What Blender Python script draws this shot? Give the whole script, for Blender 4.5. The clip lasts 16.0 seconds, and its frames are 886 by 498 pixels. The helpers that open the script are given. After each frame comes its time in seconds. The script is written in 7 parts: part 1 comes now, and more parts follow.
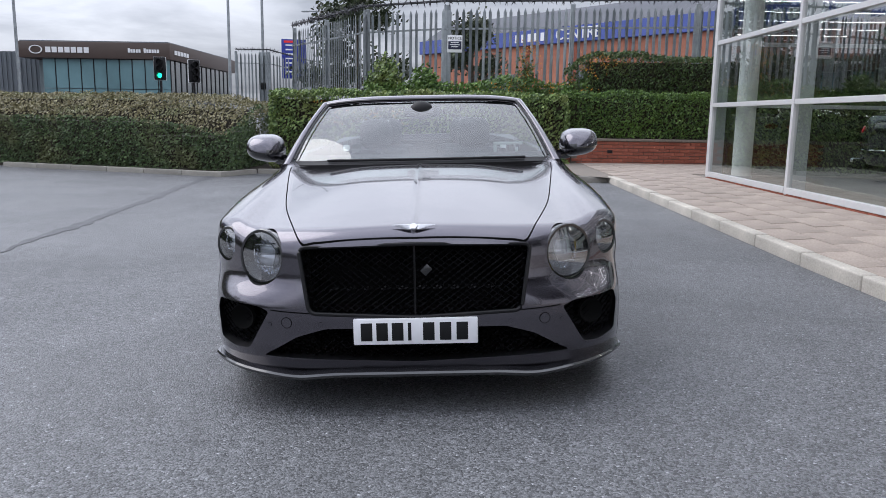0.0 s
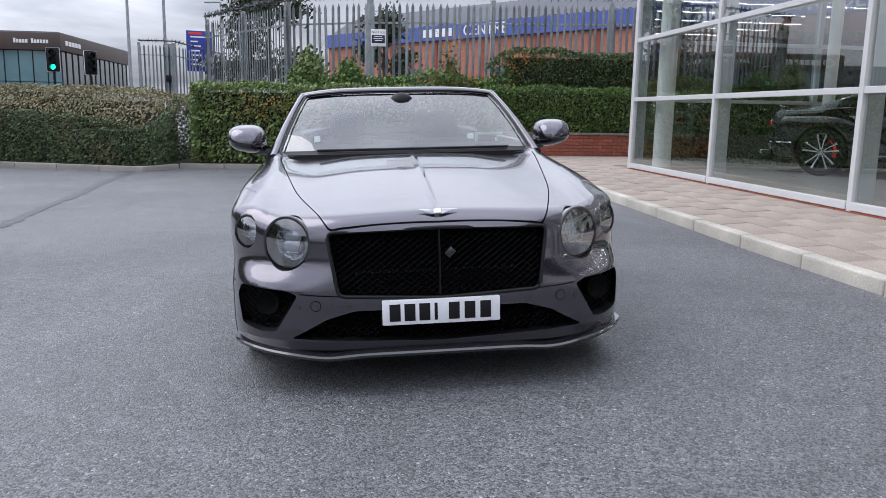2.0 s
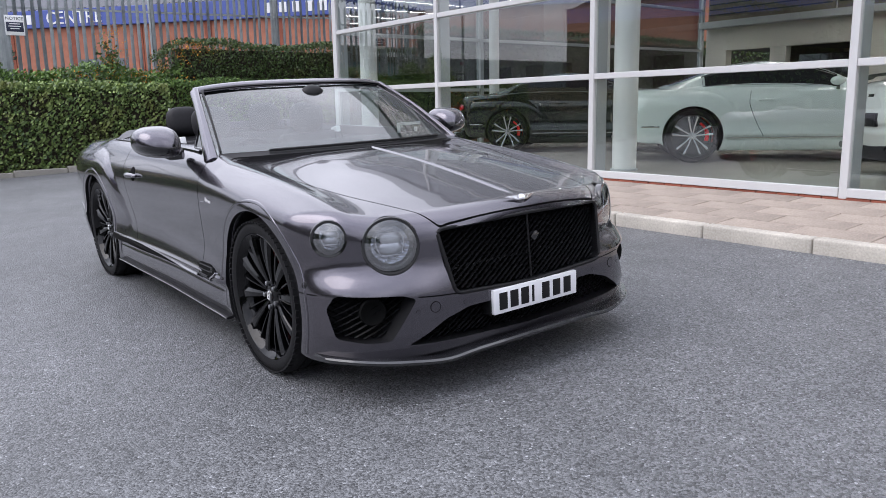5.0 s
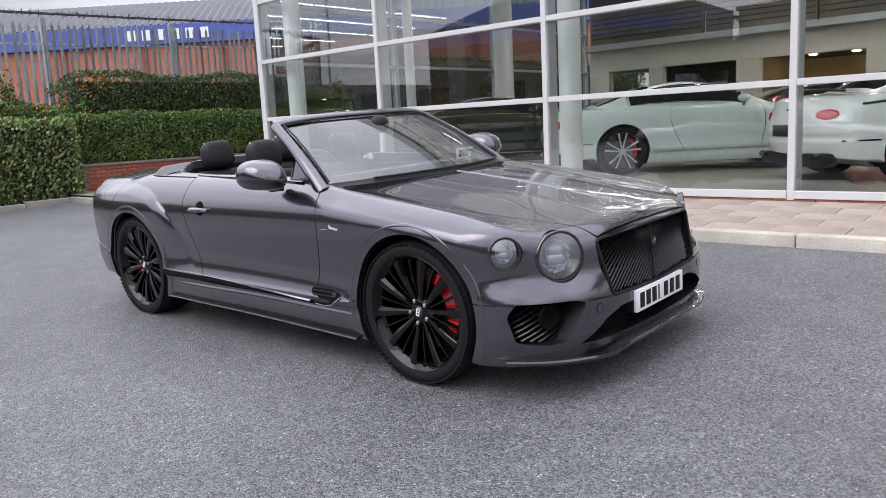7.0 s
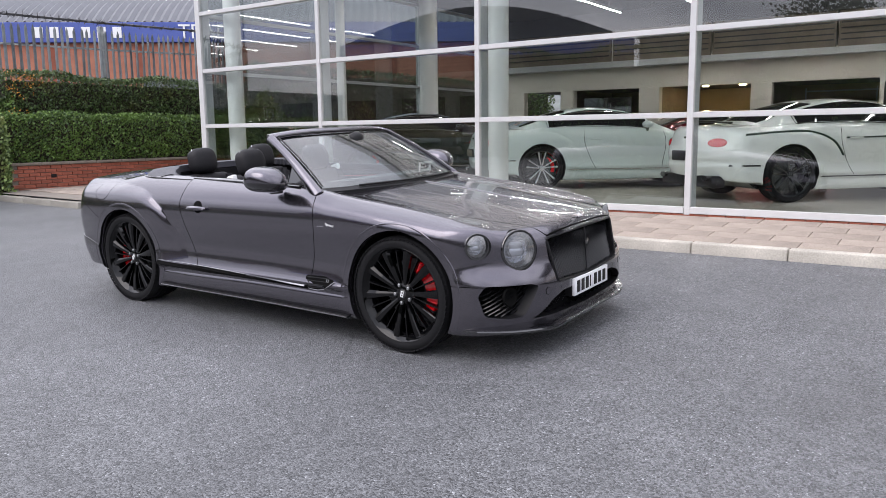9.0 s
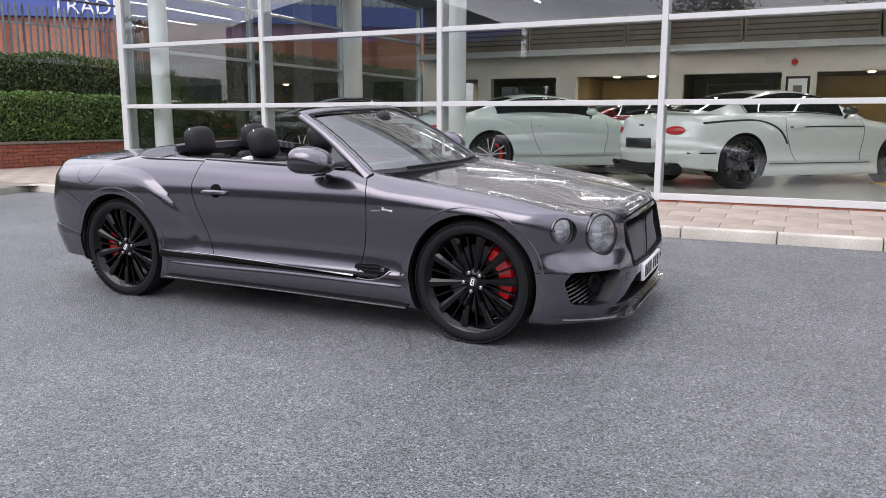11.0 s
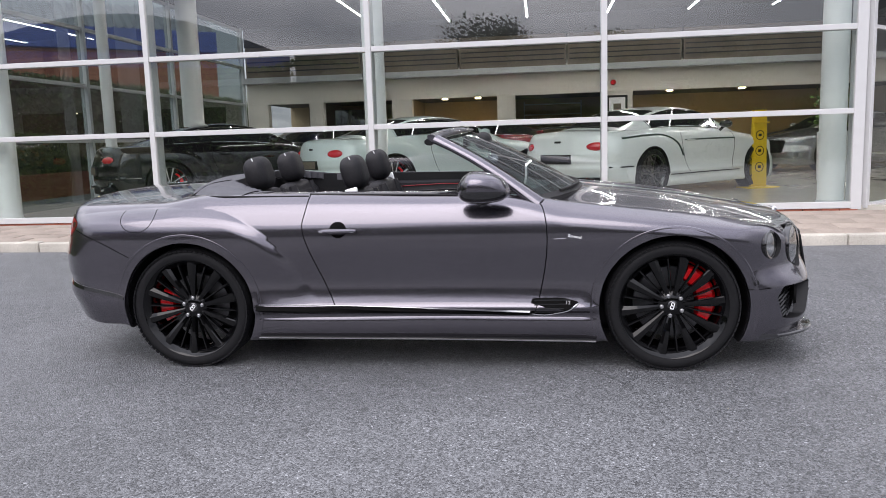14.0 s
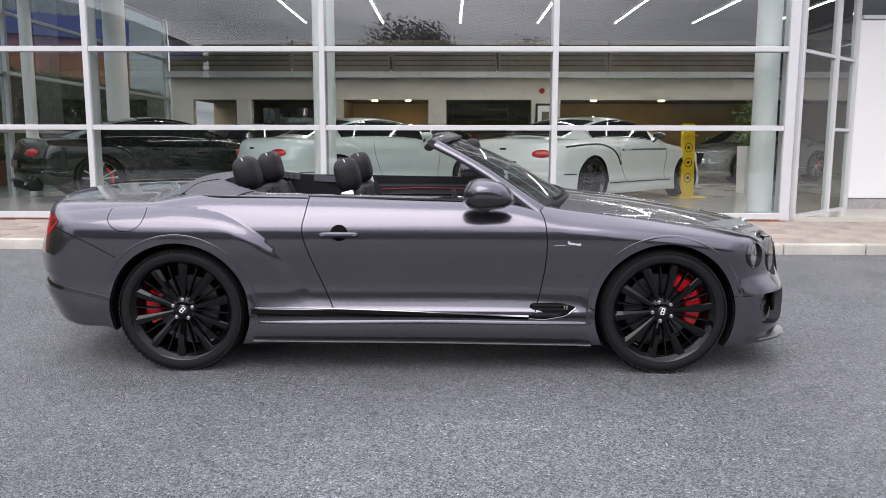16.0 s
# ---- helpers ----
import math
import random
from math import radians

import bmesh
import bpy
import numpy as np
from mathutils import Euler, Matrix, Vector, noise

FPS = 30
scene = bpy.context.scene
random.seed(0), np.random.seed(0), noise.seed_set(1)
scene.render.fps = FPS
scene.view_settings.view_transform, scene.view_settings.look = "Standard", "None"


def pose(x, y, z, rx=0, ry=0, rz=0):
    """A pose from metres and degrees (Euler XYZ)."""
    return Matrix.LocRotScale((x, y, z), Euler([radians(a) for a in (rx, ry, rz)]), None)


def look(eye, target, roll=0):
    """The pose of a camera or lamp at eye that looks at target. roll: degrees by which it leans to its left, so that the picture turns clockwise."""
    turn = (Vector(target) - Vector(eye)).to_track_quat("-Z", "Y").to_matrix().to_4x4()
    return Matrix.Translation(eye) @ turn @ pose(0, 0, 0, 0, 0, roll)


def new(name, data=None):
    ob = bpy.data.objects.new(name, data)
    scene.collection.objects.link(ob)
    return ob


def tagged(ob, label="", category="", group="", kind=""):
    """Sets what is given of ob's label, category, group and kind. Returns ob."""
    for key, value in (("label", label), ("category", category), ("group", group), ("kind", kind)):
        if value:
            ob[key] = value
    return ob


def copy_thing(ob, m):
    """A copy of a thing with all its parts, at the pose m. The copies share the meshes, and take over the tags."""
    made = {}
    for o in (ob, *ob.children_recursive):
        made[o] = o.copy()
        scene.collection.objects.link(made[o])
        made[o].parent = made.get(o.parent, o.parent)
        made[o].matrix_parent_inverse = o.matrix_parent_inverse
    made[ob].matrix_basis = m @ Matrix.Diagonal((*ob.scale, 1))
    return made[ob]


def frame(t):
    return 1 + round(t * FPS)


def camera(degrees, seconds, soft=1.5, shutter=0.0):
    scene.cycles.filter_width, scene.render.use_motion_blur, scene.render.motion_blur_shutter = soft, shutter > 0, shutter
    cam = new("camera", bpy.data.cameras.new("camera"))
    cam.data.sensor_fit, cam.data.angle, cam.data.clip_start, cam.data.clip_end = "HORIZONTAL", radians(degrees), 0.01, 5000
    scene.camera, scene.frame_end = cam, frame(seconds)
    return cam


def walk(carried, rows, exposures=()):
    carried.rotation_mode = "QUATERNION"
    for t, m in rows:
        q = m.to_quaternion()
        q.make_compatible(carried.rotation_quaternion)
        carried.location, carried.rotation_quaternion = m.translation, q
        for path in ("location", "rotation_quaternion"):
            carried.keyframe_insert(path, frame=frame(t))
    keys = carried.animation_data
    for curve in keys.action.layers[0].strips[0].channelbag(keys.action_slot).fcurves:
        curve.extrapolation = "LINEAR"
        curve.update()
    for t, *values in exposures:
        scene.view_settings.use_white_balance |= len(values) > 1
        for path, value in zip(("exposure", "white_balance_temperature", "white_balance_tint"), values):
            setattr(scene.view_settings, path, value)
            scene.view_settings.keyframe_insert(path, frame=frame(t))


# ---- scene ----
cam = camera(60.4, 16.0, soft=0.75)
PATH = [
    (0, (0.085, -3.953, 1.29), (0.098, -1.983, 0.948), 0.9),
    (0.5, (0.124, -4.097, 1.293), (0.149, -2.127, 0.946), 1.2),
    (1, (0.094, -4.141, 1.286), (0.161, -2.173, 0.939), 1.3),
    (1.5, (-0.138, -4.137, 1.268), (0.008, -2.172, 0.921), 1.3),
    (2, (-0.432, -4.086, 1.257), (-0.171, -2.134, 0.906), 1.0),
    (2.5, (-0.754, -3.965, 1.243), (-0.352, -2.04, 0.879), 0.4),
    (3, (-1.087, -3.871, 1.233), (-0.524, -1.989, 0.858), -0.2),
    (3.5, (-1.435, -3.777, 1.257), (-0.696, -1.96, 0.867), -0.5),
    (4, (-1.765, -3.626, 1.243), (-0.853, -1.89, 0.85), -0.6),
    (4.5, (-2.076, -3.483, 1.239), (-1.007, -1.836, 0.856), -0.7),
    (7, (-3.607, -2.624, 1.308), (-2.14, -1.302, 0.985), -2.9),
    (7.5, (-3.915, -2.642, 1.325), (-2.409, -1.364, 1.012), -2.8),
    (8, (-4.156, -2.768, 1.339), (-2.614, -1.531, 1.037), -2.2),
    (8.5, (-4.389, -2.883, 1.376), (-2.808, -1.694, 1.08), -1.4),
    (9, (-4.605, -2.891, 1.371), (-2.982, -1.761, 1.07), -0.7),
    (9.5, (-4.727, -2.798, 1.358), (-3.061, -1.736, 1.048), -0.1),
    (12, (-5.143, -0.84, 1.306), (-3.288, -0.168, 0.98), -0.8),
    (12.5, (-5.218, -0.418, 1.306), (-3.324, 0.141, 0.991), -1.5),
    (13, (-5.242, 0.001, 1.327), (-3.316, 0.45, 1.025), -2.0),
    (13.5, (-5.276, 0.402, 1.325), (-3.327, 0.746, 1.038), -2.1),
    (14, (-5.243, 0.736, 1.329), (-3.279, 0.99, 1.051), -1.8),
    (14.5, (-5.202, 0.988, 1.35), (-3.229, 1.161, 1.073), -1.3),
    (15, (-5.254, 1.172, 1.366), (-3.277, 1.273, 1.086), -0.6),
    (15.5, (-5.294, 1.239, 1.36), (-3.314, 1.289, 1.079), -0.1),
    (16, (-5.327, 1.264, 1.361), (-3.346, 1.281, 1.084), 0.1),
]
walk(cam, [(t, look(eye, target, roll)) for t, eye, target, roll in PATH],
     [(0, 0.09, 6220, 13), (3, 0.22, 6180, 14), (7, 0.40, 6500, 16), (13, 0.44, 6540, 16), (16, 0.45, 6540, 16)])

# ---------------------------------------------------------------- sky and sun
SUN_ELEVATION, SUN_TURN = 46.0, -72.0


def overcast_sky():
    w = bpy.data.worlds.new("sky")
    scene.world = w
    w.use_nodes = True
    nt = w.node_tree
    bg = nt.nodes["Background"]
    sky = nt.nodes.new("ShaderNodeTexSky")
    sky.sky_type = "NISHITA"
    sky.sun_disc = False
    sky.sun_elevation, sky.sun_rotation = radians(SUN_ELEVATION), radians(SUN_TURN)
    tc = nt.nodes.new("ShaderNodeTexCoord")
    # clouds lie on a flat sheet overhead: the direction divided by its height
    sep = nt.nodes.new("ShaderNodeSeparateXYZ")
    nt.links.new(tc.outputs["Generated"], sep.inputs[0])
    lift = nt.nodes.new("ShaderNodeMath")
    lift.operation = "MAXIMUM"
    lift.inputs[1].default_value = 0.0
    nt.links.new(sep.outputs["Z"], lift.inputs[0])
    plus = nt.nodes.new("ShaderNodeMath")
    plus.inputs[1].default_value = 0.16
    nt.links.new(lift.outputs[0], plus.inputs[0])
    flat = nt.nodes.new("ShaderNodeVectorMath")
    flat.operation = "DIVIDE"
    comb = nt.nodes.new("ShaderNodeCombineXYZ")
    for i in range(3):
        nt.links.new(plus.outputs[0], comb.inputs[i])
    nt.links.new(tc.outputs["Generated"], flat.inputs[0])
    nt.links.new(comb.outputs[0], flat.inputs[1])
    n = nt.nodes.new("ShaderNodeTexNoise")
    n.inputs["Scale"].default_value, n.inputs["Detail"].default_value, n.inputs["Roughness"].default_value = 0.9, 7.0, 0.55
    n.inputs["Distortion"].default_value = 0.4
    nt.links.new(flat.outputs[0], n.inputs["Vector"])
    ramp = nt.nodes.new("ShaderNodeValToRGB")
    ramp.color_ramp.elements[0].position, ramp.color_ramp.elements[0].color = 0.34, (0.40, 0.425, 0.48, 1)
    ramp.color_ramp.elements[1].position, ramp.color_ramp.elements[1].color = 0.66, (0.97, 1.0, 1.06, 1)
    nt.links.new(n.outputs["Fac"], ramp.inputs[0])
    dim = nt.nodes.new("ShaderNodeVectorMath")
    dim.operation = "SCALE"
    dim.inputs["Scale"].default_value = 0.10
    nt.links.new(sky.outputs[0], dim.inputs[0])
    mx = nt.nodes.new("ShaderNodeMix")
    mx.data_type = "RGBA"
    mx.inputs[0].default_value = 0.88
    nt.links.new(dim.outputs[0], mx.inputs[6])
    nt.links.new(ramp.outputs[0], mx.inputs[7])
    # an overcast sky is brightest overhead
    grow = nt.nodes.new("ShaderNodeMath")
    grow.operation = "MULTIPLY_ADD"
    grow.inputs[1].default_value, grow.inputs[2].default_value = SKY_OVERHEAD, SKY_HORIZON
    nt.links.new(lift.outputs[0], grow.inputs[0])
    # and the cloud before the sun glows
    toward = nt.nodes.new("ShaderNodeVectorMath")
    toward.operation = "DOT_PRODUCT"
    e, r = radians(SUN_ELEVATION - 12), radians(180 - SUN_TURN)
    toward.inputs[1].default_value = (-math.sin(r) * -math.cos(e), math.cos(r) * -math.cos(e), math.sin(e))
    nt.links.new(tc.outputs["Generated"], toward.inputs[0])
    ahead = nt.nodes.new("ShaderNodeMath")
    ahead.operation = "MAXIMUM"
    ahead.inputs[1].default_value = 0.0
    nt.links.new(toward.outputs["Value"], ahead.inputs[0])
    narrow = nt.nodes.new("ShaderNodeMath")
    narrow.operation = "POWER"
    narrow.inputs[1].default_value = 3.0
    nt.links.new(ahead.outputs[0], narrow.inputs[0])
    glow = nt.nodes.new("ShaderNodeMath")
    glow.operation = "MULTIPLY_ADD"
    glow.inputs[1].default_value = SKY_GLOW
    nt.links.new(narrow.outputs[0], glow.inputs[0])
    nt.links.new(grow.outputs[0], glow.inputs[2])
    lit = nt.nodes.new("ShaderNodeVectorMath")
    lit.operation = "SCALE"
    nt.links.new(mx.outputs[2], lit.inputs[0])
    nt.links.new(glow.outputs[0], lit.inputs["Scale"])
    nt.links.new(lit.outputs[0], bg.inputs["Color"])
    bg.inputs["Strength"].default_value = SKY_STRENGTH


SKY_STRENGTH, SKY_HORIZON, SKY_OVERHEAD, SKY_GLOW = 1.0, 0.50, 2.40, 1.0
overcast_sky()
sun_data = bpy.data.lights.new("sun", "SUN")
sun_data.energy, sun_data.angle, sun_data.color = 1.15, radians(48), (1.0, 0.96, 0.9)
sun = new("sun", sun_data)
sun.matrix_basis = pose(0, 0, 20, 90 - SUN_ELEVATION, 0, 180 - SUN_TURN)

# ---------------------------------------------------------------- materials
def mat(name, col, rough=0.5, metal=0.0, coat=0.0, spec=0.5, grain=0.0, grain_scale=40.0, bump=0.0, bump_scale=80.0,
        stain=0.0, stain_scale=1.5, trans=0.0, emit=None, strength=0.0, per_object=0.0, coat_rough=0.03, alpha=1.0):
    m = bpy.data.materials.new(name)
    m.use_nodes = True
    nt = m.node_tree
    b = nt.nodes["Principled BSDF"]
    b.inputs["Base Color"].default_value = (*col, 1)
    b.inputs["Roughness"].default_value = rough
    b.inputs["Metallic"].default_value = metal
    b.inputs["Coat Weight"].default_value = coat
    b.inputs["Coat Roughness"].default_value = coat_rough
    b.inputs["Specular IOR Level"].default_value = spec
    b.inputs["Transmission Weight"].default_value = trans
    b.inputs["Alpha"].default_value = alpha
    if emit:
        b.inputs["Emission Color"].default_value = (*emit, 1)
        b.inputs["Emission Strength"].default_value = strength
    tc = nt.nodes.new("ShaderNodeTexCoord")
    value = None

    def noise_node(scale, detail=4.0):
        n = nt.nodes.new("ShaderNodeTexNoise")
        n.inputs["Scale"].default_value = scale
        n.inputs["Detail"].default_value = detail
        nt.links.new(tc.outputs["Object"], n.inputs["Vector"])
        return n

    def scaled(sock, amount):
        r = nt.nodes.new("ShaderNodeMapRange")
        r.inputs["From Min"].default_value, r.inputs["From Max"].default_value = 0.25, 0.75
        r.inputs["To Min"].default_value, r.inputs["To Max"].default_value = 1 - amount, 1 + amount
        nt.links.new(sock, r.inputs["Value"])
        return r.outputs[0]

    def times(a, c):
        if a is None:
            return c
        q = nt.nodes.new("ShaderNodeMath")
        q.operation = "MULTIPLY"
        nt.links.new(a, q.inputs[0]), nt.links.new(c, q.inputs[1])
        return q.outputs[0]

    if grain:
        value = times(value, scaled(noise_node(grain_scale).outputs["Fac"], grain))
    if stain:
        value = times(value, scaled(noise_node(stain_scale, 6).outputs["Fac"], stain))
    if per_object:
        oi = nt.nodes.new("ShaderNodeObjectInfo")
        r = nt.nodes.new("ShaderNodeMapRange")
        r.inputs["To Min"].default_value, r.inputs["To Max"].default_value = 1 - per_object, 1 + per_object
        nt.links.new(oi.outputs["Random"], r.inputs["Value"])
        value = times(value, r.outputs[0])
    if value is not None:
        v = nt.nodes.new("ShaderNodeVectorMath")
        v.operation = "SCALE"
        v.inputs[0].default_value = col
        nt.links.new(value, v.inputs["Scale"])
        nt.links.new(v.outputs[0], b.inputs["Base Color"])
    if bump:
        n = noise_node(bump_scale, 3)
        bp = nt.nodes.new("ShaderNodeBump")
        bp.inputs["Strength"].default_value = min(1.0, bump * 10)
        bp.inputs["Distance"].default_value = bump * 0.1
        nt.links.new(n.outputs["Fac"], bp.inputs["Height"])
        nt.links.new(bp.outputs[0], b.inputs["Normal"])
    return m


def leafy(name, dark, light, tint, scale=3.0, tint_share=0.5):
    """Leaves: a colour for each leaf, patches of a second hue, a little light coming through."""
    m = bpy.data.materials.new(name)
    m.use_nodes = True
    nt = m.node_tree
    b = nt.nodes["Principled BSDF"]
    b.inputs["Roughness"].default_value = 0.5
    g = nt.nodes.new("ShaderNodeNewGeometry")
    mix = nt.nodes.new("ShaderNodeMix")
    mix.data_type = "RGBA"
    mix.inputs[6].default_value, mix.inputs[7].default_value = (*dark, 1), (*light, 1)
    nt.links.new(g.outputs["Random Per Island"], mix.inputs[0])
    tc = nt.nodes.new("ShaderNodeTexCoord")
    n = nt.nodes.new("ShaderNodeTexNoise")
    n.inputs["Scale"].default_value = scale
    nt.links.new(tc.outputs["Object"], n.inputs["Vector"])
    r = nt.nodes.new("ShaderNodeMapRange")
    r.inputs["From Min"].default_value, r.inputs["From Max"].default_value = 0.52, 0.68
    r.inputs["To Max"].default_value = tint_share
    nt.links.new(n.outputs["Fac"], r.inputs["Value"])
    mix2 = nt.nodes.new("ShaderNodeMix")
    mix2.data_type = "RGBA"
    mix2.inputs[7].default_value = (*tint, 1)
    nt.links.new(r.outputs[0], mix2.inputs[0])
    nt.links.new(mix.outputs[2], mix2.inputs[6])
    nt.links.new(mix2.outputs[2], b.inputs["Base Color"])
    return m


def asphalt_material():
    m = bpy.data.materials.new("asphalt")
    m.use_nodes = True
    nt = m.node_tree
    b = nt.nodes["Principled BSDF"]
    tc = nt.nodes.new("ShaderNodeTexCoord")

    def tex(kind, scale, detail=3.0):
        n = nt.nodes.new(kind)
        n.inputs["Scale"].default_value = scale
        if kind == "ShaderNodeTexNoise":
            n.inputs["Detail"].default_value = detail
        nt.links.new(tc.outputs["Object"], n.inputs["Vector"])
        return n

    def ramp(sock, a, c, lo, hi):
        r = nt.nodes.new("ShaderNodeMapRange")
        for k, v in zip(("From Min", "From Max", "To Min", "To Max"), (a, c, lo, hi)):
            r.inputs[k].default_value = v
        nt.links.new(sock, r.inputs["Value"])
        return r.outputs[0]

    def mul(a, c):
        q = nt.nodes.new("ShaderNodeMath")
        q.operation = "MULTIPLY"
        nt.links.new(a, q.inputs[0]), nt.links.new(c, q.inputs[1])
        return q.outputs[0]

    stones = tex("ShaderNodeTexVoronoi", 118.0)
    sep = nt.nodes.new("ShaderNodeSeparateColor")
    nt.links.new(stones.outputs["Color"], sep.inputs[0])
    chip = ramp(sep.outputs[0], 0.0, 1.0, 0.40, 1.60)
    rare = ramp(sep.outputs[1], 0.965, 0.985, 1.0, 2.0)
    fine = ramp(tex("ShaderNodeTexNoise", 300.0).outputs["Fac"], 0.3, 0.7, 0.6, 1.4)
    speck = ramp(tex("ShaderNodeTexNoise", 38.0, 2.0).outputs["Fac"], 0.32, 0.68, 0.86, 1.14)
    broad = ramp(tex("ShaderNodeTexNoise", 0.45, 5.0).outputs["Fac"], 0.3, 0.7, 0.82, 1.18)
    mid = ramp(tex("ShaderNodeTexNoise", 5.0, 6.0).outputs["Fac"], 0.3, 0.7, 0.9, 1.1)
    # hairline cracks and dark seams, in patches only
    bend = tex("ShaderNodeTexNoise", 1.7, 4.0)
    shift = nt.nodes.new("ShaderNodeVectorMath")
    shift.operation = "MULTIPLY_ADD"
    shift.inputs[1].default_value = (0.5, 0.5, 0.0)
    nt.links.new(bend.outputs["Color"], shift.inputs[0])
    nt.links.new(tc.outputs["Object"], shift.inputs[2])
    net = nt.nodes.new("ShaderNodeTexVoronoi")
    net.feature = "DISTANCE_TO_EDGE"
    net.inputs["Scale"].default_value = 0.55
    nt.links.new(shift.outputs[0], net.inputs["Vector"])
    line = ramp(net.outputs["Distance"], 0.002, 0.007, 1.0, 0.0)
    where = ramp(tex("ShaderNodeTexNoise", 0.8, 3.0).outputs["Fac"], 0.55, 0.63, 0.0, 0.32)
    crack = nt.nodes.new("ShaderNodeMath")
    crack.operation = "MULTIPLY_ADD"
    crack.inputs[2].default_value = 1.0
    less = nt.nodes.new("ShaderNodeMath")
    less.operation = "MULTIPLY"
    less.inputs[1].default_value = -1.0
    nt.links.new(where, less.inputs[0])
    nt.links.new(line, crack.inputs[0]), nt.links.new(less.outputs[0], crack.inputs[1])
    value = mul(mul(mul(mul(chip, fine), mul(broad, mid)), mul(rare, speck)), crack.outputs[0])
    v = nt.nodes.new("ShaderNodeVectorMath")
    v.operation = "SCALE"
    v.inputs[0].default_value = ASPHALT
    nt.links.new(value, v.inputs["Scale"])
    nt.links.new(v.outputs[0], b.inputs["Base Color"])
    wet = ramp(tex("ShaderNodeTexNoise", 0.33, 4.0).outputs["Fac"], 0.42, 0.62, 0.44, 0.66)
    nt.links.new(wet, b.inputs["Roughness"])
    bp = nt.nodes.new("ShaderNodeBump")
    bp.inputs["Strength"].default_value = 1.0
    bp.inputs["Distance"].default_value = 0.004
    nt.links.new(stones.outputs["Distance"], bp.inputs["Height"])
    bp.invert = True
    nt.links.new(bp.outputs[0], b.inputs["Normal"])
    return m


ASPHALT = (0.107, 0.110, 0.115)
M_ASPHALT = asphalt_material()
M_PAINT = mat("dark grey metallic paint", (0.100, 0.0935, 0.111), 0.215, 0.92, coat=1.0, grain=0.12, grain_scale=900)
M_BLACK_GLOSS = mat("black gloss paint", (0.008, 0.008, 0.009), 0.12, coat=1.0)
M_WHEEL = mat("gloss black wheel paint", (0.002, 0.002, 0.0024), 0.03, spec=0.32)
M_BLACK = mat("black plastic", (0.009, 0.009, 0.010), 0.5, spec=0.25, grain=0.15, grain_scale=200)
M_GAP = mat("dark gap", (0.004, 0.004, 0.004), 0.9, spec=0.1)
M_RUBBER = mat("tyre rubber", (0.008, 0.008, 0.009), 0.65, spec=0.2, grain=0.2, grain_scale=60, bump=0.03, bump_scale=300)
M_CHROME = mat("chrome", (0.75, 0.75, 0.77), 0.08, 1.0)
M_STEEL = mat("brushed steel disc", (0.32, 0.32, 0.33), 0.32, 1.0, grain=0.15, grain_scale=120)
M_RED = mat("red caliper lacquer", (0.85, 0.010, 0.015), 0.22, coat=0.8)
M_REDLENS = mat("red lamp lens", (0.55, 0.01, 0.02), 0.1, coat=1.0)
M_LEATHER = mat("black leather", (0.012, 0.0115, 0.0135), 0.55, spec=0.25, bump=0.03, bump_scale=250, grain=0.2, grain_scale=60)
M_TRIMRED = mat("red stitching", (0.22, 0.008, 0.014), 0.5)
M_FABRIC = mat("dark grey roof fabric", (0.066, 0.066, 0.076), 0.5, grain=0.2, grain_scale=300, bump=0.03, bump_scale=500)
M_PLATE = mat("white reflective plate", (0.78, 0.78, 0.8), 0.35, grain=0.03, grain_scale=20)
M_DISC = mat("dark brake disc", (0.10, 0.10, 0.105), 0.35, 1.0, grain=0.15, grain_scale=120)
M_PIPING = mat("pale piping", (0.55, 0.55, 0.56), 0.5)
M_WHITE = mat("white enamel", (0.8, 0.8, 0.8), 0.35)


def glass_material(name, tint, rough=0.0, mirror=0.08, rise=4.5):
    """Thin glass: light passes straight through, tinted, with a gloss that grows towards grazing."""
    m = bpy.data.materials.new(name)
    m.use_nodes = True
    nt = m.node_tree
    out = nt.nodes["Material Output"]
    nt.nodes.remove(nt.nodes["Principled BSDF"])
    t = nt.nodes.new("ShaderNodeBsdfTransparent")
    t.inputs[0].default_value = (*tint, 1)
    g = nt.nodes.new("ShaderNodeBsdfGlossy")
    g.inputs["Roughness"].default_value = rough
    f = nt.nodes.new("ShaderNodeLayerWeight")
    f.inputs["Blend"].default_value = 0.5
    mx = nt.nodes.new("ShaderNodeMixShader")
    power = nt.nodes.new("ShaderNodeMath")
    power.operation = "POWER"
    power.inputs[1].default_value = rise
    nt.links.new(f.outputs["Facing"], power.inputs[0])
    add = nt.nodes.new("ShaderNodeMath")
    add.operation = "MULTIPLY_ADD"
    add.use_clamp = True
    add.inputs[1].default_value, add.inputs[2].default_value = 1 - mirror, mirror
    nt.links.new(power.outputs[0], add.inputs[0])
    fac = add.outputs[0]
    nt.links.new(fac, mx.inputs[0])
    nt.links.new(t.outputs[0], mx.inputs[1])
    nt.links.new(g.outputs[0], mx.inputs[2])
    nt.links.new(mx.outputs[0], out.inputs[0])
    return m


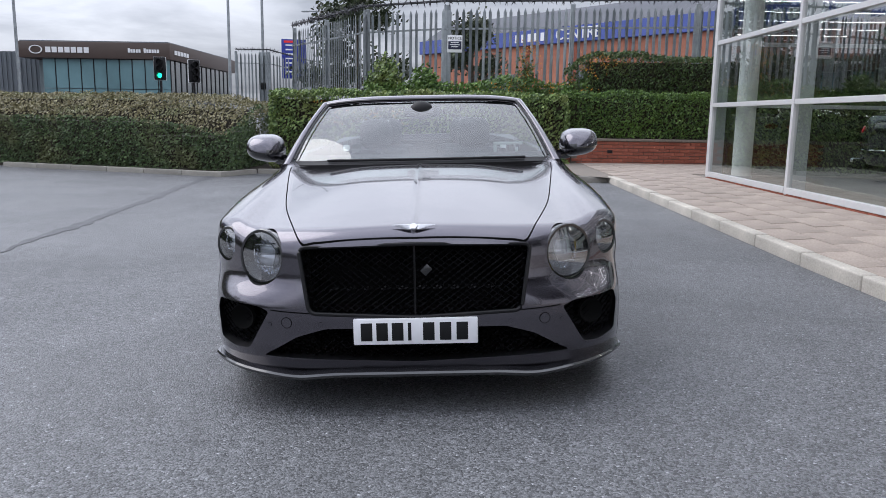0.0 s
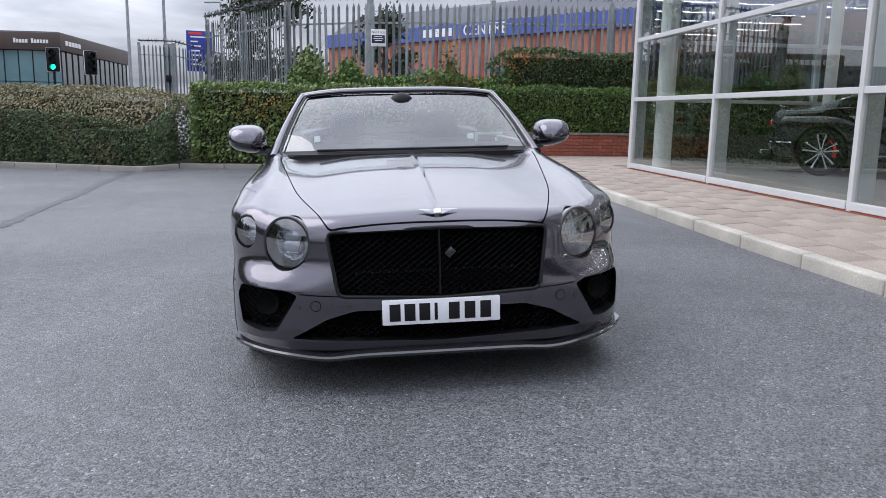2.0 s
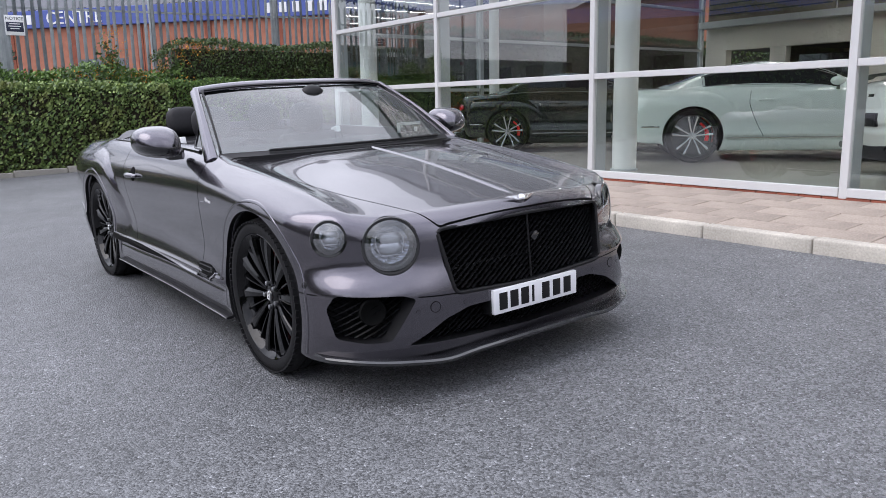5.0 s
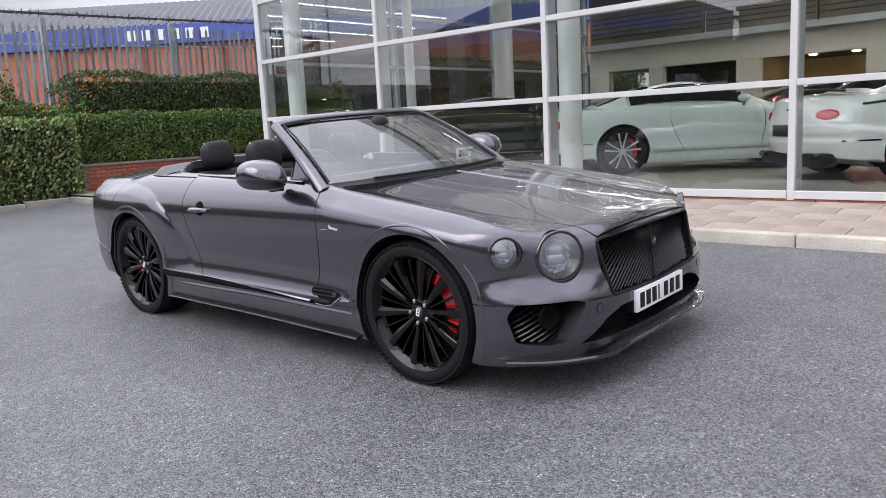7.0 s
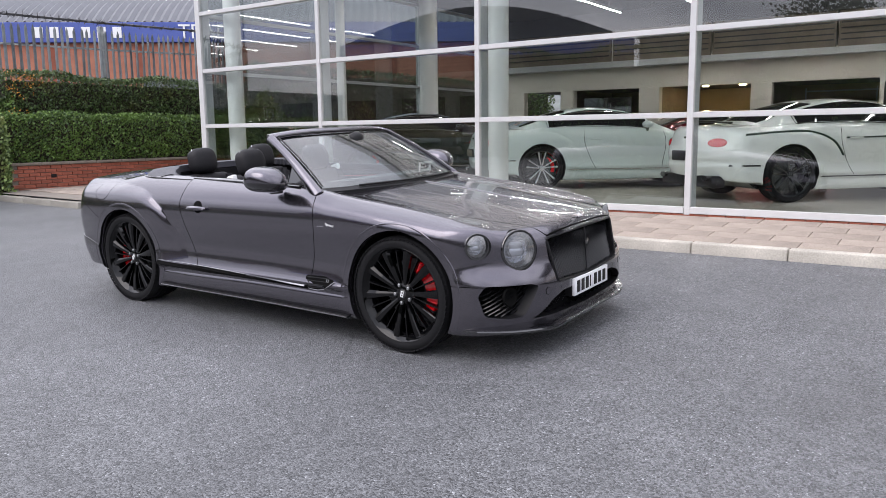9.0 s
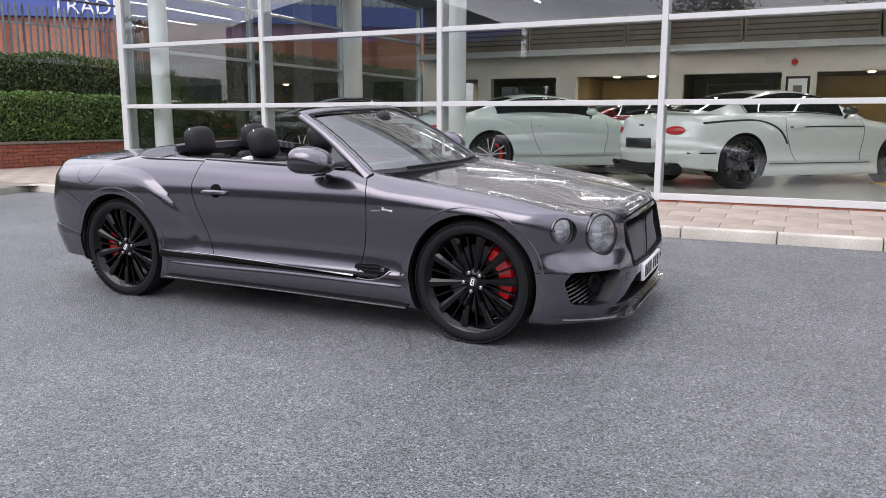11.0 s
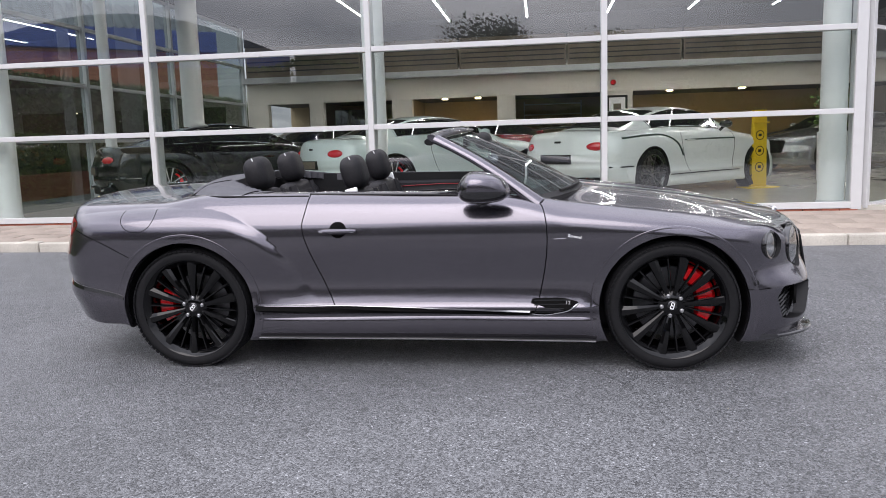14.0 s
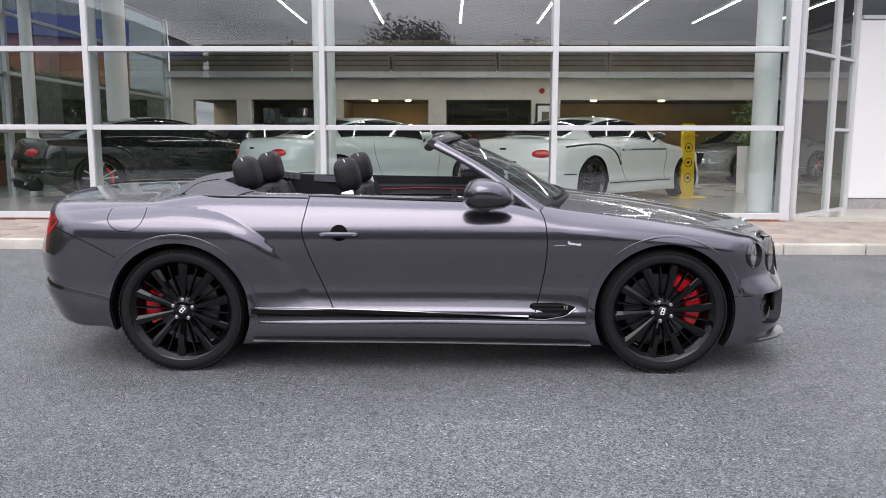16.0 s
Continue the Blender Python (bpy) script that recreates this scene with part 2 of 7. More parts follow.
M_SCREEN = glass_material("windscreen glass", (0.46, 0.57, 0.55), mirror=0.17)
M_LENS = glass_material("lamp lens", (0.95, 0.97, 1.0), mirror=0.30)
M_PANE = glass_material("showroom glass", (0.80, 0.86, 0.84), mirror=0.16, rise=2.7)
M_PANE_SOUTH = glass_material("clear return glazing", (0.70, 0.77, 0.74), mirror=0.05, rise=6.0)
M_PANE_NORTH = glass_material("tinted end glazing", (0.36, 0.41, 0.40), mirror=0.12)
M_CARGLASS = mat("tinted car glass", (0.012, 0.014, 0.016), 0.05, coat=1.0)


# ---------------------------------------------------------------- mesh tools
def mesh_object(name, verts, faces, mats, parent=None, smooth=False, angle=35.0, face_mats=None):
    me = bpy.data.meshes.new(name)
    me.from_pydata([tuple(v) for v in verts], [], [tuple(f) for f in faces])
    for m in (mats if isinstance(mats, (list, tuple)) else [mats]):
        me.materials.append(m)
    if face_mats is not None:
        me.polygons.foreach_set("material_index", face_mats)
    me.validate()
    me.update()
    if smooth:
        me.shade_smooth()
        me.set_sharp_from_angle(angle=radians(angle))
    ob = new(name, me)
    if parent is not None:
        ob.parent = parent
    return ob


def part(name, bm, material, parent, label="", smooth=True, angle=35.0):
    """One mesh object from a bmesh, under a thing or a part."""
    bmesh.ops.recalc_face_normals(bm, faces=bm.faces)
    me = bpy.data.meshes.new(name)
    bm.to_mesh(me)
    bm.free()
    for m in (material if isinstance(material, (list, tuple)) else [material]):
        me.materials.append(m)
    if smooth:
        me.shade_smooth()
        me.set_sharp_from_angle(angle=radians(angle))
    ob = new(name, me)
    if parent is not None:
        ob.parent = parent
    if label:
        ob["label"] = label
    return ob


def put(name, mesh, parent, m=None, label=""):
    """One more object on a mesh that is there already."""
    ob = new(name, mesh)
    if parent is not None:
        ob.parent = parent
    if m is not None:
        ob.matrix_basis = m
    if label:
        ob["label"] = label
    return ob


def thing(name, m, label, category, group="", kind=""):
    ob = new(name)
    ob.empty_display_size = 0.2
    ob.matrix_basis = m
    return tagged(ob, label, category, group, kind)


def add_box(bm, a, b, bevel=0.0, seg=2, m=None):
    got = bmesh.ops.create_cube(bm, size=1)
    vs = got["verts"]
    for v in vs:
        v.co = Vector([(p + q) / 2 + c * abs(q - p) for p, q, c in zip(a, b, v.co)])
    if bevel:
        es = list({e for v in vs for e in v.link_edges})
        r = bmesh.ops.bevel(bm, geom=es, offset=bevel, segments=seg, affect="EDGES", profile=0.5)
        vs = list({v for f in r["faces"] for v in f.verts} | {v for v in vs if v.is_valid})
    if m is not None:
        bmesh.ops.transform(bm, matrix=m, verts=[v for v in vs if v.is_valid])
    return vs


def box_bm(a, b, bevel=0.0, seg=2):
    bm = bmesh.new()
    add_box(bm, a, b, bevel, seg)
    return bm


def lathe(profile, n=64, axis="x", close=False):
    """Profile of (along, radius) turned round an axis."""
    bm = bmesh.new()
    rings = []
    for i in range(n):
        a = 2 * math.pi * i / n
        ring = []
        for h, r in profile:
            c = (h, r * math.cos(a), r * math.sin(a)) if axis == "x" else ((r * math.cos(a), h, r * math.sin(a)) if axis == "y" else (r * math.cos(a), r * math.sin(a), h))
            ring.append(bm.verts.new(c))
        rings.append(ring)
    k = len(profile)
    for i in range(n):
        p, q = rings[i], rings[(i + 1) % n]
        for j in range(k if close else k - 1):
            try:
                bm.faces.new((p[j], p[(j + 1) % k], q[(j + 1) % k], q[j]))
            except ValueError:
                pass
    if not close:
        for end in (0, k - 1):
            if profile[end][1] < 1e-5:
                continue
    bmesh.ops.remove_doubles(bm, verts=bm.verts, dist=1e-6)
    return bm


def add_tube(bm, pts, radius, n=8, flat=1.0, up=None, cap=True):
    """A tube along points; radius may be a number or one for each point; flat squeezes it along up."""
    pts = [Vector(p) for p in pts]
    rs = radius if isinstance(radius, (list, tuple)) else [radius] * len(pts)
    rings = []
    ref = Vector(up) if up else None
    for i, p in enumerate(pts):
        d = (pts[min(i + 1, len(pts) - 1)] - pts[max(i - 1, 0)]).normalized()
        u = ref if ref else (Vector((0, 0, 1)) if abs(d.z) < 0.9 else Vector((1, 0, 0)))
        s = d.cross(u).normalized()
        w = s.cross(d).normalized()
        ring = []
        for j in range(n):
            a = 2 * math.pi * (j + 0.5) / n
            ring.append(bm.verts.new(p + s * (rs[i] * math.cos(a)) + w * (rs[i] * flat * math.sin(a))))
        rings.append(ring)
    for a, b in zip(rings, rings[1:]):
        for j in range(n):
            bm.faces.new((a[j], a[(j + 1) % n], b[(j + 1) % n], b[j]))
    if cap:
        bm.faces.new(rings[0][::-1])
        bm.faces.new(rings[-1])


def prism(bm, poly, axis, lo, hi):
    """A solid from a polygon in the plane across an axis."""
    def at(p, h):
        return {"x": (h, p[0], p[1]), "y": (p[0], h, p[1]), "z": (p[0], p[1], h)}[axis]
    a = [bm.verts.new(at(p, lo)) for p in poly]
    b = [bm.verts.new(at(p, hi)) for p in poly]
    n = len(poly)
    fs = [bm.faces.new(a), bm.faces.new(b)]
    for i in range(n):
        fs.append(bm.faces.new((a[i], a[(i + 1) % n], b[(i + 1) % n], b[i])))
    bmesh.ops.recalc_face_normals(bm, faces=fs)
    return a + b


def rounded(poly, r, seg=5):
    """A polygon with its corners rounded."""
    out = []
    n = len(poly)
    for i in range(n):
        p, a, b = Vector(poly[i]), Vector(poly[i - 1]), Vector(poly[(i + 1) % n])
        da, db = (a - p), (b - p)
        rr = min(r, da.length * 0.45, db.length * 0.45)
        s, e = p + da.normalized() * rr, p + db.normalized() * rr
        for k in range(seg + 1):
            t = k / seg
            out.append(tuple(s * (1 - t) ** 2 + p * 2 * t * (1 - t) + e * t * t))
    return out


def spline(knots, n=12):
    """A smooth line through points of any dimension."""
    ps = [Vector(k) for k in knots]
    out = []
    for i in range(len(ps) - 1):
        p0, p1, p2, p3 = ps[max(i - 1, 0)], ps[i], ps[i + 1], ps[min(i + 2, len(ps) - 1)]
        for k in range(n):
            t = k / n
            out.append(tuple(0.5 * (2 * p1 + (p2 - p0) * t + (2 * p0 - 5 * p1 + 4 * p2 - p3) * t * t + (3 * p1 - p0 - 3 * p2 + p3) * t ** 3)))
    out.append(tuple(ps[-1]))
    return out


def spl(x, knots):
    """A smooth curve y(x) through knots, for arrays."""
    kx, ky = np.array(knots, float).T
    d = np.gradient(ky, kx)
    x = np.clip(x, kx[0], kx[-1])
    i = np.clip(np.searchsorted(kx, x) - 1, 0, len(kx) - 2)
    h = kx[i + 1] - kx[i]
    t = (x - kx[i]) / h
    return (ky[i] * (2 * t ** 3 - 3 * t ** 2 + 1) + h * d[i] * (t ** 3 - 2 * t ** 2 + t) + ky[i + 1] * (3 * t ** 2 - 2 * t ** 3) + h * d[i + 1] * (t ** 3 - t ** 2))


def step(a, b, x):
    t = np.clip((x - a) / (b - a), 0, 1)
    return t * t * (3 - 2 * t)


def smax(a, b, k):
    h = np.maximum(k - np.abs(a - b), 0) / k
    return np.maximum(a, b) + h * h * k * 0.25


def text_mesh(words, size, depth=0.002):
    """Letters of the built-in font as a mesh, lying in the x-z plane and facing -y, centred."""
    cu = bpy.data.curves.new("words", "FONT")
    cu.body, cu.size, cu.extrude, cu.align_x, cu.align_y = words, size, depth, "CENTER", "CENTER"
    cu.resolution_u = 3
    tmp = new("words", cu)
    bpy.context.view_layer.update()
    me = bpy.data.meshes.new_from_object(tmp.evaluated_get(bpy.context.evaluated_depsgraph_get()))
    bpy.data.objects.remove(tmp)
    bpy.data.curves.remove(cu)
    me.transform(pose(0, 0, 0, 90, 0, 0))
    return me


def boolean(me, cutter, mats):
    """me minus the cutter, as a new mesh."""
    a, b = bpy.data.objects.new("a", me), bpy.data.objects.new("b", cutter)
    for o in (a, b):
        scene.collection.objects.link(o)
        if not o.data.materials:
            for m in mats:
                o.data.materials.append(m)
    md = a.modifiers.new("cut", "BOOLEAN")
    md.object, md.operation, md.solver, md.use_self = b, "DIFFERENCE", "EXACT", True
    bpy.context.view_layer.update()
    out = bpy.data.meshes.new_from_object(a.evaluated_get(bpy.context.evaluated_depsgraph_get()))
    bpy.data.objects.remove(a), bpy.data.objects.remove(b)
    return out

# ---------------------------------------------------------------- ground
def ground_height(x, y):
    return 0.036 * min(max(x + 0.95, -1.2), 4.2) + 0.009 * min(max(y - 2.0, 0.0), 12.0)


M_CONCRETE = mat("pale kerb concrete", (0.42, 0.39, 0.34), 0.85, grain=0.18, grain_scale=60, stain=0.25, stain_scale=2.5, bump=0.05, bump_scale=120, per_object=0.08)
M_KERB_DULL = mat("dull kerb concrete", (0.27, 0.255, 0.225), 0.9, grain=0.2, grain_scale=50, stain=0.3, stain_scale=2, bump=0.05, bump_scale=120, per_object=0.1)
M_PAVING = mat("worn paving slab", (0.315, 0.262, 0.220), 0.8, grain=0.24, grain_scale=60, stain=0.38, stain_scale=2.2, bump=0.04, bump_scale=150, per_object=0.07)
M_MORTAR = mat("dark joint", (0.20, 0.175, 0.15), 0.95, grain=0.2, grain_scale=80)
M_BRICK = mat("red engineering brick", (0.30, 0.085, 0.05), 0.65, grain=0.2, grain_scale=50, stain=0.15, stain_scale=4, per_object=0.18)
M_ALU = mat("white powder-coated frame", (0.53, 0.53, 0.53), 0.4, grain=0.03, grain_scale=8)
M_ALU_GREY = mat("grey inner frame", (0.42, 0.44, 0.45), 0.5, grain=0.04, grain_scale=8)
M_WALL = mat("white interior paint", (0.66, 0.63, 0.57), 0.8, grain=0.03, grain_scale=6)
M_COLUMN = mat("white column paint", (0.78, 0.79, 0.78), 0.5, grain=0.03, grain_scale=6)
M_FLOOR = mat("polished cream tile", (0.50, 0.47, 0.41), 0.16, grain=0.04, grain_scale=3, stain=0.05)
# near-black; on the wall head and slats it puts dimness into the colour
M_CEIL = mat("dark ceiling and dimmed upper wall", (0.04, 0.04, 0.044), 0.8, grain=0.05, grain_scale=4)
# dark brown that puts the back rooms' dimness into the paint
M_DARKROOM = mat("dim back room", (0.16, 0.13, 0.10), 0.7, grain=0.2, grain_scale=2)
M_LED = mat("light strip", (1, 1, 1), 0.5, emit=(1.0, 0.97, 0.92), strength=56.0)
M_WARM = mat("warm downlight", (1, 1, 1), 0.5, emit=(1.0, 0.72, 0.36), strength=170.0)
M_YELLOW = mat("yellow stand paint", (0.75, 0.50, 0.01), 0.4)
M_PANEL = mat("white cladding panel", (0.66, 0.655, 0.65), 0.5, grain=0.02, grain_scale=2)
M_GALV = mat("galvanised steel", (0.31, 0.335, 0.345), 0.45, 0.6, grain=0.2, grain_scale=6, per_object=0.12)
M_SPIKE = mat("black spike rail", (0.03, 0.03, 0.035), 0.5)
# soil of the bed; in the hedges its darkness stands for inner shade
M_SOIL_AND_CORE = mat("dark soil and hedge inside", (0.035, 0.028, 0.02), 0.95, grain=0.3, grain_scale=20)
M_IVY = leafy("ivy leaves", (0.036, 0.078, 0.020), (0.25, 0.34, 0.10), (0.22, 0.17, 0.05), 2.2, 0.3)
M_PRIVET = leafy("clipped green leaves", (0.026, 0.066, 0.014), (0.14, 0.235, 0.045), (0.12, 0.22, 0.03), 1.6, 0.5)
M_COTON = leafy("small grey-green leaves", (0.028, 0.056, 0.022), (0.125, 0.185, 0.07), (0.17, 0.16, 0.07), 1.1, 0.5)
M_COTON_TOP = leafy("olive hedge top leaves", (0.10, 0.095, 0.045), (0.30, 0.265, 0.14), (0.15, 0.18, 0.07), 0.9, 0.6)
M_DARKLEAF = leafy("dark hedge leaves", (0.018, 0.040, 0.011), (0.095, 0.155, 0.038), (0.12, 0.11, 0.02), 1.8, 0.4)
M_BERRY = leafy("orange berries", (0.42, 0.13, 0.01), (0.75, 0.33, 0.02), (0.5, 0.30, 0.02), 2.0, 0.3)
M_TREE = leafy("tree leaves", (0.014, 0.024, 0.010), (0.05, 0.07, 0.025), (0.06, 0.05, 0.02), 0.6, 0.4)
M_BARK = mat("grey bark", (0.10, 0.08, 0.06), 0.9, grain=0.3, grain_scale=12, bump=0.1, bump_scale=20)


def build_ground():
    def axis(lo, hi):
        inner = list(np.arange(-12, 16.01, 0.5))
        return [lo, lo * 0.5, -120, -60, -40, -25, -16] + inner + [20, 28, 40, 60, 120, hi * 0.5, hi]
    xs, ys = axis(-900, 900), axis(-900, 900)
    verts = [(x, y, ground_height(x, y)) for y in ys for x in xs]
    n = len(xs)
    faces = [(j * n + i, j * n + i + 1, (j + 1) * n + i + 1, (j + 1) * n + i) for j in range(len(ys) - 1) for i in range(n - 1)]
    ob = mesh_object("ground", verts, faces, M_ASPHALT, smooth=True)
    tagged(ob, "worn dark grey tarmac yard, damp in places", "ground", kind="structure")


build_ground()

# pale seams and patches laid in the tarmac
M_SEAM = mat("sealed tarmac joint", (0.072, 0.074, 0.080), 0.6, grain=0.5, grain_scale=110, stain=0.3, stain_scale=6, bump=0.06, bump_scale=160)
for x0, y0, x1, y1, w in ((-4.5, 11.7, -4.0, 2.8, 0.15),):
    bm = bmesh.new()
    n = 120
    d = Vector((x1 - x0, y1 - y0, 0)).normalized()
    s = Vector((-d.y, d.x, 0))
    row = []
    for i in range(n + 1):
        t = i / n
        p = Vector((x0 + (x1 - x0) * t, y0 + (y1 - y0) * t, 0)) + s * (0.10 * noise.noise((t * 5, 3, 1)) + 0.04 * noise.noise((t * 31, 3, 1)))
        ww = w * (0.35 + 0.9 * abs(noise.noise((t * 23, 7, 2)))) * min(1.0, 6 * (1 - t))
        row.append([bm.verts.new((q.x, q.y, ground_height(q.x, q.y) + 0.004)) for q in (p + s * ww, p - s * ww)])
    for a, b in zip(row, row[1:]):
        bm.faces.new((a[0], a[1], b[1], b[0]))
    tagged(part("tarmac_joint", bm, M_SEAM, None, smooth=False), "dark sealed joint across the tarmac yard", "joint", kind="structure")


def stones(name, label, pts, height, depth, length, material, group):
    """A line of kerb stones, each its own, along points; their face towards the right of the line's run."""
    base = thing(name, Matrix(), label, "kerb", kind="structure")
    bm = bmesh.new()
    add_box(bm, (0.004, 0, -0.15), (length - 0.004, depth, height), 0.018, 3)
    first = None
    for (x0, y0), (x1, y1) in zip(pts, pts[1:]):
        total = math.hypot(x1 - x0, y1 - y0)
        k = max(1, round(total / length))
        a = math.degrees(math.atan2(y1 - y0, x1 - x0))
        for i in range(k):
            x, y = x0 + (x1 - x0) * i / k, y0 + (y1 - y0) * i / k
            xm, ym = x0 + (x1 - x0) * (i + 0.5) / k, y0 + (y1 - y0) * (i + 0.5) / k
            m = pose(x, y, ground_height(xm, ym) + random.uniform(-0.003, 0.003), 0, random.uniform(-0.15, 0.15), a + random.uniform(-0.15, 0.15)) @ Matrix.Diagonal((total / k / length, 1, 1, 1))
            if first is None:
                first = part("kerb_stone", bm, material, base)
                first.matrix_basis = m
            else:
                put("kerb_stone", first.data, base, m)


PAVE_X = 3.02
stones("pavement_kerb", "row of pale concrete kerb stones", [(PAVE_X, 9.35), (PAVE_X, -14.2)], 0.112, 0.13, 0.915, M_CONCRETE, "")


def build_kerbs():
    def run(name, pts, height=0.10, flip=1):
        base = thing(name, Matrix(), "line of grey concrete kerb stones", "kerb", kind="structure")
        for (x0, y0), (x1, y1) in zip(pts, pts[1:]):
            total = math.hypot(x1 - x0, y1 - y0)
            k = max(1, round(total / 0.9))
            a = math.atan2(y1 - y0, x1 - x0)
            for i in range(k):
                xm, ym = x0 + (x1 - x0) * (i + 0.5) / k, y0 + (y1 - y0) * (i + 0.5) / k
                bm = box_bm((-total / k / 2 + 0.005, 0, -0.15), (total / k / 2 - 0.005, 0.13, height), 0.015, 2)
                ob = part("kerb_stone", bm, M_KERB_DULL, base)
                ob.matrix_basis = Matrix.Translation((xm, ym, ground_height(xm, ym))) @ Matrix.Rotation(a, 4, "Z")
    run("yard_corner_kerb", [(2.50, 12.12), (2.50, 9.42), (3.02, 9.42)][::-1])
    run("hedge_kerb", [(-9.6, 13.05), (-4.25, 11.25), (-3.75, 12.15), (2.5, 12.14)])


build_kerbs()


def pavement_height(x, y):
    t = min(max((x - 3.1) / 1.45, 0), 1)
    return ground_height(3.02, y) * (1 - t) + 0.108 * (1 - t) + 0.350 * t


def build_pavement():
    verts, faces = [], []
    ys = list(np.arange(-14, 13.1, 0.5))
    xs = [2.55, 3.13, 3.6, 4.1, 4.6, 9.0]
    for y in ys:
        for x in xs:
            z = pavement_height(x, y) - 0.012
            if x < 3.1 and y < 9.45:
                x, z = 3.13, pavement_height(3.13, y) - 0.012
            verts.append((x, y, z))
    n = len(xs)
    for j in range(len(ys) - 1):
        for i in range(n - 1):
            if xs[i] >= 4.6 and -3.0 < ys[j] < 8.8:
                continue
            faces.append((j * n + i, j * n + i + 1, (j + 1) * n + i + 1, (j + 1) * n + i))
    base = mesh_object("pavement", verts, faces, M_MORTAR)
    tagged(base, "pale worn paving slabs in front of the glass facade", "pavement", kind="structure")
    bm = box_bm((0.003, 0.003, -0.03), (0.287, 0.607, 0.0), 0.004, 1)
    first = None
    for r in range(37):
        y = -9.5 + 0.61 * r
        for c in range(13 if y > 9.4 else 5):
            x = 3.14 + 0.29 * c
            z0, z1 = pavement_height(x, y + 0.3), pavement_height(x + 0.29, y + 0.3)
            m = Matrix.Translation((x, y + (0.305 if c % 2 else 0), z0 + random.uniform(-0.002, 0.002))) @ pose(0, 0, 0, 0, -math.degrees(math.atan2(z1 - z0, 0.29)), random.uniform(-0.2, 0.2))
            if first is None:
                first = part("paving_slab", bm, M_PAVING, base)
                first.matrix_basis = m
            else:
                put("paving_slab", first.data, base, m)


build_pavement()

# ---------------------------------------------------------------- showroom
FX = 4.62
MULLIONS = [-3.09, -0.08, 2.90, 5.92, 8.88]
TRANSOMS = [1.55, 2.54, 3.55, 4.55]
FLOOR = 0.40


def bar_part(name, a, b, material, parent, bevel=0.004):
    return part(name, box_bm(a, b, bevel, 1), material, parent)


def build_showroom():
    front = thing("facade_glazing", Matrix(), "white framed full-height showroom glazing", "window", kind="structure")
    for i, y in enumerate(MULLIONS):
        end = i in (0, len(MULLIONS) - 1)
        w = 0.062 if end else 0.036
        bar_part("mullion", (FX - 0.035, y - w, 0.36), (FX + 0.03, y + w, 5.4), M_ALU, front)
        bar_part("mullion_back", (FX + 0.032, y - 0.035, FLOOR), (FX + 0.21, y + 0.035, 5.4), M_ALU_GREY, front)
    for a, b in zip(MULLIONS, MULLIONS[1:]):
        w0 = 0.064 if a == MULLIONS[0] else 0.038
        w1 = 0.064 if b == MULLIONS[-1] else 0.038
        for z in TRANSOMS:
            bar_part("transom", (FX - 0.030, a + w0, z - 0.033), (FX + 0.028, b - w1, z + 0.033), M_ALU, front)
            bar_part("transom_back", (FX + 0.032, a + 0.037, z - 0.028), (FX + 0.14, b - 0.037, z + 0.028), M_ALU_GREY, front)
        bar_part("bottom_rail", (FX - 0.045, a + w0, 0.375), (FX + 0.028, b - w1, 0.455), M_ALU, front)
        zs = [0.455] + TRANSOMS + [5.4]
        for z0, z1 in zip(zs, zs[1:]):
            lo, hi = z0 + (0.033 if z0 > 0.5 else 0.0), z1 - (0.033 if z1 < 5 else 0)
            tilt = random.uniform(-0.0025, 0.0025)
            vs = [(FX + tilt, a + 0.037, lo), (FX - tilt, b - 0.037, lo), (FX - tilt, b - 0.037, hi), (FX + tilt, a + 0.037, hi)]
            g = mesh_object("glass_pane", vs, [(0, 1, 2, 3)], M_PANE, front)
            g.visible_shadow = False
    # brick plinth under the frame
    pl = thing("brick_plinth", Matrix(), "low course of red bricks under the glazing", "wall", kind="structure")
    bar_part("plinth_core", (FX - 0.005, -3.1, 0.20), (FX + 0.2, 8.95, 0.374), M_MORTAR, pl)
    bm = box_bm((-0.02, 0.004, -0.03), (0.03, 0.211, 0.034), 0.004, 1)
    first = None
    for i in range(56):
        m = Matrix.Translation((FX - 0.012, -3.12 + 0.215 * i, 0.338))
        if first is None:
            first = part("brick", bm, M_BRICK, pl)
            first.matrix_basis = m
        else:
            put("brick", first.data, pl, m)
    # north end: glazed return
    north = thing("north_glazing", Matrix(), "glazed end wall of the showroom", "window", kind="structure")
    for x in (8.0, 11.4, 15.6):
        bar_part("mullion", (x - 0.04, 8.86, FLOOR), (x + 0.04, 9.0, 5.4), M_ALU_GREY, north)
    for x0, x1 in ((4.72, 7.96), (8.04, 11.36), (11.44, 15.56)):
        for z in TRANSOMS:
            bar_part("transom", (x0, 8.88, z - 0.03), (x1, 8.98, z + 0.03), M_ALU_GREY, north)
        g = mesh_object("glass_pane", [(x0, 8.93, FLOOR), (x1, 8.93, FLOOR), (x1, 8.93, 5.4), (x0, 8.93, 5.4)], [(0, 1, 2, 3)], M_PANE_NORTH, north)
        g.visible_shadow = False
    # south return and white cladding
    south = thing("south_glazing", Matrix(), "angled glazed return beside the white cladding", "window", kind="structure")
    p0, p1 = Vector((4.68, -3.22, 0)), Vector((6.0, -4.58, 0))
    d = (p1 - p0)
    for t in (0.0, 0.62, 1.0):
        p = p0 + d * t
        bm = box_bm((-0.04, -0.045, 0.37), (0.04, 0.045, 5.4), 0.004, 1)
        ob = part("mullion", bm, M_ALU, south)
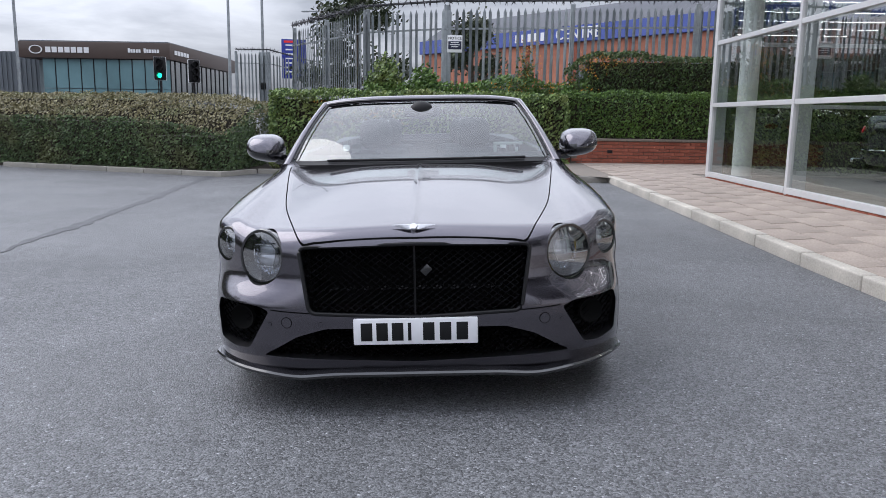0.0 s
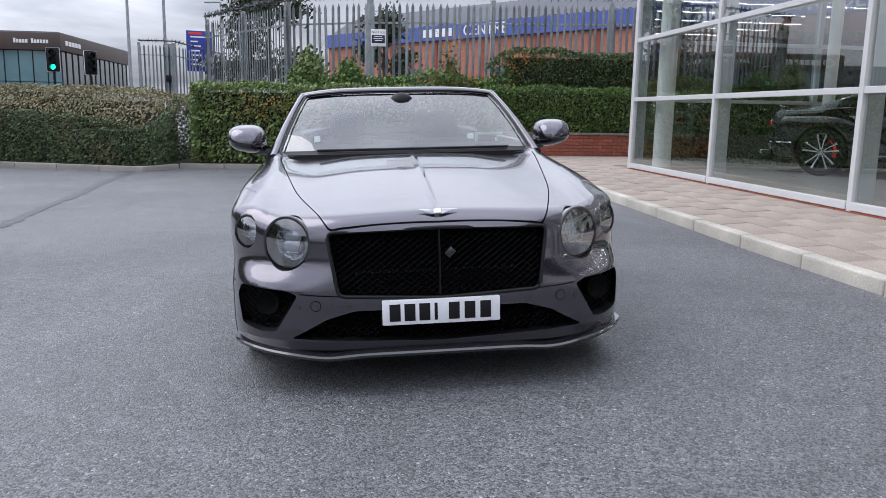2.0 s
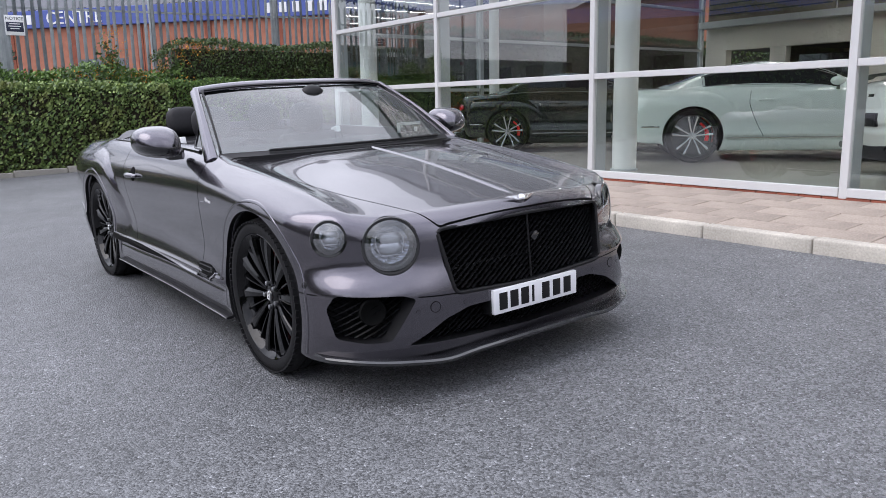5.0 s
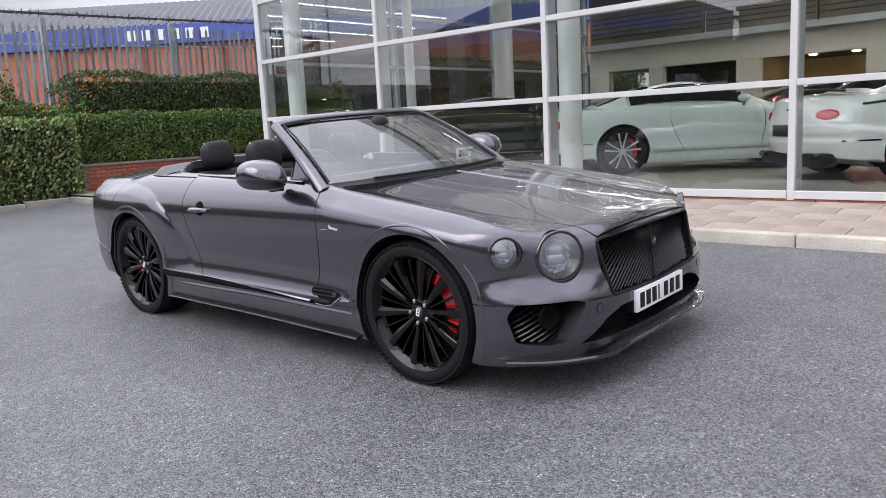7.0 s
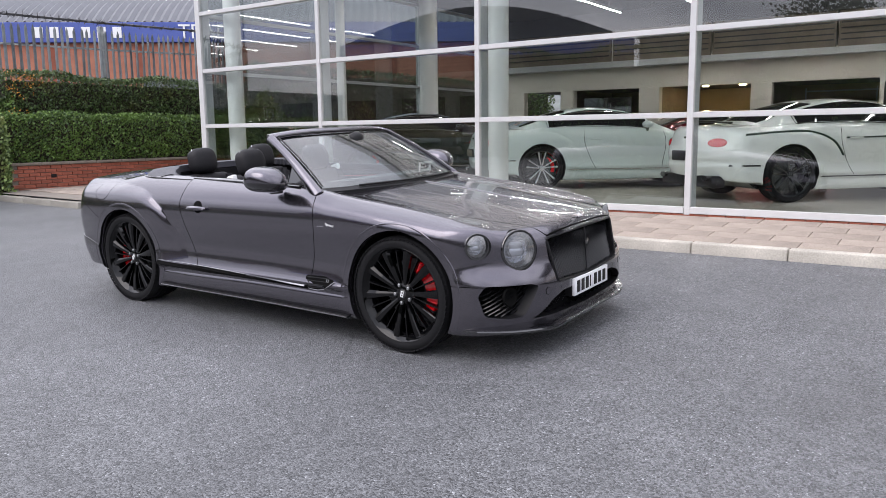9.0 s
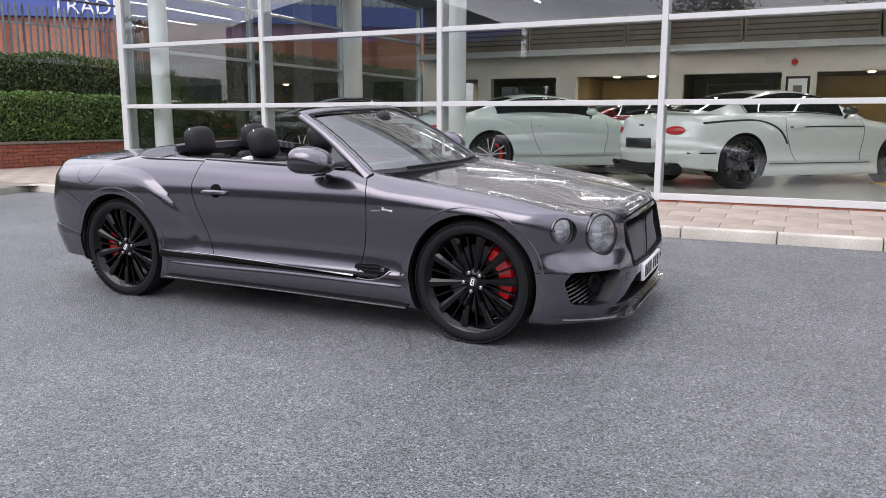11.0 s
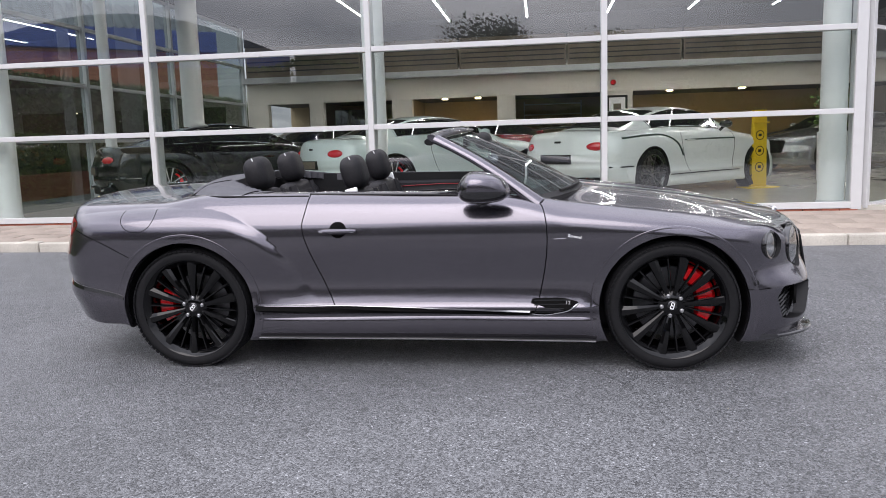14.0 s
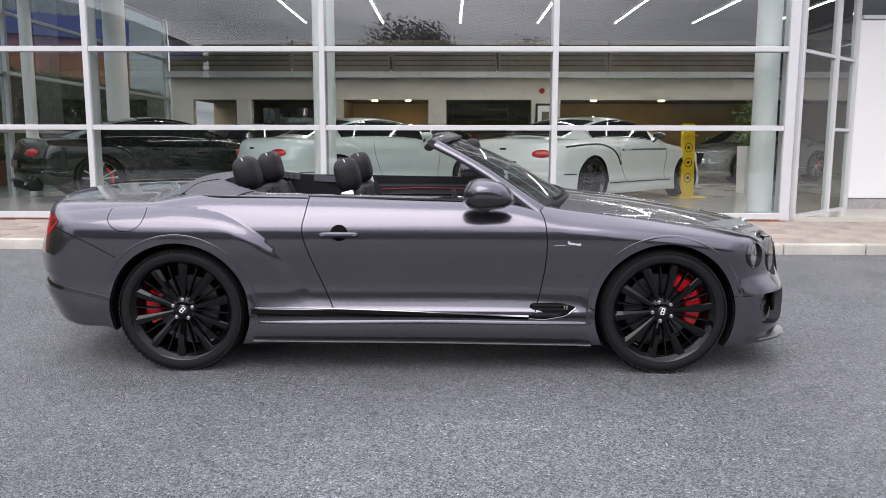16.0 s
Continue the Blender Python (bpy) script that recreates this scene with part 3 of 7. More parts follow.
        ob.matrix_basis = Matrix.Translation(p) @ Matrix.Rotation(math.atan2(d.y, d.x), 4, "Z")
    for z, h in ((0.40, 0.04), (1.55, 0.03), (2.54, 0.03), (3.55, 0.03)):
        for t0, t1 in ((0.03, 0.60), (0.64, 0.98)):
            if z == 1.55 and t0 < 0.5:
                continue
            bm = bmesh.new()
            a, b = p0 + d * t0, p0 + d * t1
            add_tube(bm, [(a.x, a.y, z), (b.x, b.y, z)], h, 4)
            part("transom", bm, M_ALU, south, smooth=False)
    for t0, t1 in ((0.0, 0.62), (0.62, 1.0)):
        a, b = p0 + d * t0, p0 + d * t1
        g = mesh_object("glass_pane", [(a.x, a.y, 0.4), (b.x, b.y, 0.4), (b.x, b.y, 5.4), (a.x, a.y, 5.4)], [(0, 1, 2, 3)], M_PANE_SOUTH, south)
        g.visible_shadow = False
    clad = thing("clad_wall", Matrix(), "white panelled outer wall on a grey base", "wall", kind="structure")
    for i in range(4):
        y = -4.64 - 1.5 * i
        bar_part("cladding_panel", (6.0, y - 1.494, 0.56), (6.12, y, 3.12), M_PANEL, clad)
    bar_part("wall_base", (6.02, -10.7, 0.2), (6.2, -4.66, 0.552), mat("grey render", (0.30, 0.28, 0.27), 0.9, grain=0.2, grain_scale=20), clad)
    bar_part("wall_cap", (5.97, -10.7, 3.125), (6.2, -4.66, 3.18), M_ALU_GREY, clad)
    bar_part("upper_glazing", (6.25, -10.7, 3.1), (6.3, -4.66, 5.4), M_CARGLASS, clad)
    # floor, ceiling, walls
    fl = part("showroom_floor", box_bm((FX + 0.03, -12, 0.2), (22, 8.9, FLOOR)), M_FLOOR, None, smooth=False)
    tagged(fl, "polished cream tiled showroom floor", "floor", kind="structure")
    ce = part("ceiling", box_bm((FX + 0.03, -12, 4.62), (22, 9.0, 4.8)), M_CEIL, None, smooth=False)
    tagged(ce, "grey panelled showroom ceiling", "ceiling", kind="structure")
    roof = part("roof_edge", box_bm((FX - 0.1, -12, 5.4), (22, 9.2, 6.0)), M_ALU_GREY, None, smooth=False)
    tagged(roof, "grey metal roof edge over the glazing", "roof", kind="structure")
    wall = thing("wall_east", Matrix(), "white back wall with openings into back rooms", "wall", kind="structure")
    X = 15.8
    ys = [(8.9, 8.3), (7.1, 6.7), (4.75, 4.19), (1.85, 1.36), (-0.97, -1.75)]
    for a, b in ys:
        bar_part("wall_pier", (X, b, FLOOR), (X + 0.25, a, 2.52), M_WALL, wall, 0.0)
    bar_part("wall_upper", (X, -12, 2.524), (X + 0.25, 8.9, 3.08), M_WALL, wall, 0.0)
    bar_part("wall_ledge", (X - 0.35, -12, 3.084), (X + 0.25, 8.9, 3.24), M_ALU_GREY, wall, 0.0)
    # opaque window faces: the dimness behind them is their own brown
    for i, (a, b) in enumerate(((8.9, 5.6), (5.55, 2.9), (2.85, 0.0), (-0.05, -3.0), (-3.05, -7))):
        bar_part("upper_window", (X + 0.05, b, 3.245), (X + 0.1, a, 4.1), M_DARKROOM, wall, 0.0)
        for k in range(5):
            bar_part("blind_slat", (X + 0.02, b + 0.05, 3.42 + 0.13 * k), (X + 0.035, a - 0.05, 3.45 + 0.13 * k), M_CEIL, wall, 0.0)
    # top of the white wall, painted dark for the dim upper level
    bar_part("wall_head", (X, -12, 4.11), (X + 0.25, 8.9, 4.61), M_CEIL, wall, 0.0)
    back = thing("back_rooms", Matrix(), "dim back rooms seen through the wall openings", "wall", kind="structure")
    bar_part("back_wall", (19.6, -12, FLOOR), (19.8, 8.9, 2.9), mat("tan back wall", (0.34, 0.27, 0.17), 0.8, grain=0.1, grain_scale=2), back, 0.0)
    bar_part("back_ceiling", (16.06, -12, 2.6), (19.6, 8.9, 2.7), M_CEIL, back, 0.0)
    for y in (7.1, 4.4, 1.6, -1.4):
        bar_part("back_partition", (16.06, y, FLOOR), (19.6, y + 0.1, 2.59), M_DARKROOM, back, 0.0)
    for y in (3.5, 2.5, -3.0, -5.0):
        bar_part("downlight", (17.6, y - 0.07, 2.585), (17.75, y + 0.07, 2.598), M_WARM, back, 0.0)
    sw = part("wall_south", box_bm((6.3, -12.2, FLOOR), (22, -12, 4.6)), M_WALL, None, smooth=False)
    tagged(sw, "white end wall of the showroom", "wall", kind="structure")
    ew = part("wall_far", box_bm((22, -12, 0.2), (22.2, 9, 5.4)), M_WALL, None, smooth=False)
    tagged(ew, "white outer wall behind the back rooms", "wall", kind="structure")
    # ceiling light strips
    for y in (5.0, 3.0, 1.0, -1.0, -3.0, -5.0, -7.0):
        st = thing("ceiling_light", Matrix.Translation((11.2, y, 4.40)), "slim white ceiling light strip", "ceiling light", "light strips")
        part("housing", box_bm((-3.8, -0.035, 0.03), (3.8, 0.035, 0.085), 0.004, 1), M_ALU_GREY, st)
        part("diffuser", box_bm((-3.78, -0.015, 0.019), (3.78, 0.015, 0.0285), 0.003, 1), M_LED, st)
        for x in (-3, 0, 3):
            part("hanger", box_bm((x - 0.008, -0.008, 0.09), (x + 0.008, 0.008, 0.222)), M_ALU_GREY, st, smooth=False)
    # round columns
    for x, y, r in ((4.98, 8.40, 0.15), (5.33, 2.99, 0.15), (5.23, -3.02, 0.16), (10.84, 8.22, 0.22), (8.05, 8.55, 0.10)):
        c = thing("column", Matrix.Translation((x, y, FLOOR)), "round white showroom column", "column", "columns", "structure")
        part("shaft", lathe([(0, 0.0), (0, r), (4.22, r), (4.22, 0.0)], 40, "z"), M_COLUMN, c, angle=50)
        part("foot_ring", lathe([(0, r + 0.001), (0, r + 0.02), (0.02, r + 0.02), (0.03, r + 0.001)], 40, "z", close=True), M_ALU_GREY, c)


build_showroom()


def showroom_things():
    # yellow hand-gel stand
    s = thing("gel_stand", Matrix.Translation((8.25, -2.93, FLOOR)) @ pose(0, 0, 0, 0, 0, -68), "tall yellow hand gel stand with round pictograms", "stand")
    part("foot", box_bm((-0.28, -0.2, 0), (0.28, 0.2, 0.02), 0.005), M_YELLOW, s)
    bm = bmesh.new()
    prism(bm, [(-0.15, 0.022), (0.15, 0.022), (0.12, 1.3), (-0.12, 1.3)], "y", -0.03, 0.03)
    part("post", bm, M_YELLOW, s, smooth=False)
    part("tray", box_bm((-0.13, -0.11, 1.08), (0.13, -0.032, 1.10), 0.004), M_YELLOW, s)
    for z in (0.35, 0.62, 0.88):
        bm = lathe([(-0.034, 0.070), (-0.034, 0.082), (-0.031, 0.082), (-0.031, 0.070)], 28, "y", close=True)
        p = part("pictogram_ring", bm, M_BLACK, s)
        p.matrix_basis = Matrix.Translation((0, 0, z))
        part("pictogram_bar", box_bm((-0.03, -0.035, z - 0.02), (0.03, -0.0305, z + 0.025), 0.002), M_BLACK, s)
    # potted plant
    pot = thing("pot_plant", Matrix.Translation((9.6, -4.62, FLOOR)), "tall white planter with a leafy green plant", "plant")
    bm = bmesh.new()
    prism(bm, [(-0.20, 0.0), (0.20, 0.0), (0.26, 0.9), (-0.26, 0.9)], "y", -0.22, 0.22)
    part("planter", bm, M_COLUMN, pot, smooth=False)
    rng = random.Random(5)
    verts, faces = [], []
    for i in range(420):
        a, h = rng.uniform(0, 6.283), rng.uniform(0.9, 1.75)
        r = rng.uniform(0.05, 0.42) * (1.0 if h > 1.0 else 0.6)
        leaf(verts, faces, Vector((r * math.cos(a), r * math.sin(a), h)), rng, 0.09)
    mesh_object("foliage", verts, faces, M_PRIVET, pot)
    # framed picture and alarm sounder on the back wall
    f = thing("framed_picture", Matrix.Translation((15.79, -1.34, 2.0)), "black framed picture on the white wall", "picture")
    part("frame", box_bm((-0.03, -0.27, -0.42), (0.0, 0.27, 0.42), 0.008), M_BLACK, f)
    part("mount", box_bm((-0.034, -0.21, -0.36), (-0.031, 0.21, 0.36)), M_WHITE, f, smooth=False)
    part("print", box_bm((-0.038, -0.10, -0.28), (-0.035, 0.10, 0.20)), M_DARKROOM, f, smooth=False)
    al = part("alarm_sounder", lathe([(-0.08, 0.0), (-0.08, 0.06), (-0.03, 0.08), (0.0, 0.08)], 20), M_REDLENS, None)
    al.matrix_basis = Matrix.Translation((15.79, -1.24, 2.76))
    tagged(al, "small round red alarm sounder on the wall", "alarm")
    # dark art panel and shelving in the openings
    art = part("dark_art_panel", box_bm((15.90, 5.0, 1.2), (15.95, 6.4, 2.3), 0.01), M_BLACK_GLOSS, None)
    tagged(art, "large dark glossy picture panel in the opening", "picture")
    sh = thing("shelf_unit", Matrix.Translation((19.3, 0.3, FLOOR)), "open metal shelf unit in the back room", "shelf")
    for i in range(6):
        part("shelf", box_bm((0, -0.9, 0.4 + 0.32 * i), (0.28, 0.9, 0.43 + 0.32 * i)), M_ALU_GREY, sh, smooth=False)
    for y in (-0.9, 0.87):
        part("upright", box_bm((0.05, y, 0), (0.09, y + 0.03, 2.1)), M_ALU_GREY, sh, smooth=False)
    ext = part("fire_extinguisher", lathe([(0, 0), (0, 0.08), (0.42, 0.08), (0.5, 0.03), (0.56, 0.02), (0.56, 0)], 20, "z"), M_RED, None)
    ext.matrix_basis = Matrix.Translation((14.5, -6.2, FLOOR))
    tagged(ext, "red fire extinguisher standing on the floor", "extinguisher")


def leaf(verts, faces, p, rng, size):
    """One small folded leaf."""
    d = Vector((rng.gauss(0, 1), rng.gauss(0, 1), rng.gauss(0, 1))).normalized()
    u = d.orthogonal().normalized()
    w = d.cross(u)
    s = size * rng.uniform(0.7, 1.25)
    k = len(verts)
    verts += [p - u * s * 0.5, p + w * s * 0.28 + d * s * 0.08, p + u * s * 0.5, p - w * s * 0.28 + d * s * 0.08]
    faces.append((k, k + 1, k + 2, k + 3))


showroom_things()

# ---------------------------------------------------------------- hedges and planting
def hedge(name, label, shape, core, material, count, size, seed, berries=0, berry_at=None, depth=0.10, crown=None):
    """shape(rng) gives a point on the hedge's skin and its outward way; core is a list of dark boxes for the shade
    inside.
    """
    rng = random.Random(seed)
    h = thing(name, Matrix(), label, "hedge")
    verts, faces = [], []
    for i in range(count):
        p, n = shape(rng)
        wob = 0.07 * noise.noise(p * 1.3) + 0.05 * noise.noise(p * 4.1)
        leaf(verts, faces, p + n * (wob + rng.uniform(-depth, 0.03)), rng, size)
    ob = mesh_object("foliage", verts, faces, material, h)
    tagged(ob, kind="stuff")
    if crown:
        verts, faces = [], []
        for i in range(crown[2]):
            p, n = crown[0](rng)
            wob = 0.07 * noise.noise(p * 1.3) + 0.05 * noise.noise(p * 4.1)
            leaf(verts, faces, p + n * (wob + rng.uniform(-depth, 0.03)), rng, size)
        tagged(mesh_object("top_foliage", verts, faces, crown[1], h), "olive-brown leaves on the sloping top", kind="stuff")
    if berries:
        verts, faces = [], []
        for i in range(berries):
            c = berry_at(rng)
            for q in range(5):
                leaf(verts, faces, c + Vector((rng.gauss(0, 0.05), rng.gauss(0, 0.05), rng.gauss(0, 0.04))), rng, 0.035)
        ob = mesh_object("berry_cluster", verts, faces, M_BERRY, h)
        tagged(ob, "orange berry clusters", kind="stuff")
    # plain dark boxes paint the shade between the leaves; no branches are built
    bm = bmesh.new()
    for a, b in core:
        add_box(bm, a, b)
    part("branch_core", bm, M_SOIL_AND_CORE, h, smooth=False)
    return h


def slab_shape(x0, x1, y0, y1, z0, z1, ends=True):
    """Front (-y), top and both ends of a block."""
    areas = [(x1 - x0) * (z1 - z0), (x1 - x0) * (y1 - y0) * 0.8, (y1 - y0) * (z1 - z0) * (1 if ends else 0), (y1 - y0) * (z1 - z0) * (1 if ends else 0)]

    def shape(rng):
        k = rng.choices(range(4), areas)[0]
        x, y, z = rng.uniform(x0, x1), rng.uniform(y0, y1), rng.uniform(z0, z1)
        if k == 0:
            r = max(0, z - z1 + 0.12)
            return Vector((x, y0 + r * 0.5, z)), Vector((0, -1, 0.2)).normalized()
        if k == 1:
            return Vector((x, y, z1)), Vector((0, 0, 1))
        if k == 2:
            return Vector((x0, y, z)), Vector((-1, 0, 0))
        return Vector((x1, y, z)), Vector((1, 0, 0))
    return shape


def clumps(seed, count, xs, zs, y):
    """Where berries hang: gathered in a few clumps."""
    r = random.Random(seed)
    spots = [(r.uniform(*xs), r.uniform(*zs)) for _ in range(count)]

    def at(rng):
        x, z = rng.choice(spots)
        return Vector((x + rng.gauss(0, 0.13), y, z + rng.gauss(0, 0.06)))
    return at


def build_hedges():
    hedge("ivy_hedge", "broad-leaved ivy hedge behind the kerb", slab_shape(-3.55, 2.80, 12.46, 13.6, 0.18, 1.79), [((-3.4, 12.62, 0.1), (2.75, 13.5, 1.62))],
          M_IVY, 17000, 0.085, 11, 60, lambda r: Vector((r.uniform(-2.6, -0.3), 12.33, r.uniform(1.1, 1.6))))

    # low hedge on the yard's far corner: a sloping top behind an upright face
    a0, a1 = Vector((-13.5, 14.6, 0)), Vector((-4.2, 11.5, 0))
    along = (a1 - a0)
    back = Vector((0.32, 0.95, 0))

    def low(rng):
        t = rng.random()
        p = a0 + along * t
        top = 1.20 - 0.28 * max(0.0, (t - 0.72) / 0.28) ** 1.5
        return p + Vector((0, 0, rng.uniform(0.12, top))), Vector((-0.3, -0.95, 0.1))

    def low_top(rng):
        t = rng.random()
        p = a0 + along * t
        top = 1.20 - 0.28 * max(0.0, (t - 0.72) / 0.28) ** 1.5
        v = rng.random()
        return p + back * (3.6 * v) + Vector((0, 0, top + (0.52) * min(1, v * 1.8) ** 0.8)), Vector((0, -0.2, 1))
    core = []
    for i in range(10):
        p = a0 + along * ((i + 0.5) / 10)
        core.append(((p.x - 0.5, p.y + 0.36, 0.05), (p.x + (0.46 if i < 9 else 0.1), p.y + 3.4, 1.08 if i < 8 else 0.8)))
        if i < 9:
            q = p + back * 1.35
            core.append(((q.x - 0.5, q.y, 0.06), (q.x + 0.46, q.y + 2.2, 1.56 if i < 7 else 1.40)))
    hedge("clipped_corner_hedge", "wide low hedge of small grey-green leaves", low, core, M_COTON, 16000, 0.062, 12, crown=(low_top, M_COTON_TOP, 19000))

    def corner(rng):
        v = rng.random()
        return Vector((-4.1 + 0.25 * v, 11.55 + 3.0 * v, rng.uniform(0.15, 0.95 + 0.55 * min(1, v * 1.8)))), Vector((1, -0.2, 0.1))
    hedge("corner_hedge_end", "rounded end of the low grey-green hedge", corner, [((-4.6, 12.2, 0.05), (-4.2, 14.4, 0.9))], M_COTON, 4500, 0.06, 13)
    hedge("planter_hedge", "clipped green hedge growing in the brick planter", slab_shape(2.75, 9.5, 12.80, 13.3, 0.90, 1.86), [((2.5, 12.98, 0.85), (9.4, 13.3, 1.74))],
          M_PRIVET, 17000, 0.06, 14)

    def upper(rng):
        x = rng.uniform(2.9, 10)
        top = 2.72 + 0.05 * math.sin(x * 2) - 0.35 * max(0, (3.6 - x) / 0.7) ** 2
        if rng.random() < 0.7:
            return Vector((x, 13.32, rng.uniform(1.7, top))), Vector((0, -1, 0.1))
        return Vector((x, rng.uniform(13.3, 14.0), top)), Vector((0, 0, 1))
    hedge("tall_back_hedge", "tall dark hedge with orange berries", upper, [((3.4, 13.5, 0.8), (10, 13.95, 2.55))], M_DARKLEAF, 14000, 0.065, 15,
          34, clumps(41, 5, (2.9, 4.2), (2.2, 2.75), 13.2))

    ew = part("garden_wall", box_bm((10.05, 12.72, 0.1), (27, 12.86, 0.86), 0.01), M_BRICK, None, smooth=False)
    tagged(ew, "low red brick wall under the tall hedge", "wall", kind="structure")
    hedge("end_hedge", "tall dark hedge beyond the glazed end wall", slab_shape(9.7, 27, 12.9, 13.6, 0.2, 3.3), [((9.8, 13.1, 0.1), (26.8, 13.6, 3.1))], M_DARKLEAF, 15000, 0.12, 22)

    def loose(rng):
        x = rng.uniform(-1.6, 3.4)
        top = 2.05 + 0.28 * noise.noise(Vector((x * 0.9, 2.0, 0))) + 0.12 * x * 0.4
        return Vector((x, rng.uniform(13.1, 13.8), rng.uniform(1.5, top))), Vector((0, -0.6, 0.8))
    hedge("loose_shrubs", "loose green shrubs with orange berries by the fence", loose, [((-1.2, 13.4, 0.6), (3.2, 13.8, 1.75))], M_PRIVET, 9000, 0.085, 16,
          46, clumps(42, 8, (0.8, 3.5), (1.85, 2.2), 13.1))

    def bush(cx, r0, h):
        def shape(rng):
            a, b = rng.uniform(0, 6.283), rng.uniform(0, 1)
            q = Vector((math.cos(a) * math.sqrt(1 - b * b), math.sin(a) * math.sqrt(1 - b * b), b))
            return Vector((cx, 13.55, 1.6)) + Vector((q.x * r0, q.y * 0.4, q.z * h)) * rng.uniform(0.55, 1.0), q
        return shape
    hedge("tall_shrub", "upright leafy shrub against the fence", bush(-1.15, 0.5, 1.05), [((-1.3, 13.5, 1.2), (-1.0, 13.6, 2.2))], M_IVY, 1900, 0.10, 17)
    hedge("tall_shrub", "upright yellow-green shrub against the fence", bush(-0.25, 0.45, 0.85), [((-0.4, 13.5, 1.2), (-0.1, 13.6, 2.0))], M_PRIVET, 1700, 0.10, 18)
    hedge("berry_shrub", "thin shrub hung with orange berries", bush(2.0, 0.35, 1.3), [((1.95, 13.5, 1.2), (2.05, 13.6, 2.4))], M_DARKLEAF, 600, 0.08, 19,
          70, lambda r: Vector((2.0 + r.gauss(0, 0.15), 13.4, r.uniform(1.9, 3.0))))
    bm = bmesh.new()
    prism(bm, [(-14, 14.9), (-9.6, 13.25), (-4.3, 11.5), (-3.8, 12.3), (12, 12.3), (12, 16.5), (-14, 18)], "z", -0.2, 0.14)
    bed = part("planting_bed", bm, M_SOIL_AND_CORE, None, smooth=False)
    tagged(bed, "dark soil and hedge inside bed under the hedges", "bed", kind="structure")


build_hedges()


def build_planter():
    w = thing("brick_planter", Matrix(), "low red brick planter wall with a stone coping", "wall", kind="structure")
    z0 = 0.22
    part("core", box_bm((2.97, 12.80, z0 - 0.2), (10, 12.95, 0.83)), M_MORTAR, w, smooth=False)
    bm = box_bm((0.005, -0.012, 0.005), (0.220, 0.09, 0.070), 0.004, 1)
    first = None
    for c in range(8):
        for i in range(24):
            x = 2.97 + 0.225 * i + (0.1125 if c % 2 else 0)
            m = Matrix.Translation((x, 12.79 + random.uniform(-0.002, 0.002), z0 + 0.075 * c))
            if first is None:
                first = part("brick", bm, M_BRICK, w)
                first.matrix_basis = m
            else:
                put("brick", first.data, w, m)
    end = []
    for c in range(8):
        for i in range(2):
            m = Matrix.Translation((2.98, 12.95 + 0.225 * i, z0 + 0.075 * c)) @ pose(0, 0, 0, 0, 0, 90)
            put("brick", first.data, w, m)
    bm = box_bm((0.003, -0.03, 0), (0.597, 0.30, 0.055), 0.008, 2)
    cop = None
    for i in range(12):
        m = Matrix.Translation((2.95 + 0.6 * i, 12.78, 0.826))
        if cop is None:
            cop = part("coping_stone", bm, mat("weathered coping", (0.20, 0.17, 0.14), 0.9, grain=0.25, grain_scale=30, stain=0.3), w)
            cop.matrix_basis = m
        else:
            put("coping_stone", cop.data, w, m)
    part("weep_vent", box_bm((3.75, 12.765, 0.56), (3.86, 12.79, 0.63), 0.004), M_BLACK, w)


build_planter()

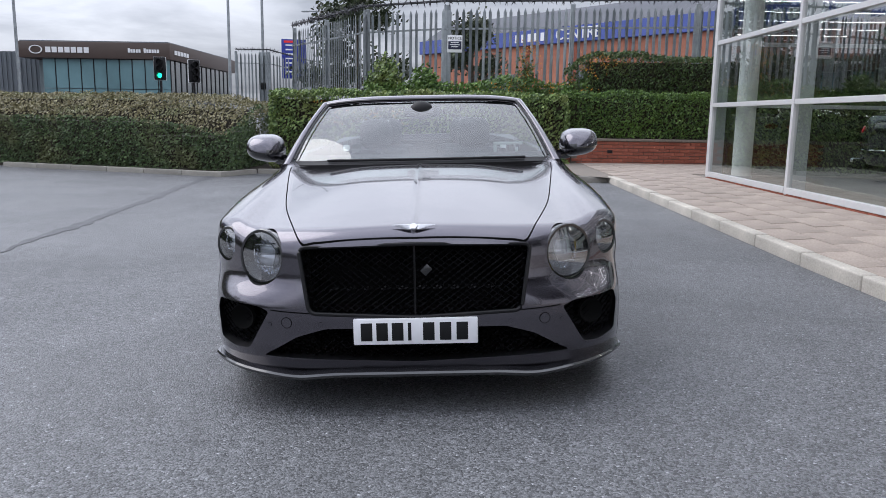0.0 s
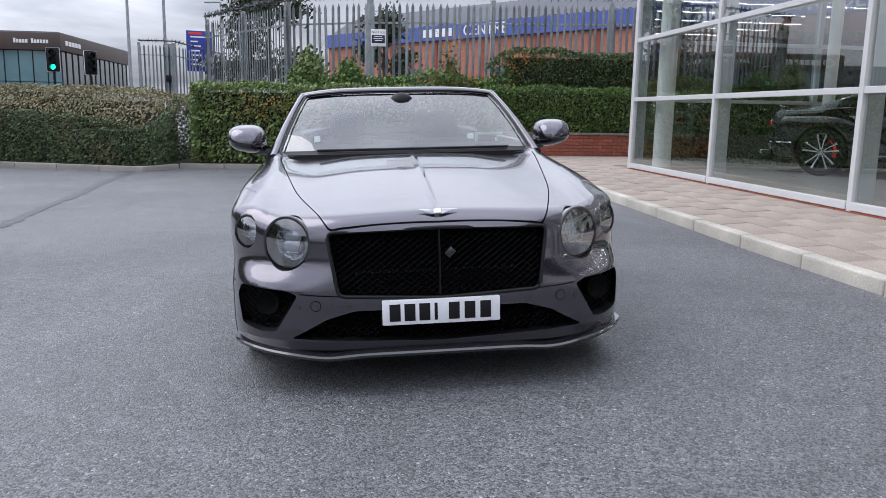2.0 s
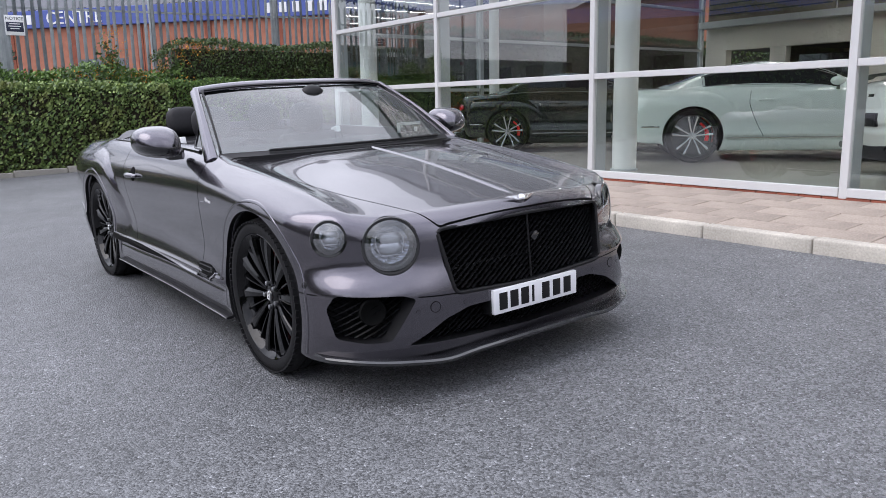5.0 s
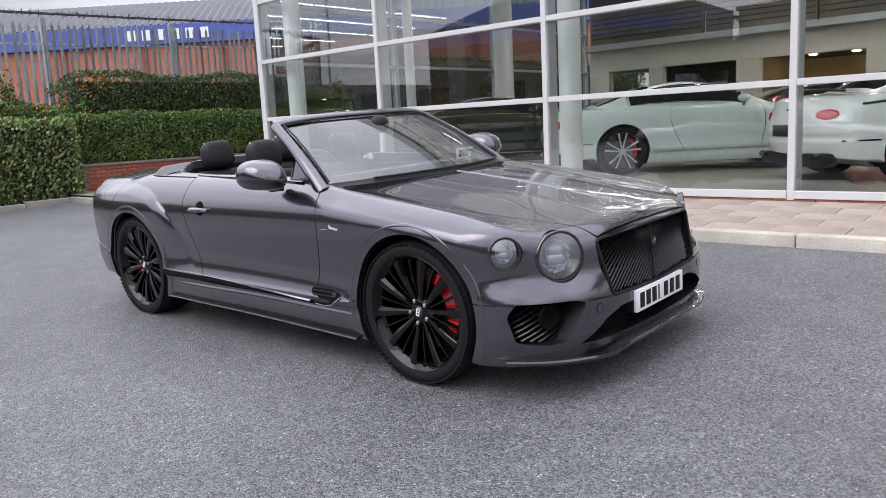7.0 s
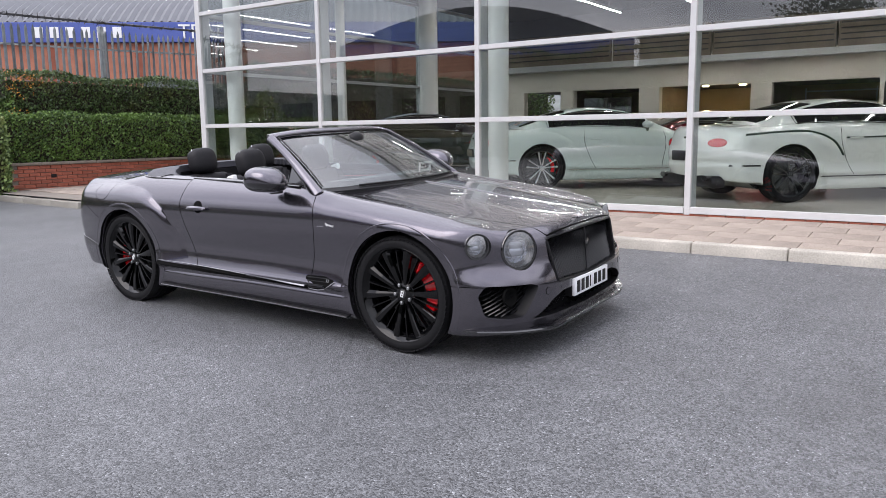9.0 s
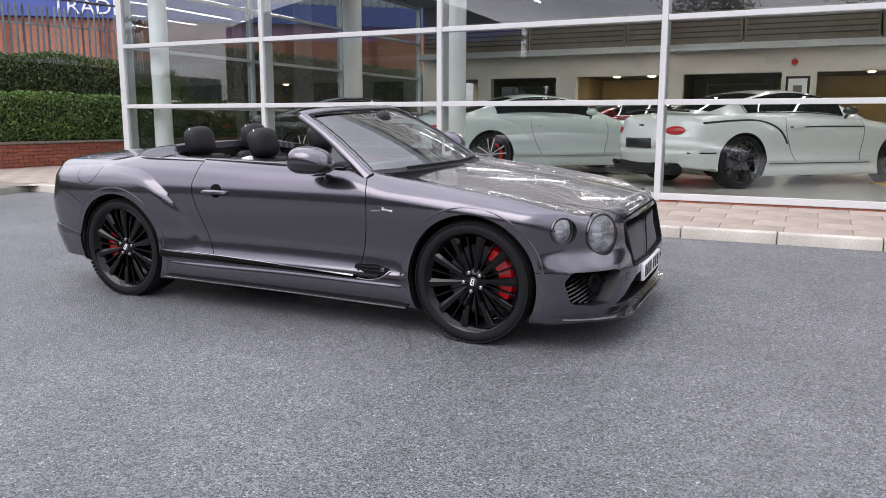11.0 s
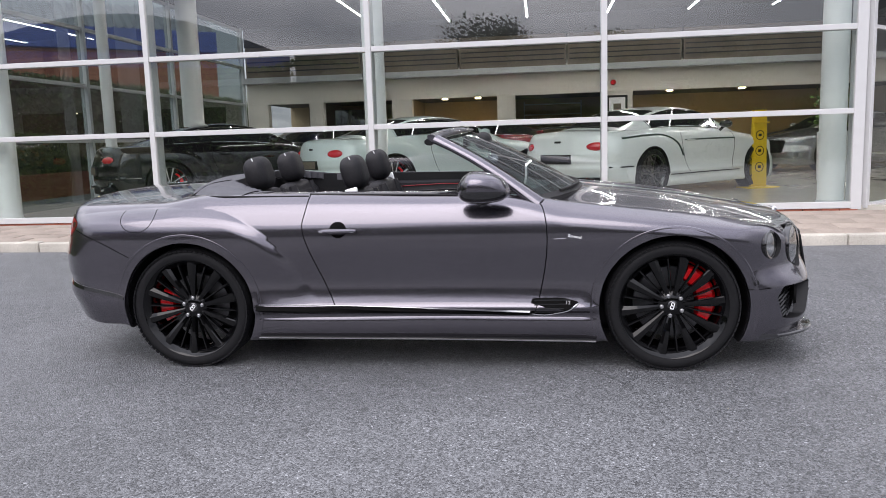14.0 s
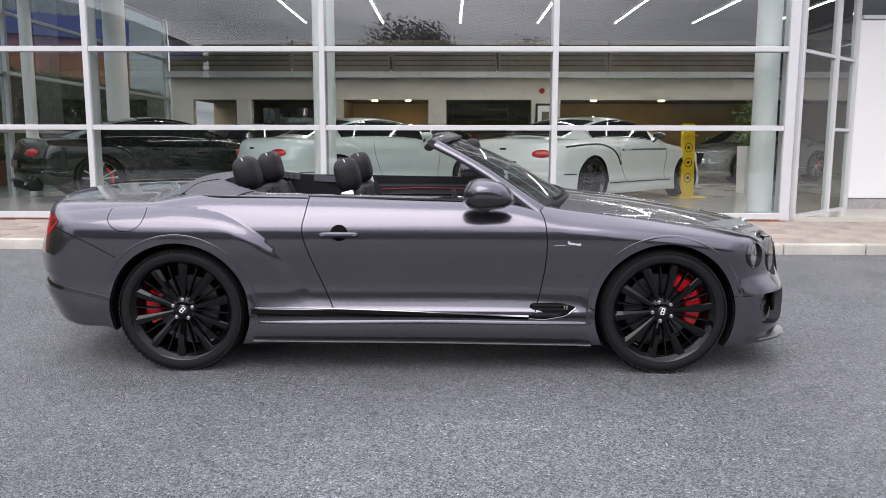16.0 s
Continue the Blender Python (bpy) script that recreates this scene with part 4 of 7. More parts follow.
# ---------------------------------------------------------------- palisade fence
def fence(name, label, pts, top, height, spacing=0.155, spikes=True, seed=3):
    rng = random.Random(seed)
    f = thing(name, Matrix(), label, "fence")
    bm = bmesh.new()
    prof = [(-0.035, 0.0), (-0.012, -0.014), (0.012, -0.014), (0.035, 0.0)]
    hs = [0.0, height - 0.10, height]
    rows = []
    for h in hs[:2]:
        rows.append([bm.verts.new((x, y, h)) for x, y in prof])
    tip = bm.verts.new((0, -0.006, height))
    for j in range(3):
        bm.faces.new((rows[0][j], rows[0][j + 1], rows[1][j + 1], rows[1][j]))
        bm.faces.new((rows[1][j], rows[1][j + 1], tip))
    got = bmesh.ops.solidify(bm, geom=bm.faces[:], thickness=0.004)
    first, post = None, None
    for (x0, y0, t0), (x1, y1, t1) in zip(pts, pts[1:]):
        L = math.hypot(x1 - x0, y1 - y0)
        a = math.degrees(math.atan2(y1 - y0, x1 - x0))
        k = int(L / spacing)
        for i in range(k):
            t = (i + 0.5) / k
            z = t0 + (t1 - t0) * t - height
            m = pose(x0 + (x1 - x0) * t, y0 + (y1 - y0) * t, z, rng.uniform(-0.5, 0.5), rng.uniform(-0.6, 0.6), a)
            if first is None:
                first = part("pale", bm, M_GALV, f, smooth=False)
                first.matrix_basis = m
            else:
                put("pale", first.data, f, m)
        for dz in (-0.45, -height + 0.4):
            b2 = bmesh.new()
            add_tube(b2, [(x0, y0 + 0.03, t0 + dz), (x1, y1 + 0.03, t1 + dz)], 0.028, 4)
            part("rail", b2, M_GALV, f, smooth=False)
        n = max(1, round(L / 2.75))
        for i in range(n + 1):
            t = i / n
            z = t0 + (t1 - t0) * t
            b2 = box_bm((-0.05, 0.03, -height - 0.6), (0.05, 0.13, 0.08), 0.006, 1)
            m = pose(x0 + (x1 - x0) * t, y0 + (y1 - y0) * t, z, 0, 0, a)
            if post is None:
                post = part("post", b2, M_GALV, f)
                post.matrix_basis = m
            else:
                b2.free()
                put("post", post.data, f, m)
    if spikes:
        b2 = bmesh.new()
        for (x0, y0, t0), (x1, y1, t1) in zip(pts, pts[1:]):
            L = math.hypot(x1 - x0, y1 - y0)
            add_tube(b2, [(x0, y0, t0 + 0.16), (x1, y1, t1 + 0.16)], 0.028, 5)
            for i in range(int(L / 0.16)):
                t = (i + 0.5) / int(L / 0.16)
                c = Vector((x0 + (x1 - x0) * t, y0 + (y1 - y0) * t, t0 + (t1 - t0) * t + 0.16))
                for q in range(3):
                    w = Vector((rng.gauss(0, 0.8), rng.gauss(0, 0.8), rng.gauss(0, 1))).normalized() * 0.135
                    s = w.orthogonal().normalized() * 0.024
                    for e in (w, -w):
                        b2.faces.new([b2.verts.new(c + s), b2.verts.new(c - s), b2.verts.new(c + e)])
        ob = part("spike_rail", b2, M_SPIKE, f, "black rotating spike rail", smooth=False)
        tagged(ob, kind="stuff")
    return f


fence("palisade_fence", "galvanised steel palisade fence with pointed pales", [(10.0, 14.3, 4.0), (6.0, 14.15, 3.86), (0.2, 14.0, 3.72), (-1.75, 14.9, 3.70), (-4.45, 20.0, 3.80)][::-1], 3.7, 2.5)
fence("far_palisade_fence", "distant palisade fence beside the gate", [(-9.2, 31.5, 4.0), (-7.7, 31.5, 4.0), (-5.9, 33, 3.6)], 4.0, 2.6, seed=4)


def build_signs():
    s = thing("notice_sign", Matrix.Translation((0.40, 13.93, 2.93)), "white notice sign fixed to the fence", "sign")
    part("board", box_bm((-0.17, -0.006, -0.19), (0.17, 0.006, 0.19), 0.003), M_WHITE, s)
    words = text_mesh("NOTICE", 0.085, 0.001)
    words.materials.append(M_BLACK)
    put("words", words, s, Matrix.Translation((0, -0.008, 0.125)), "black word NOTICE")
    part("dark_panel", box_bm((-0.15, -0.0085, -0.12), (0.15, -0.0065, 0.06), 0.001), mat("navy print", (0.015, 0.02, 0.05), 0.5), s)
    for i, w in enumerate((0.09, 0.11, 0.08)):
        part("text_bar", box_bm((-w, -0.0105, 0.02 - 0.045 * i), (w, -0.009, 0.035 - 0.045 * i)), M_WHITE, s, smooth=False)
    blue = mat("blue sign board", (0.015, 0.03, 0.26), 0.45)
    b = thing("blue_sign", Matrix.Translation((-7.4, 36.0, 0)) @ pose(0, 0, 0, 0, 0, 14), "tall blue board with white lines of writing", "sign")
    part("board", box_bm((-0.62, -0.04, 3.1), (0.62, 0.04, 5.05), 0.01), blue, b)
    for i in range(7):
        w = (0.42, 0.22, 0.3, 0.26, 0.3, 0.2, 0.42)[i]
        part("text_bar", box_bm((-0.42, -0.046, 4.72 - 0.22 * i), (-0.42 + 2 * w * 0.8, -0.042, 4.79 - 0.22 * i)), M_WHITE, b, smooth=False)
    part("red_bar", box_bm((-0.5, -0.046, 4.87), (0.1, -0.042, 4.98)), M_RED, b, smooth=False)
    part("post", box_bm((-0.05, -0.05, 0), (0.05, 0.05, 3.1)), M_GALV, b, smooth=False)
    for x, y, h, name in ((-11.9, 40.5, 15, "flag_pole"), (-10.0, 40.5, 15, "flag_pole"), (-23.9, 40.5, 15, "flag_pole")):
        p = part(name, lathe([(0, 0.0), (0, 0.10), (h, 0.05), (h, 0.0)], 12, "z"), M_GALV, None)
        p.matrix_basis = Matrix.Translation((x, y, 0))
        tagged(p, "tall thin galvanised pole beyond the hedge", "pole", "poles")
    lp = thing("street_lamp", Matrix.Translation((-8.1, 48, 0)), "grey street lamp with a short arm", "street lamp")
    part("pole", lathe([(0, 0.0), (0, 0.09), (8.0, 0.05), (8.0, 0.0)], 10, "z"), M_GALV, lp)
    part("arm", box_bm((-0.7, -0.04, 7.95), (0.05, 0.04, 8.03), 0.01), M_GALV, lp)
    part("lantern", box_bm((-1.0, -0.09, 7.92), (-0.5, 0.09, 8.02), 0.03, 2), M_GALV, lp)
    for i, (x, y, z) in enumerate(((-15.7, 40, 3.72), (-13.9, 40.4, 3.62))):
        tl = thing("traffic_light", Matrix.Translation((x, y, z)) @ pose(0, 0, 0, 0, 0, 6 if i == 0 else 40), "black traffic light showing green" if i == 0 else "black traffic light turned aside", "traffic light", "traffic lights")
        part("backing_board", box_bm((-0.32, 0.0, -0.62), (0.32, 0.03, 0.62), 0.03, 2), M_BLACK, tl)
        part("board_edge", box_bm((-0.345, 0.035, -0.645), (0.345, 0.05, 0.645), 0.03, 2), M_WHITE, tl)
        for k, z2 in enumerate((0.38, 0.0, -0.38)):
            col = (M_BLACK, M_BLACK, M_GREEN if i == 0 else M_BLACK)[k]
            q = part("signal_lens", lathe([(-0.03, 0.0), (-0.03, 0.13), (0.0, 0.14)], 20, "y"), col, tl)
            q.matrix_basis = Matrix.Translation((0, 0, z2))
            q = part("visor", lathe([(-0.22, 0.155), (0.0, 0.16), (0.0, 0.165), (-0.22, 0.16)], 20, "y", close=True), M_BLACK, tl)
            q.matrix_basis = Matrix.Translation((0, 0, z2))
        part("post", box_bm((-0.06, 0.06, -z), (0.06, 0.18, 0.6)), M_BLACK, tl, smooth=False)


M_GREEN = mat("green signal", (0.0, 0.4, 0.2), 0.4, emit=(0.02, 1.0, 0.5), strength=2.0)
build_signs()


def gate():
    g = thing("gate_post", Matrix.Translation((-8.0, 31.7, 0)), "tall grey steel gate post with a lock box", "gate")
    part("post", box_bm((-0.18, -0.1, 0), (0.18, 0.1, 4.05), 0.01), M_GALV, g)
    part("lock_box", box_bm((-0.12, -0.16, 2.4), (0.12, -0.105, 2.7), 0.01), M_BLACK, g)


gate()

# ---------------------------------------------------------------- distant buildings
def far_buildings():
    brown = mat("dark brown fascia", (0.075, 0.052, 0.042), 0.5, grain=0.05, grain_scale=1)
    grey = mat("grey ribbed cladding", (0.13, 0.145, 0.16), 0.6, grain=0.05, grain_scale=1)
    d = thing("car_dealership", Matrix(), "low glazed car dealership with a dark brown fascia", "building")
    part("fascia", box_bm((-34.4, 60.0, 5.55), (-22.0, 80.0, 6.85), 0.03), brown, d)
    part("roof", box_bm((-34.3, 60.2, 6.85), (-22.2, 79.8, 6.95)), grey, d, smooth=False)
    part("inner_wall", box_bm((-34.0, 62.5, 0), (-24.5, 79.5, 5.5)), mat("dealership interior", (0.20, 0.24, 0.25), 0.6, grain=0.3, grain_scale=0.4), d, smooth=False)
    pane = mat("blue-green glazing", (0.16, 0.27, 0.29), 0.08, grain=0.25, grain_scale=0.35, coat=1.0)
    for i in range(10):
        x = -32.6 + 1.05 * i
        part("window_pane", box_bm((x, 60.4, 1.0), (x + 0.98, 60.45, 3.1)), pane, d, smooth=False)
        part("window_pane", box_bm((x, 60.4, 3.16), (x + 0.98, 60.45, 5.5)), pane, d, smooth=False)
        part("mullion", box_bm((x + 0.98, 60.36, 1.0), (x + 1.05, 60.46, 5.54)), M_BLACK, d, smooth=False)
    for i in range(13):
        y = 60.6 + 1.45 * i
        part("window_pane", box_bm((-22.35, y, 0.6), (-22.3, y + 1.3, 5.5)), mat("dark side glazing", (0.03, 0.045, 0.05), 0.08, coat=1.0) if i == 0 else bpy.data.materials["dark side glazing"], d, smooth=False)
        part("mullion", box_bm((-22.38, y + 1.3, 0.6), (-22.25, y + 1.45, 5.54)), M_BLACK, d, smooth=False)
    bm = lathe([(-0.05, 0.28), (-0.05, 0.34), (0.0, 0.34), (0.0, 0.28)], 28, "y", close=True)
    q = part("fascia_emblem", bm, M_WHITE, d)
    q.matrix_basis = Matrix.Translation((-32.9, 59.98, 6.2)) @ Matrix.Diagonal((1.6, 1, 1, 1))
    for i in range(7):
        part("fascia_letter_bar", box_bm((-32.1 + 0.52 * i, 59.94, 5.98), (-31.70 + 0.52 * i, 59.99, 6.42)), M_WHITE, d, smooth=False)
    for i in range(12):
        if i == 5:
            continue
        part("fascia_letter_bar", box_bm((-25.4 + 0.215 * i, 59.94, 6.05), (-25.24 + 0.215 * i, 59.99, 6.32 + (0.08 if i in (0, 6) else 0))), M_WHITE, d, smooth=False)
    for i in range(5):
        part("fascia_letter_bar", box_bm((-21.99, 61.0 + 0.75 * i, 6.0), (-21.94, 61.55 + 0.75 * i, 6.35)), M_WHITE, d, smooth=False)
    w = thing("grey_warehouse", Matrix(), "grey ribbed metal warehouse", "building")
    part("wall", box_bm((-60, 64, 0), (-34.6, 84, 6.3)), grey, w, smooth=False)
    for i in range(60):
        part("rib", box_bm((-60 + 0.42 * i, 63.9, 0), (-59.8 + 0.42 * i, 64, 6.3)), grey, w, smooth=False)
    # long brick retail shed with a blue fascia
    orange = mat("orange-red brick wall", (0.37, 0.145, 0.09), 0.8, grain=0.15, grain_scale=3, stain=0.15, stain_scale=0.3)
    blue = mat("blue fascia", (0.065, 0.10, 0.34), 0.5, grain=0.08, grain_scale=0.6)
    roofm = mat("grey corrugated roof", (0.12, 0.125, 0.14), 0.6, grain=0.1, grain_scale=1)
    a, b = Vector((-1.5, 61.0, 0)), Vector((34.0, 17.5, 0))
    L = (b - a).length
    m = Matrix.Translation(a) @ Matrix.Rotation(math.atan2(b.y - a.y, b.x - a.x), 4, "Z")
    r = thing("retail_shed", m, "long orange brick retail shed with a blue fascia", "building")
    part("wall", box_bm((0, 0, 0), (L, 14, 6.3)), orange, r, smooth=False)
    part("fascia", box_bm((0, -0.25, 6.32), (L, 0.5, 7.35), 0.02), blue, r, smooth=False)
    n, k = 14, int(L / 0.22)
    verts = [(L * j / k, 0.3 + 9.0 * i / n, 7.36 + 1.8 * math.sin(math.pi * i / n) + 0.13 * (j % 2)) for j in range(k + 1) for i in range(n + 1)]
    faces = [(j * (n + 1) + i, (j + 1) * (n + 1) + i, (j + 1) * (n + 1) + i + 1, j * (n + 1) + i + 1) for j in range(k) for i in range(n)]
    mesh_object("roof", verts, faces, roofm, r)
    for i in range(12):
        part("pilaster", box_bm((3 + 4.5 * i, -0.06, 0), (3.4 + 4.5 * i, -0.002, 6.3)), mat("dark brick", (0.24, 0.07, 0.04), 0.85, grain=0.2, grain_scale=3) if i == 0 else bpy.data.materials["dark brick"], r, smooth=False)
    for i in range(5):
        part("roller_door", box_bm((7.5 + 9 * i, -0.03, 0), (11.0 + 9 * i, -0.002, 4.4)), grey, r, smooth=False)
    for word, x, size in (("CENTRE", 17.0, 1.05), ("TRADE", 38.5, 1.05)):
        me = text_mesh(word, size, 0.02)
        me.materials.append(M_WHITE)
        put("fascia_word", me, r, Matrix.Translation((x, -0.28, 6.82)), "white word " + word)
    for i in range(5):
        part("fascia_letter_bar", box_bm((11.2 + 0.62 * i, -0.28, 6.55), (11.52 + 0.62 * i, -0.255, 7.1)), M_WHITE, r, smooth=False)
    for i in range(6):
        part("fascia_letter_bar", box_bm((29.5 + 0.8 * i, -0.28, 6.55), (29.95 + 0.8 * i, -0.255, 7.1)), M_WHITE, r, smooth=False)
    # across the yard, behind the walker: seen in the glass alone
    s = thing("brick_warehouse", Matrix.Translation((-46, 34, 0)) @ pose(0, 0, 0, 0, 0, 62), "red brick warehouse with a curved roof across the road", "building")
    part("wall", box_bm((-13, 0, 0), (13, 20, 8.2)), mat("dull red brick", (0.055, 0.034, 0.030), 0.85, grain=0.15, grain_scale=2), s, smooth=False)
    part("fascia", box_bm((-13, -0.2, 8.2), (13, 0.4, 9.4)), blue, s, smooth=False)
    bm = bmesh.new()
    prism(bm, [(-13 + 26 * i / 16, 9.4 + 3.2 * math.sin(math.pi * i / 16)) for i in range(17)], "y", 0.5, 20)
    part("roof", bm, roofm, s)
    s = thing("office_block", Matrix.Translation((-52, -14, 0)), "plain dark office block across the road", "building")
    part("wall", box_bm((-10, -26, 0), (0, 36, 9.3)), mat("dark render", (0.07, 0.075, 0.075), 0.8, grain=0.2, grain_scale=0.6), s, smooth=False)
    part("roof", box_bm((-10.2, -26.2, 9.3), (0.2, 36.2, 9.6)), roofm, s, smooth=False)
    for i in range(14):
        for z in (2.2, 5.8):
            part("window", box_bm((0.0, -24 + 3.8 * i, z), (0.04, -21.8 + 3.8 * i, z + 1.6)), M_CARGLASS, s, smooth=False)


far_buildings()


def tree(x, y, h, spread, seed, label="leafy tree with an open crown"):
    rng = random.Random(seed)
    t = thing("tree", Matrix.Translation((x, y, 0)), label, "tree", "trees")
    bm = bmesh.new()
    add_tube(bm, [(0, 0, 0), (0.05, 0, h * 0.3), (-0.05, 0.05, h * 0.6), (0, 0, h * 0.92)], [0.18, 0.14, 0.09, 0.03], 8)
    tips = []
    for i in range(13):
        z = h * rng.uniform(0.3, 0.85)
        a = rng.uniform(0, 6.283)
        ln = spread * rng.uniform(0.5, 1.0) * (1.15 - z / h * 0.6)
        e = Vector((math.cos(a) * ln, math.sin(a) * ln, z + ln * rng.uniform(0.3, 0.8)))
        add_tube(bm, [(0, 0, z), e * 0.5 + Vector((0, 0, z * 0.5 + 0.1)), e], [0.06, 0.04, 0.015], 6)
        tips += [e, e * 0.7 + Vector((0, 0, z * 0.3))]
    tips.append(Vector((0, 0, h * 0.95)))
    part("trunk", bm, M_BARK, t)
    verts, faces = [], []
    for c in tips:
        r = spread * rng.uniform(0.22, 0.42)
        for k in range(170):
            q = Vector((rng.gauss(0, 0.5), rng.gauss(0, 0.5), rng.gauss(0, 0.42)))
            leaf(verts, faces, c + q * r, rng, 0.22)
    tagged(mesh_object("crown", verts, faces, M_TREE, t), kind="stuff")


for args in ((-3.2, 27, 6.2, 2.0, 1), (1.6, 33, 6.0, 1.6, 2), (-27, -3, 6.6, 2.6, 3), (-27, 3.5, 7.4, 3.0, 4), (-28, -9.5, 6.2, 2.4, 5), (-29, 10.0, 6.6, 2.6, 6), (-33, 24, 6.2, 2.6, 7), (-30, -17, 6.4, 2.6, 8)):
    tree(*args)


def west_hedge(rng):
    y = rng.uniform(-30, 19)
    top = 3.0 + 2.4 * min(1.0, max(0.0, (y - 2) / 10)) + 0.3 * math.sin(y * 0.8)
    if rng.random() < 0.75:
        return Vector((-21.0, y, rng.uniform(0.0, top))), Vector((1, 0, 0))
    return Vector((rng.uniform(-22.2, -21), y, top)), Vector((0, 0, 1))


hedge("roadside_hedge", "long dark hedge on the yard's road side", west_hedge, [((-22.1, -30, 0), (-21.2, 6, 2.6)), ((-22.1, 6, 0), (-21.2, 19, 4.3))], M_DARKLEAF, 14000, 0.22, 21)

# ---------------------------------------------------------------- the convertible
# Car's own frame: x to its left side, y rearward from the front axle, z up from the tyres' feet.
WB, HUB = 2.851, 0.372


def side_half(y, z):
    """Half width of the flank at a station and a height."""
    high = [(0.63, 0.936), (0.74, 0.944), (0.82, 0.942), (0.875, 0.932), (0.93, 0.908), (0.99, 0.872), (1.05, 0.835), (1.2, 0.74)]
    sill = spl(z, [(0.10, 0.88), (0.20, 0.928), (0.25, 0.940), (0.30, 0.938), (0.335, 0.930), (0.365, 0.968), (0.40, 0.953), (0.43, 0.943), (0.52, 0.929)] + high)
    ends = spl(z, [(0.10, 0.91), (0.20, 0.944), (0.30, 0.946), (0.43, 0.938), (0.52, 0.930)] + high)
    k = step(0.36, 0.52, y) * step(2.50, 2.36, y)
    s = ends + (sill - ends) * k
    mid = step(0.28, 0.5, z)
    s = s + 0.020 * np.exp(-((y - 0.05) / 0.55) ** 2) * mid
    # haunch over the rear wheel, with a crease round its front
    zh = spl(y, [(1.80, 0.10), (1.95, 0.28), (2.08, 0.47), (2.18, 0.637), (2.277, 0.735), (2.375, 0.833), (2.55, 0.935), (2.70, 0.968), (2.88, 0.985), (3.2, 0.98), (3.6, 0.95), (3.95, 0.90)])
    slope = spl(y, [(1.80, 1.2), (1.95, 1.4), (2.08, 1.5), (2.18, 1.35), (2.277, 1.0), (2.375, 0.80), (2.55, 0.38), (2.70, 0.16), (2.88, 0.05), (3.2, -0.04), (3.95, -0.12)])
    d = (zh - z) / np.sqrt(1 + slope ** 2)
    s = s + 0.030 * (1 - (1 - np.clip(d / 0.085, 0, 1)) ** 2) * step(1.99, 2.54, y) * step(0.26, 0.45, z)
    s = s - 0.10 * step(3.1, 4.1, y) - 0.012 * np.exp(-((y - 1.35) / 0.55) ** 2)
    return s


def nose(x, z):
    a = np.abs(x) / 0.95
    hi = np.maximum(z - 0.42, 0)
    up = step(0.46, 0.60, z)
    shelf = 0.007 * step(0.47, 0.575, z) * step(0.40, 0.62, np.abs(x))
    return -0.862 + (0.355 + 0.060 * up) * a ** (5.0 - 1.5 * up) + 0.08 * hi ** 1.1 + shelf + 0.55 * np.maximum(0.30 - z, 0) ** 1.2


def tail(x, z):
    a = np.abs(x) / 0.95
    return 3.905 - 0.34 * a ** 3.0 - 0.33 * np.maximum(z - 0.70, 0) - 0.42 * np.maximum(0.47 - z, 0) - 0.02 * np.exp(-((z - 0.545) / 0.03) ** 2)


def top_height(x, y):
    zc = spl(y, [(-1.0, 0.745), (-0.9, 0.772), (-0.8, 0.797), (-0.6, 0.835), (-0.3, 0.882), (0.0, 0.925), (0.4, 0.972), (0.7, 1.004),
                 (1.0, 1.03), (1.5, 1.04), (2.1, 1.05), (2.6, 1.055), (3.0, 1.052), (3.4, 1.048), (3.7, 1.03), (3.9, 0.99), (4.1, 0.93)])
    a = np.abs(x)
    hood = step(0.95, 0.55, y)
    front = step(-0.95, -0.2, y)
    z = zc - hood * 0.040 * (np.minimum(a, 0.75) / 0.62) ** 2 + hood * front * 0.035 * np.exp(-((a - 0.79) / 0.085) ** 2)
    z = z + hood * 0.0065 * np.maximum(0, 1 - a / 0.020) * step(-0.82, -0.6, y)
    z = z + hood * 0.010 * (step(0.62, 0.30, a)) * step(-0.7, 0.0, y)
    rear = step(2.7, 3.1, y)
    return z - rear * 0.045 * (a / 0.8) ** 2


def floor_height(y):
    return 0.165 + 0.105 * step(3.10, 3.30, y) + 0.055 * step(3.4, 3.9, y) + 0.02 * step(-0.5, -0.95, y)


def hull(p):
    x, y, z = p[..., 0], p[..., 1], p[..., 2]
    a = np.abs(x)
    f = smax(a - side_half(y, z), z - top_height(x, y), 0.095)
    f = smax(f, nose(x, z) - y, 0.10)
    f = smax(f, y - tail(x, z), 0.09)
    return smax(f, floor_height(y) - z, 0.03)


def hull_normal(p, e=0.002):
    g = np.empty(p.shape)
    for i in range(3):
        d = np.zeros(3)
        d[i] = e
        g[..., i] = hull(p + d) - hull(p - d)
    return g / np.maximum(np.linalg.norm(g, axis=-1, keepdims=True), 1e-9)


def bisect(inner, outer, n=20):
    lo, hi = np.zeros(inner.shape[:-1] + (1,)), np.ones(inner.shape[:-1] + (1,))
    for _ in range(n):
        m = (lo + hi) / 2
        out = (hull(inner + (outer - inner) * m) > 0)[..., None]
        hi, lo = np.where(out, m, hi), np.where(out, lo, m)
    return inner + (outer - inner) * lo


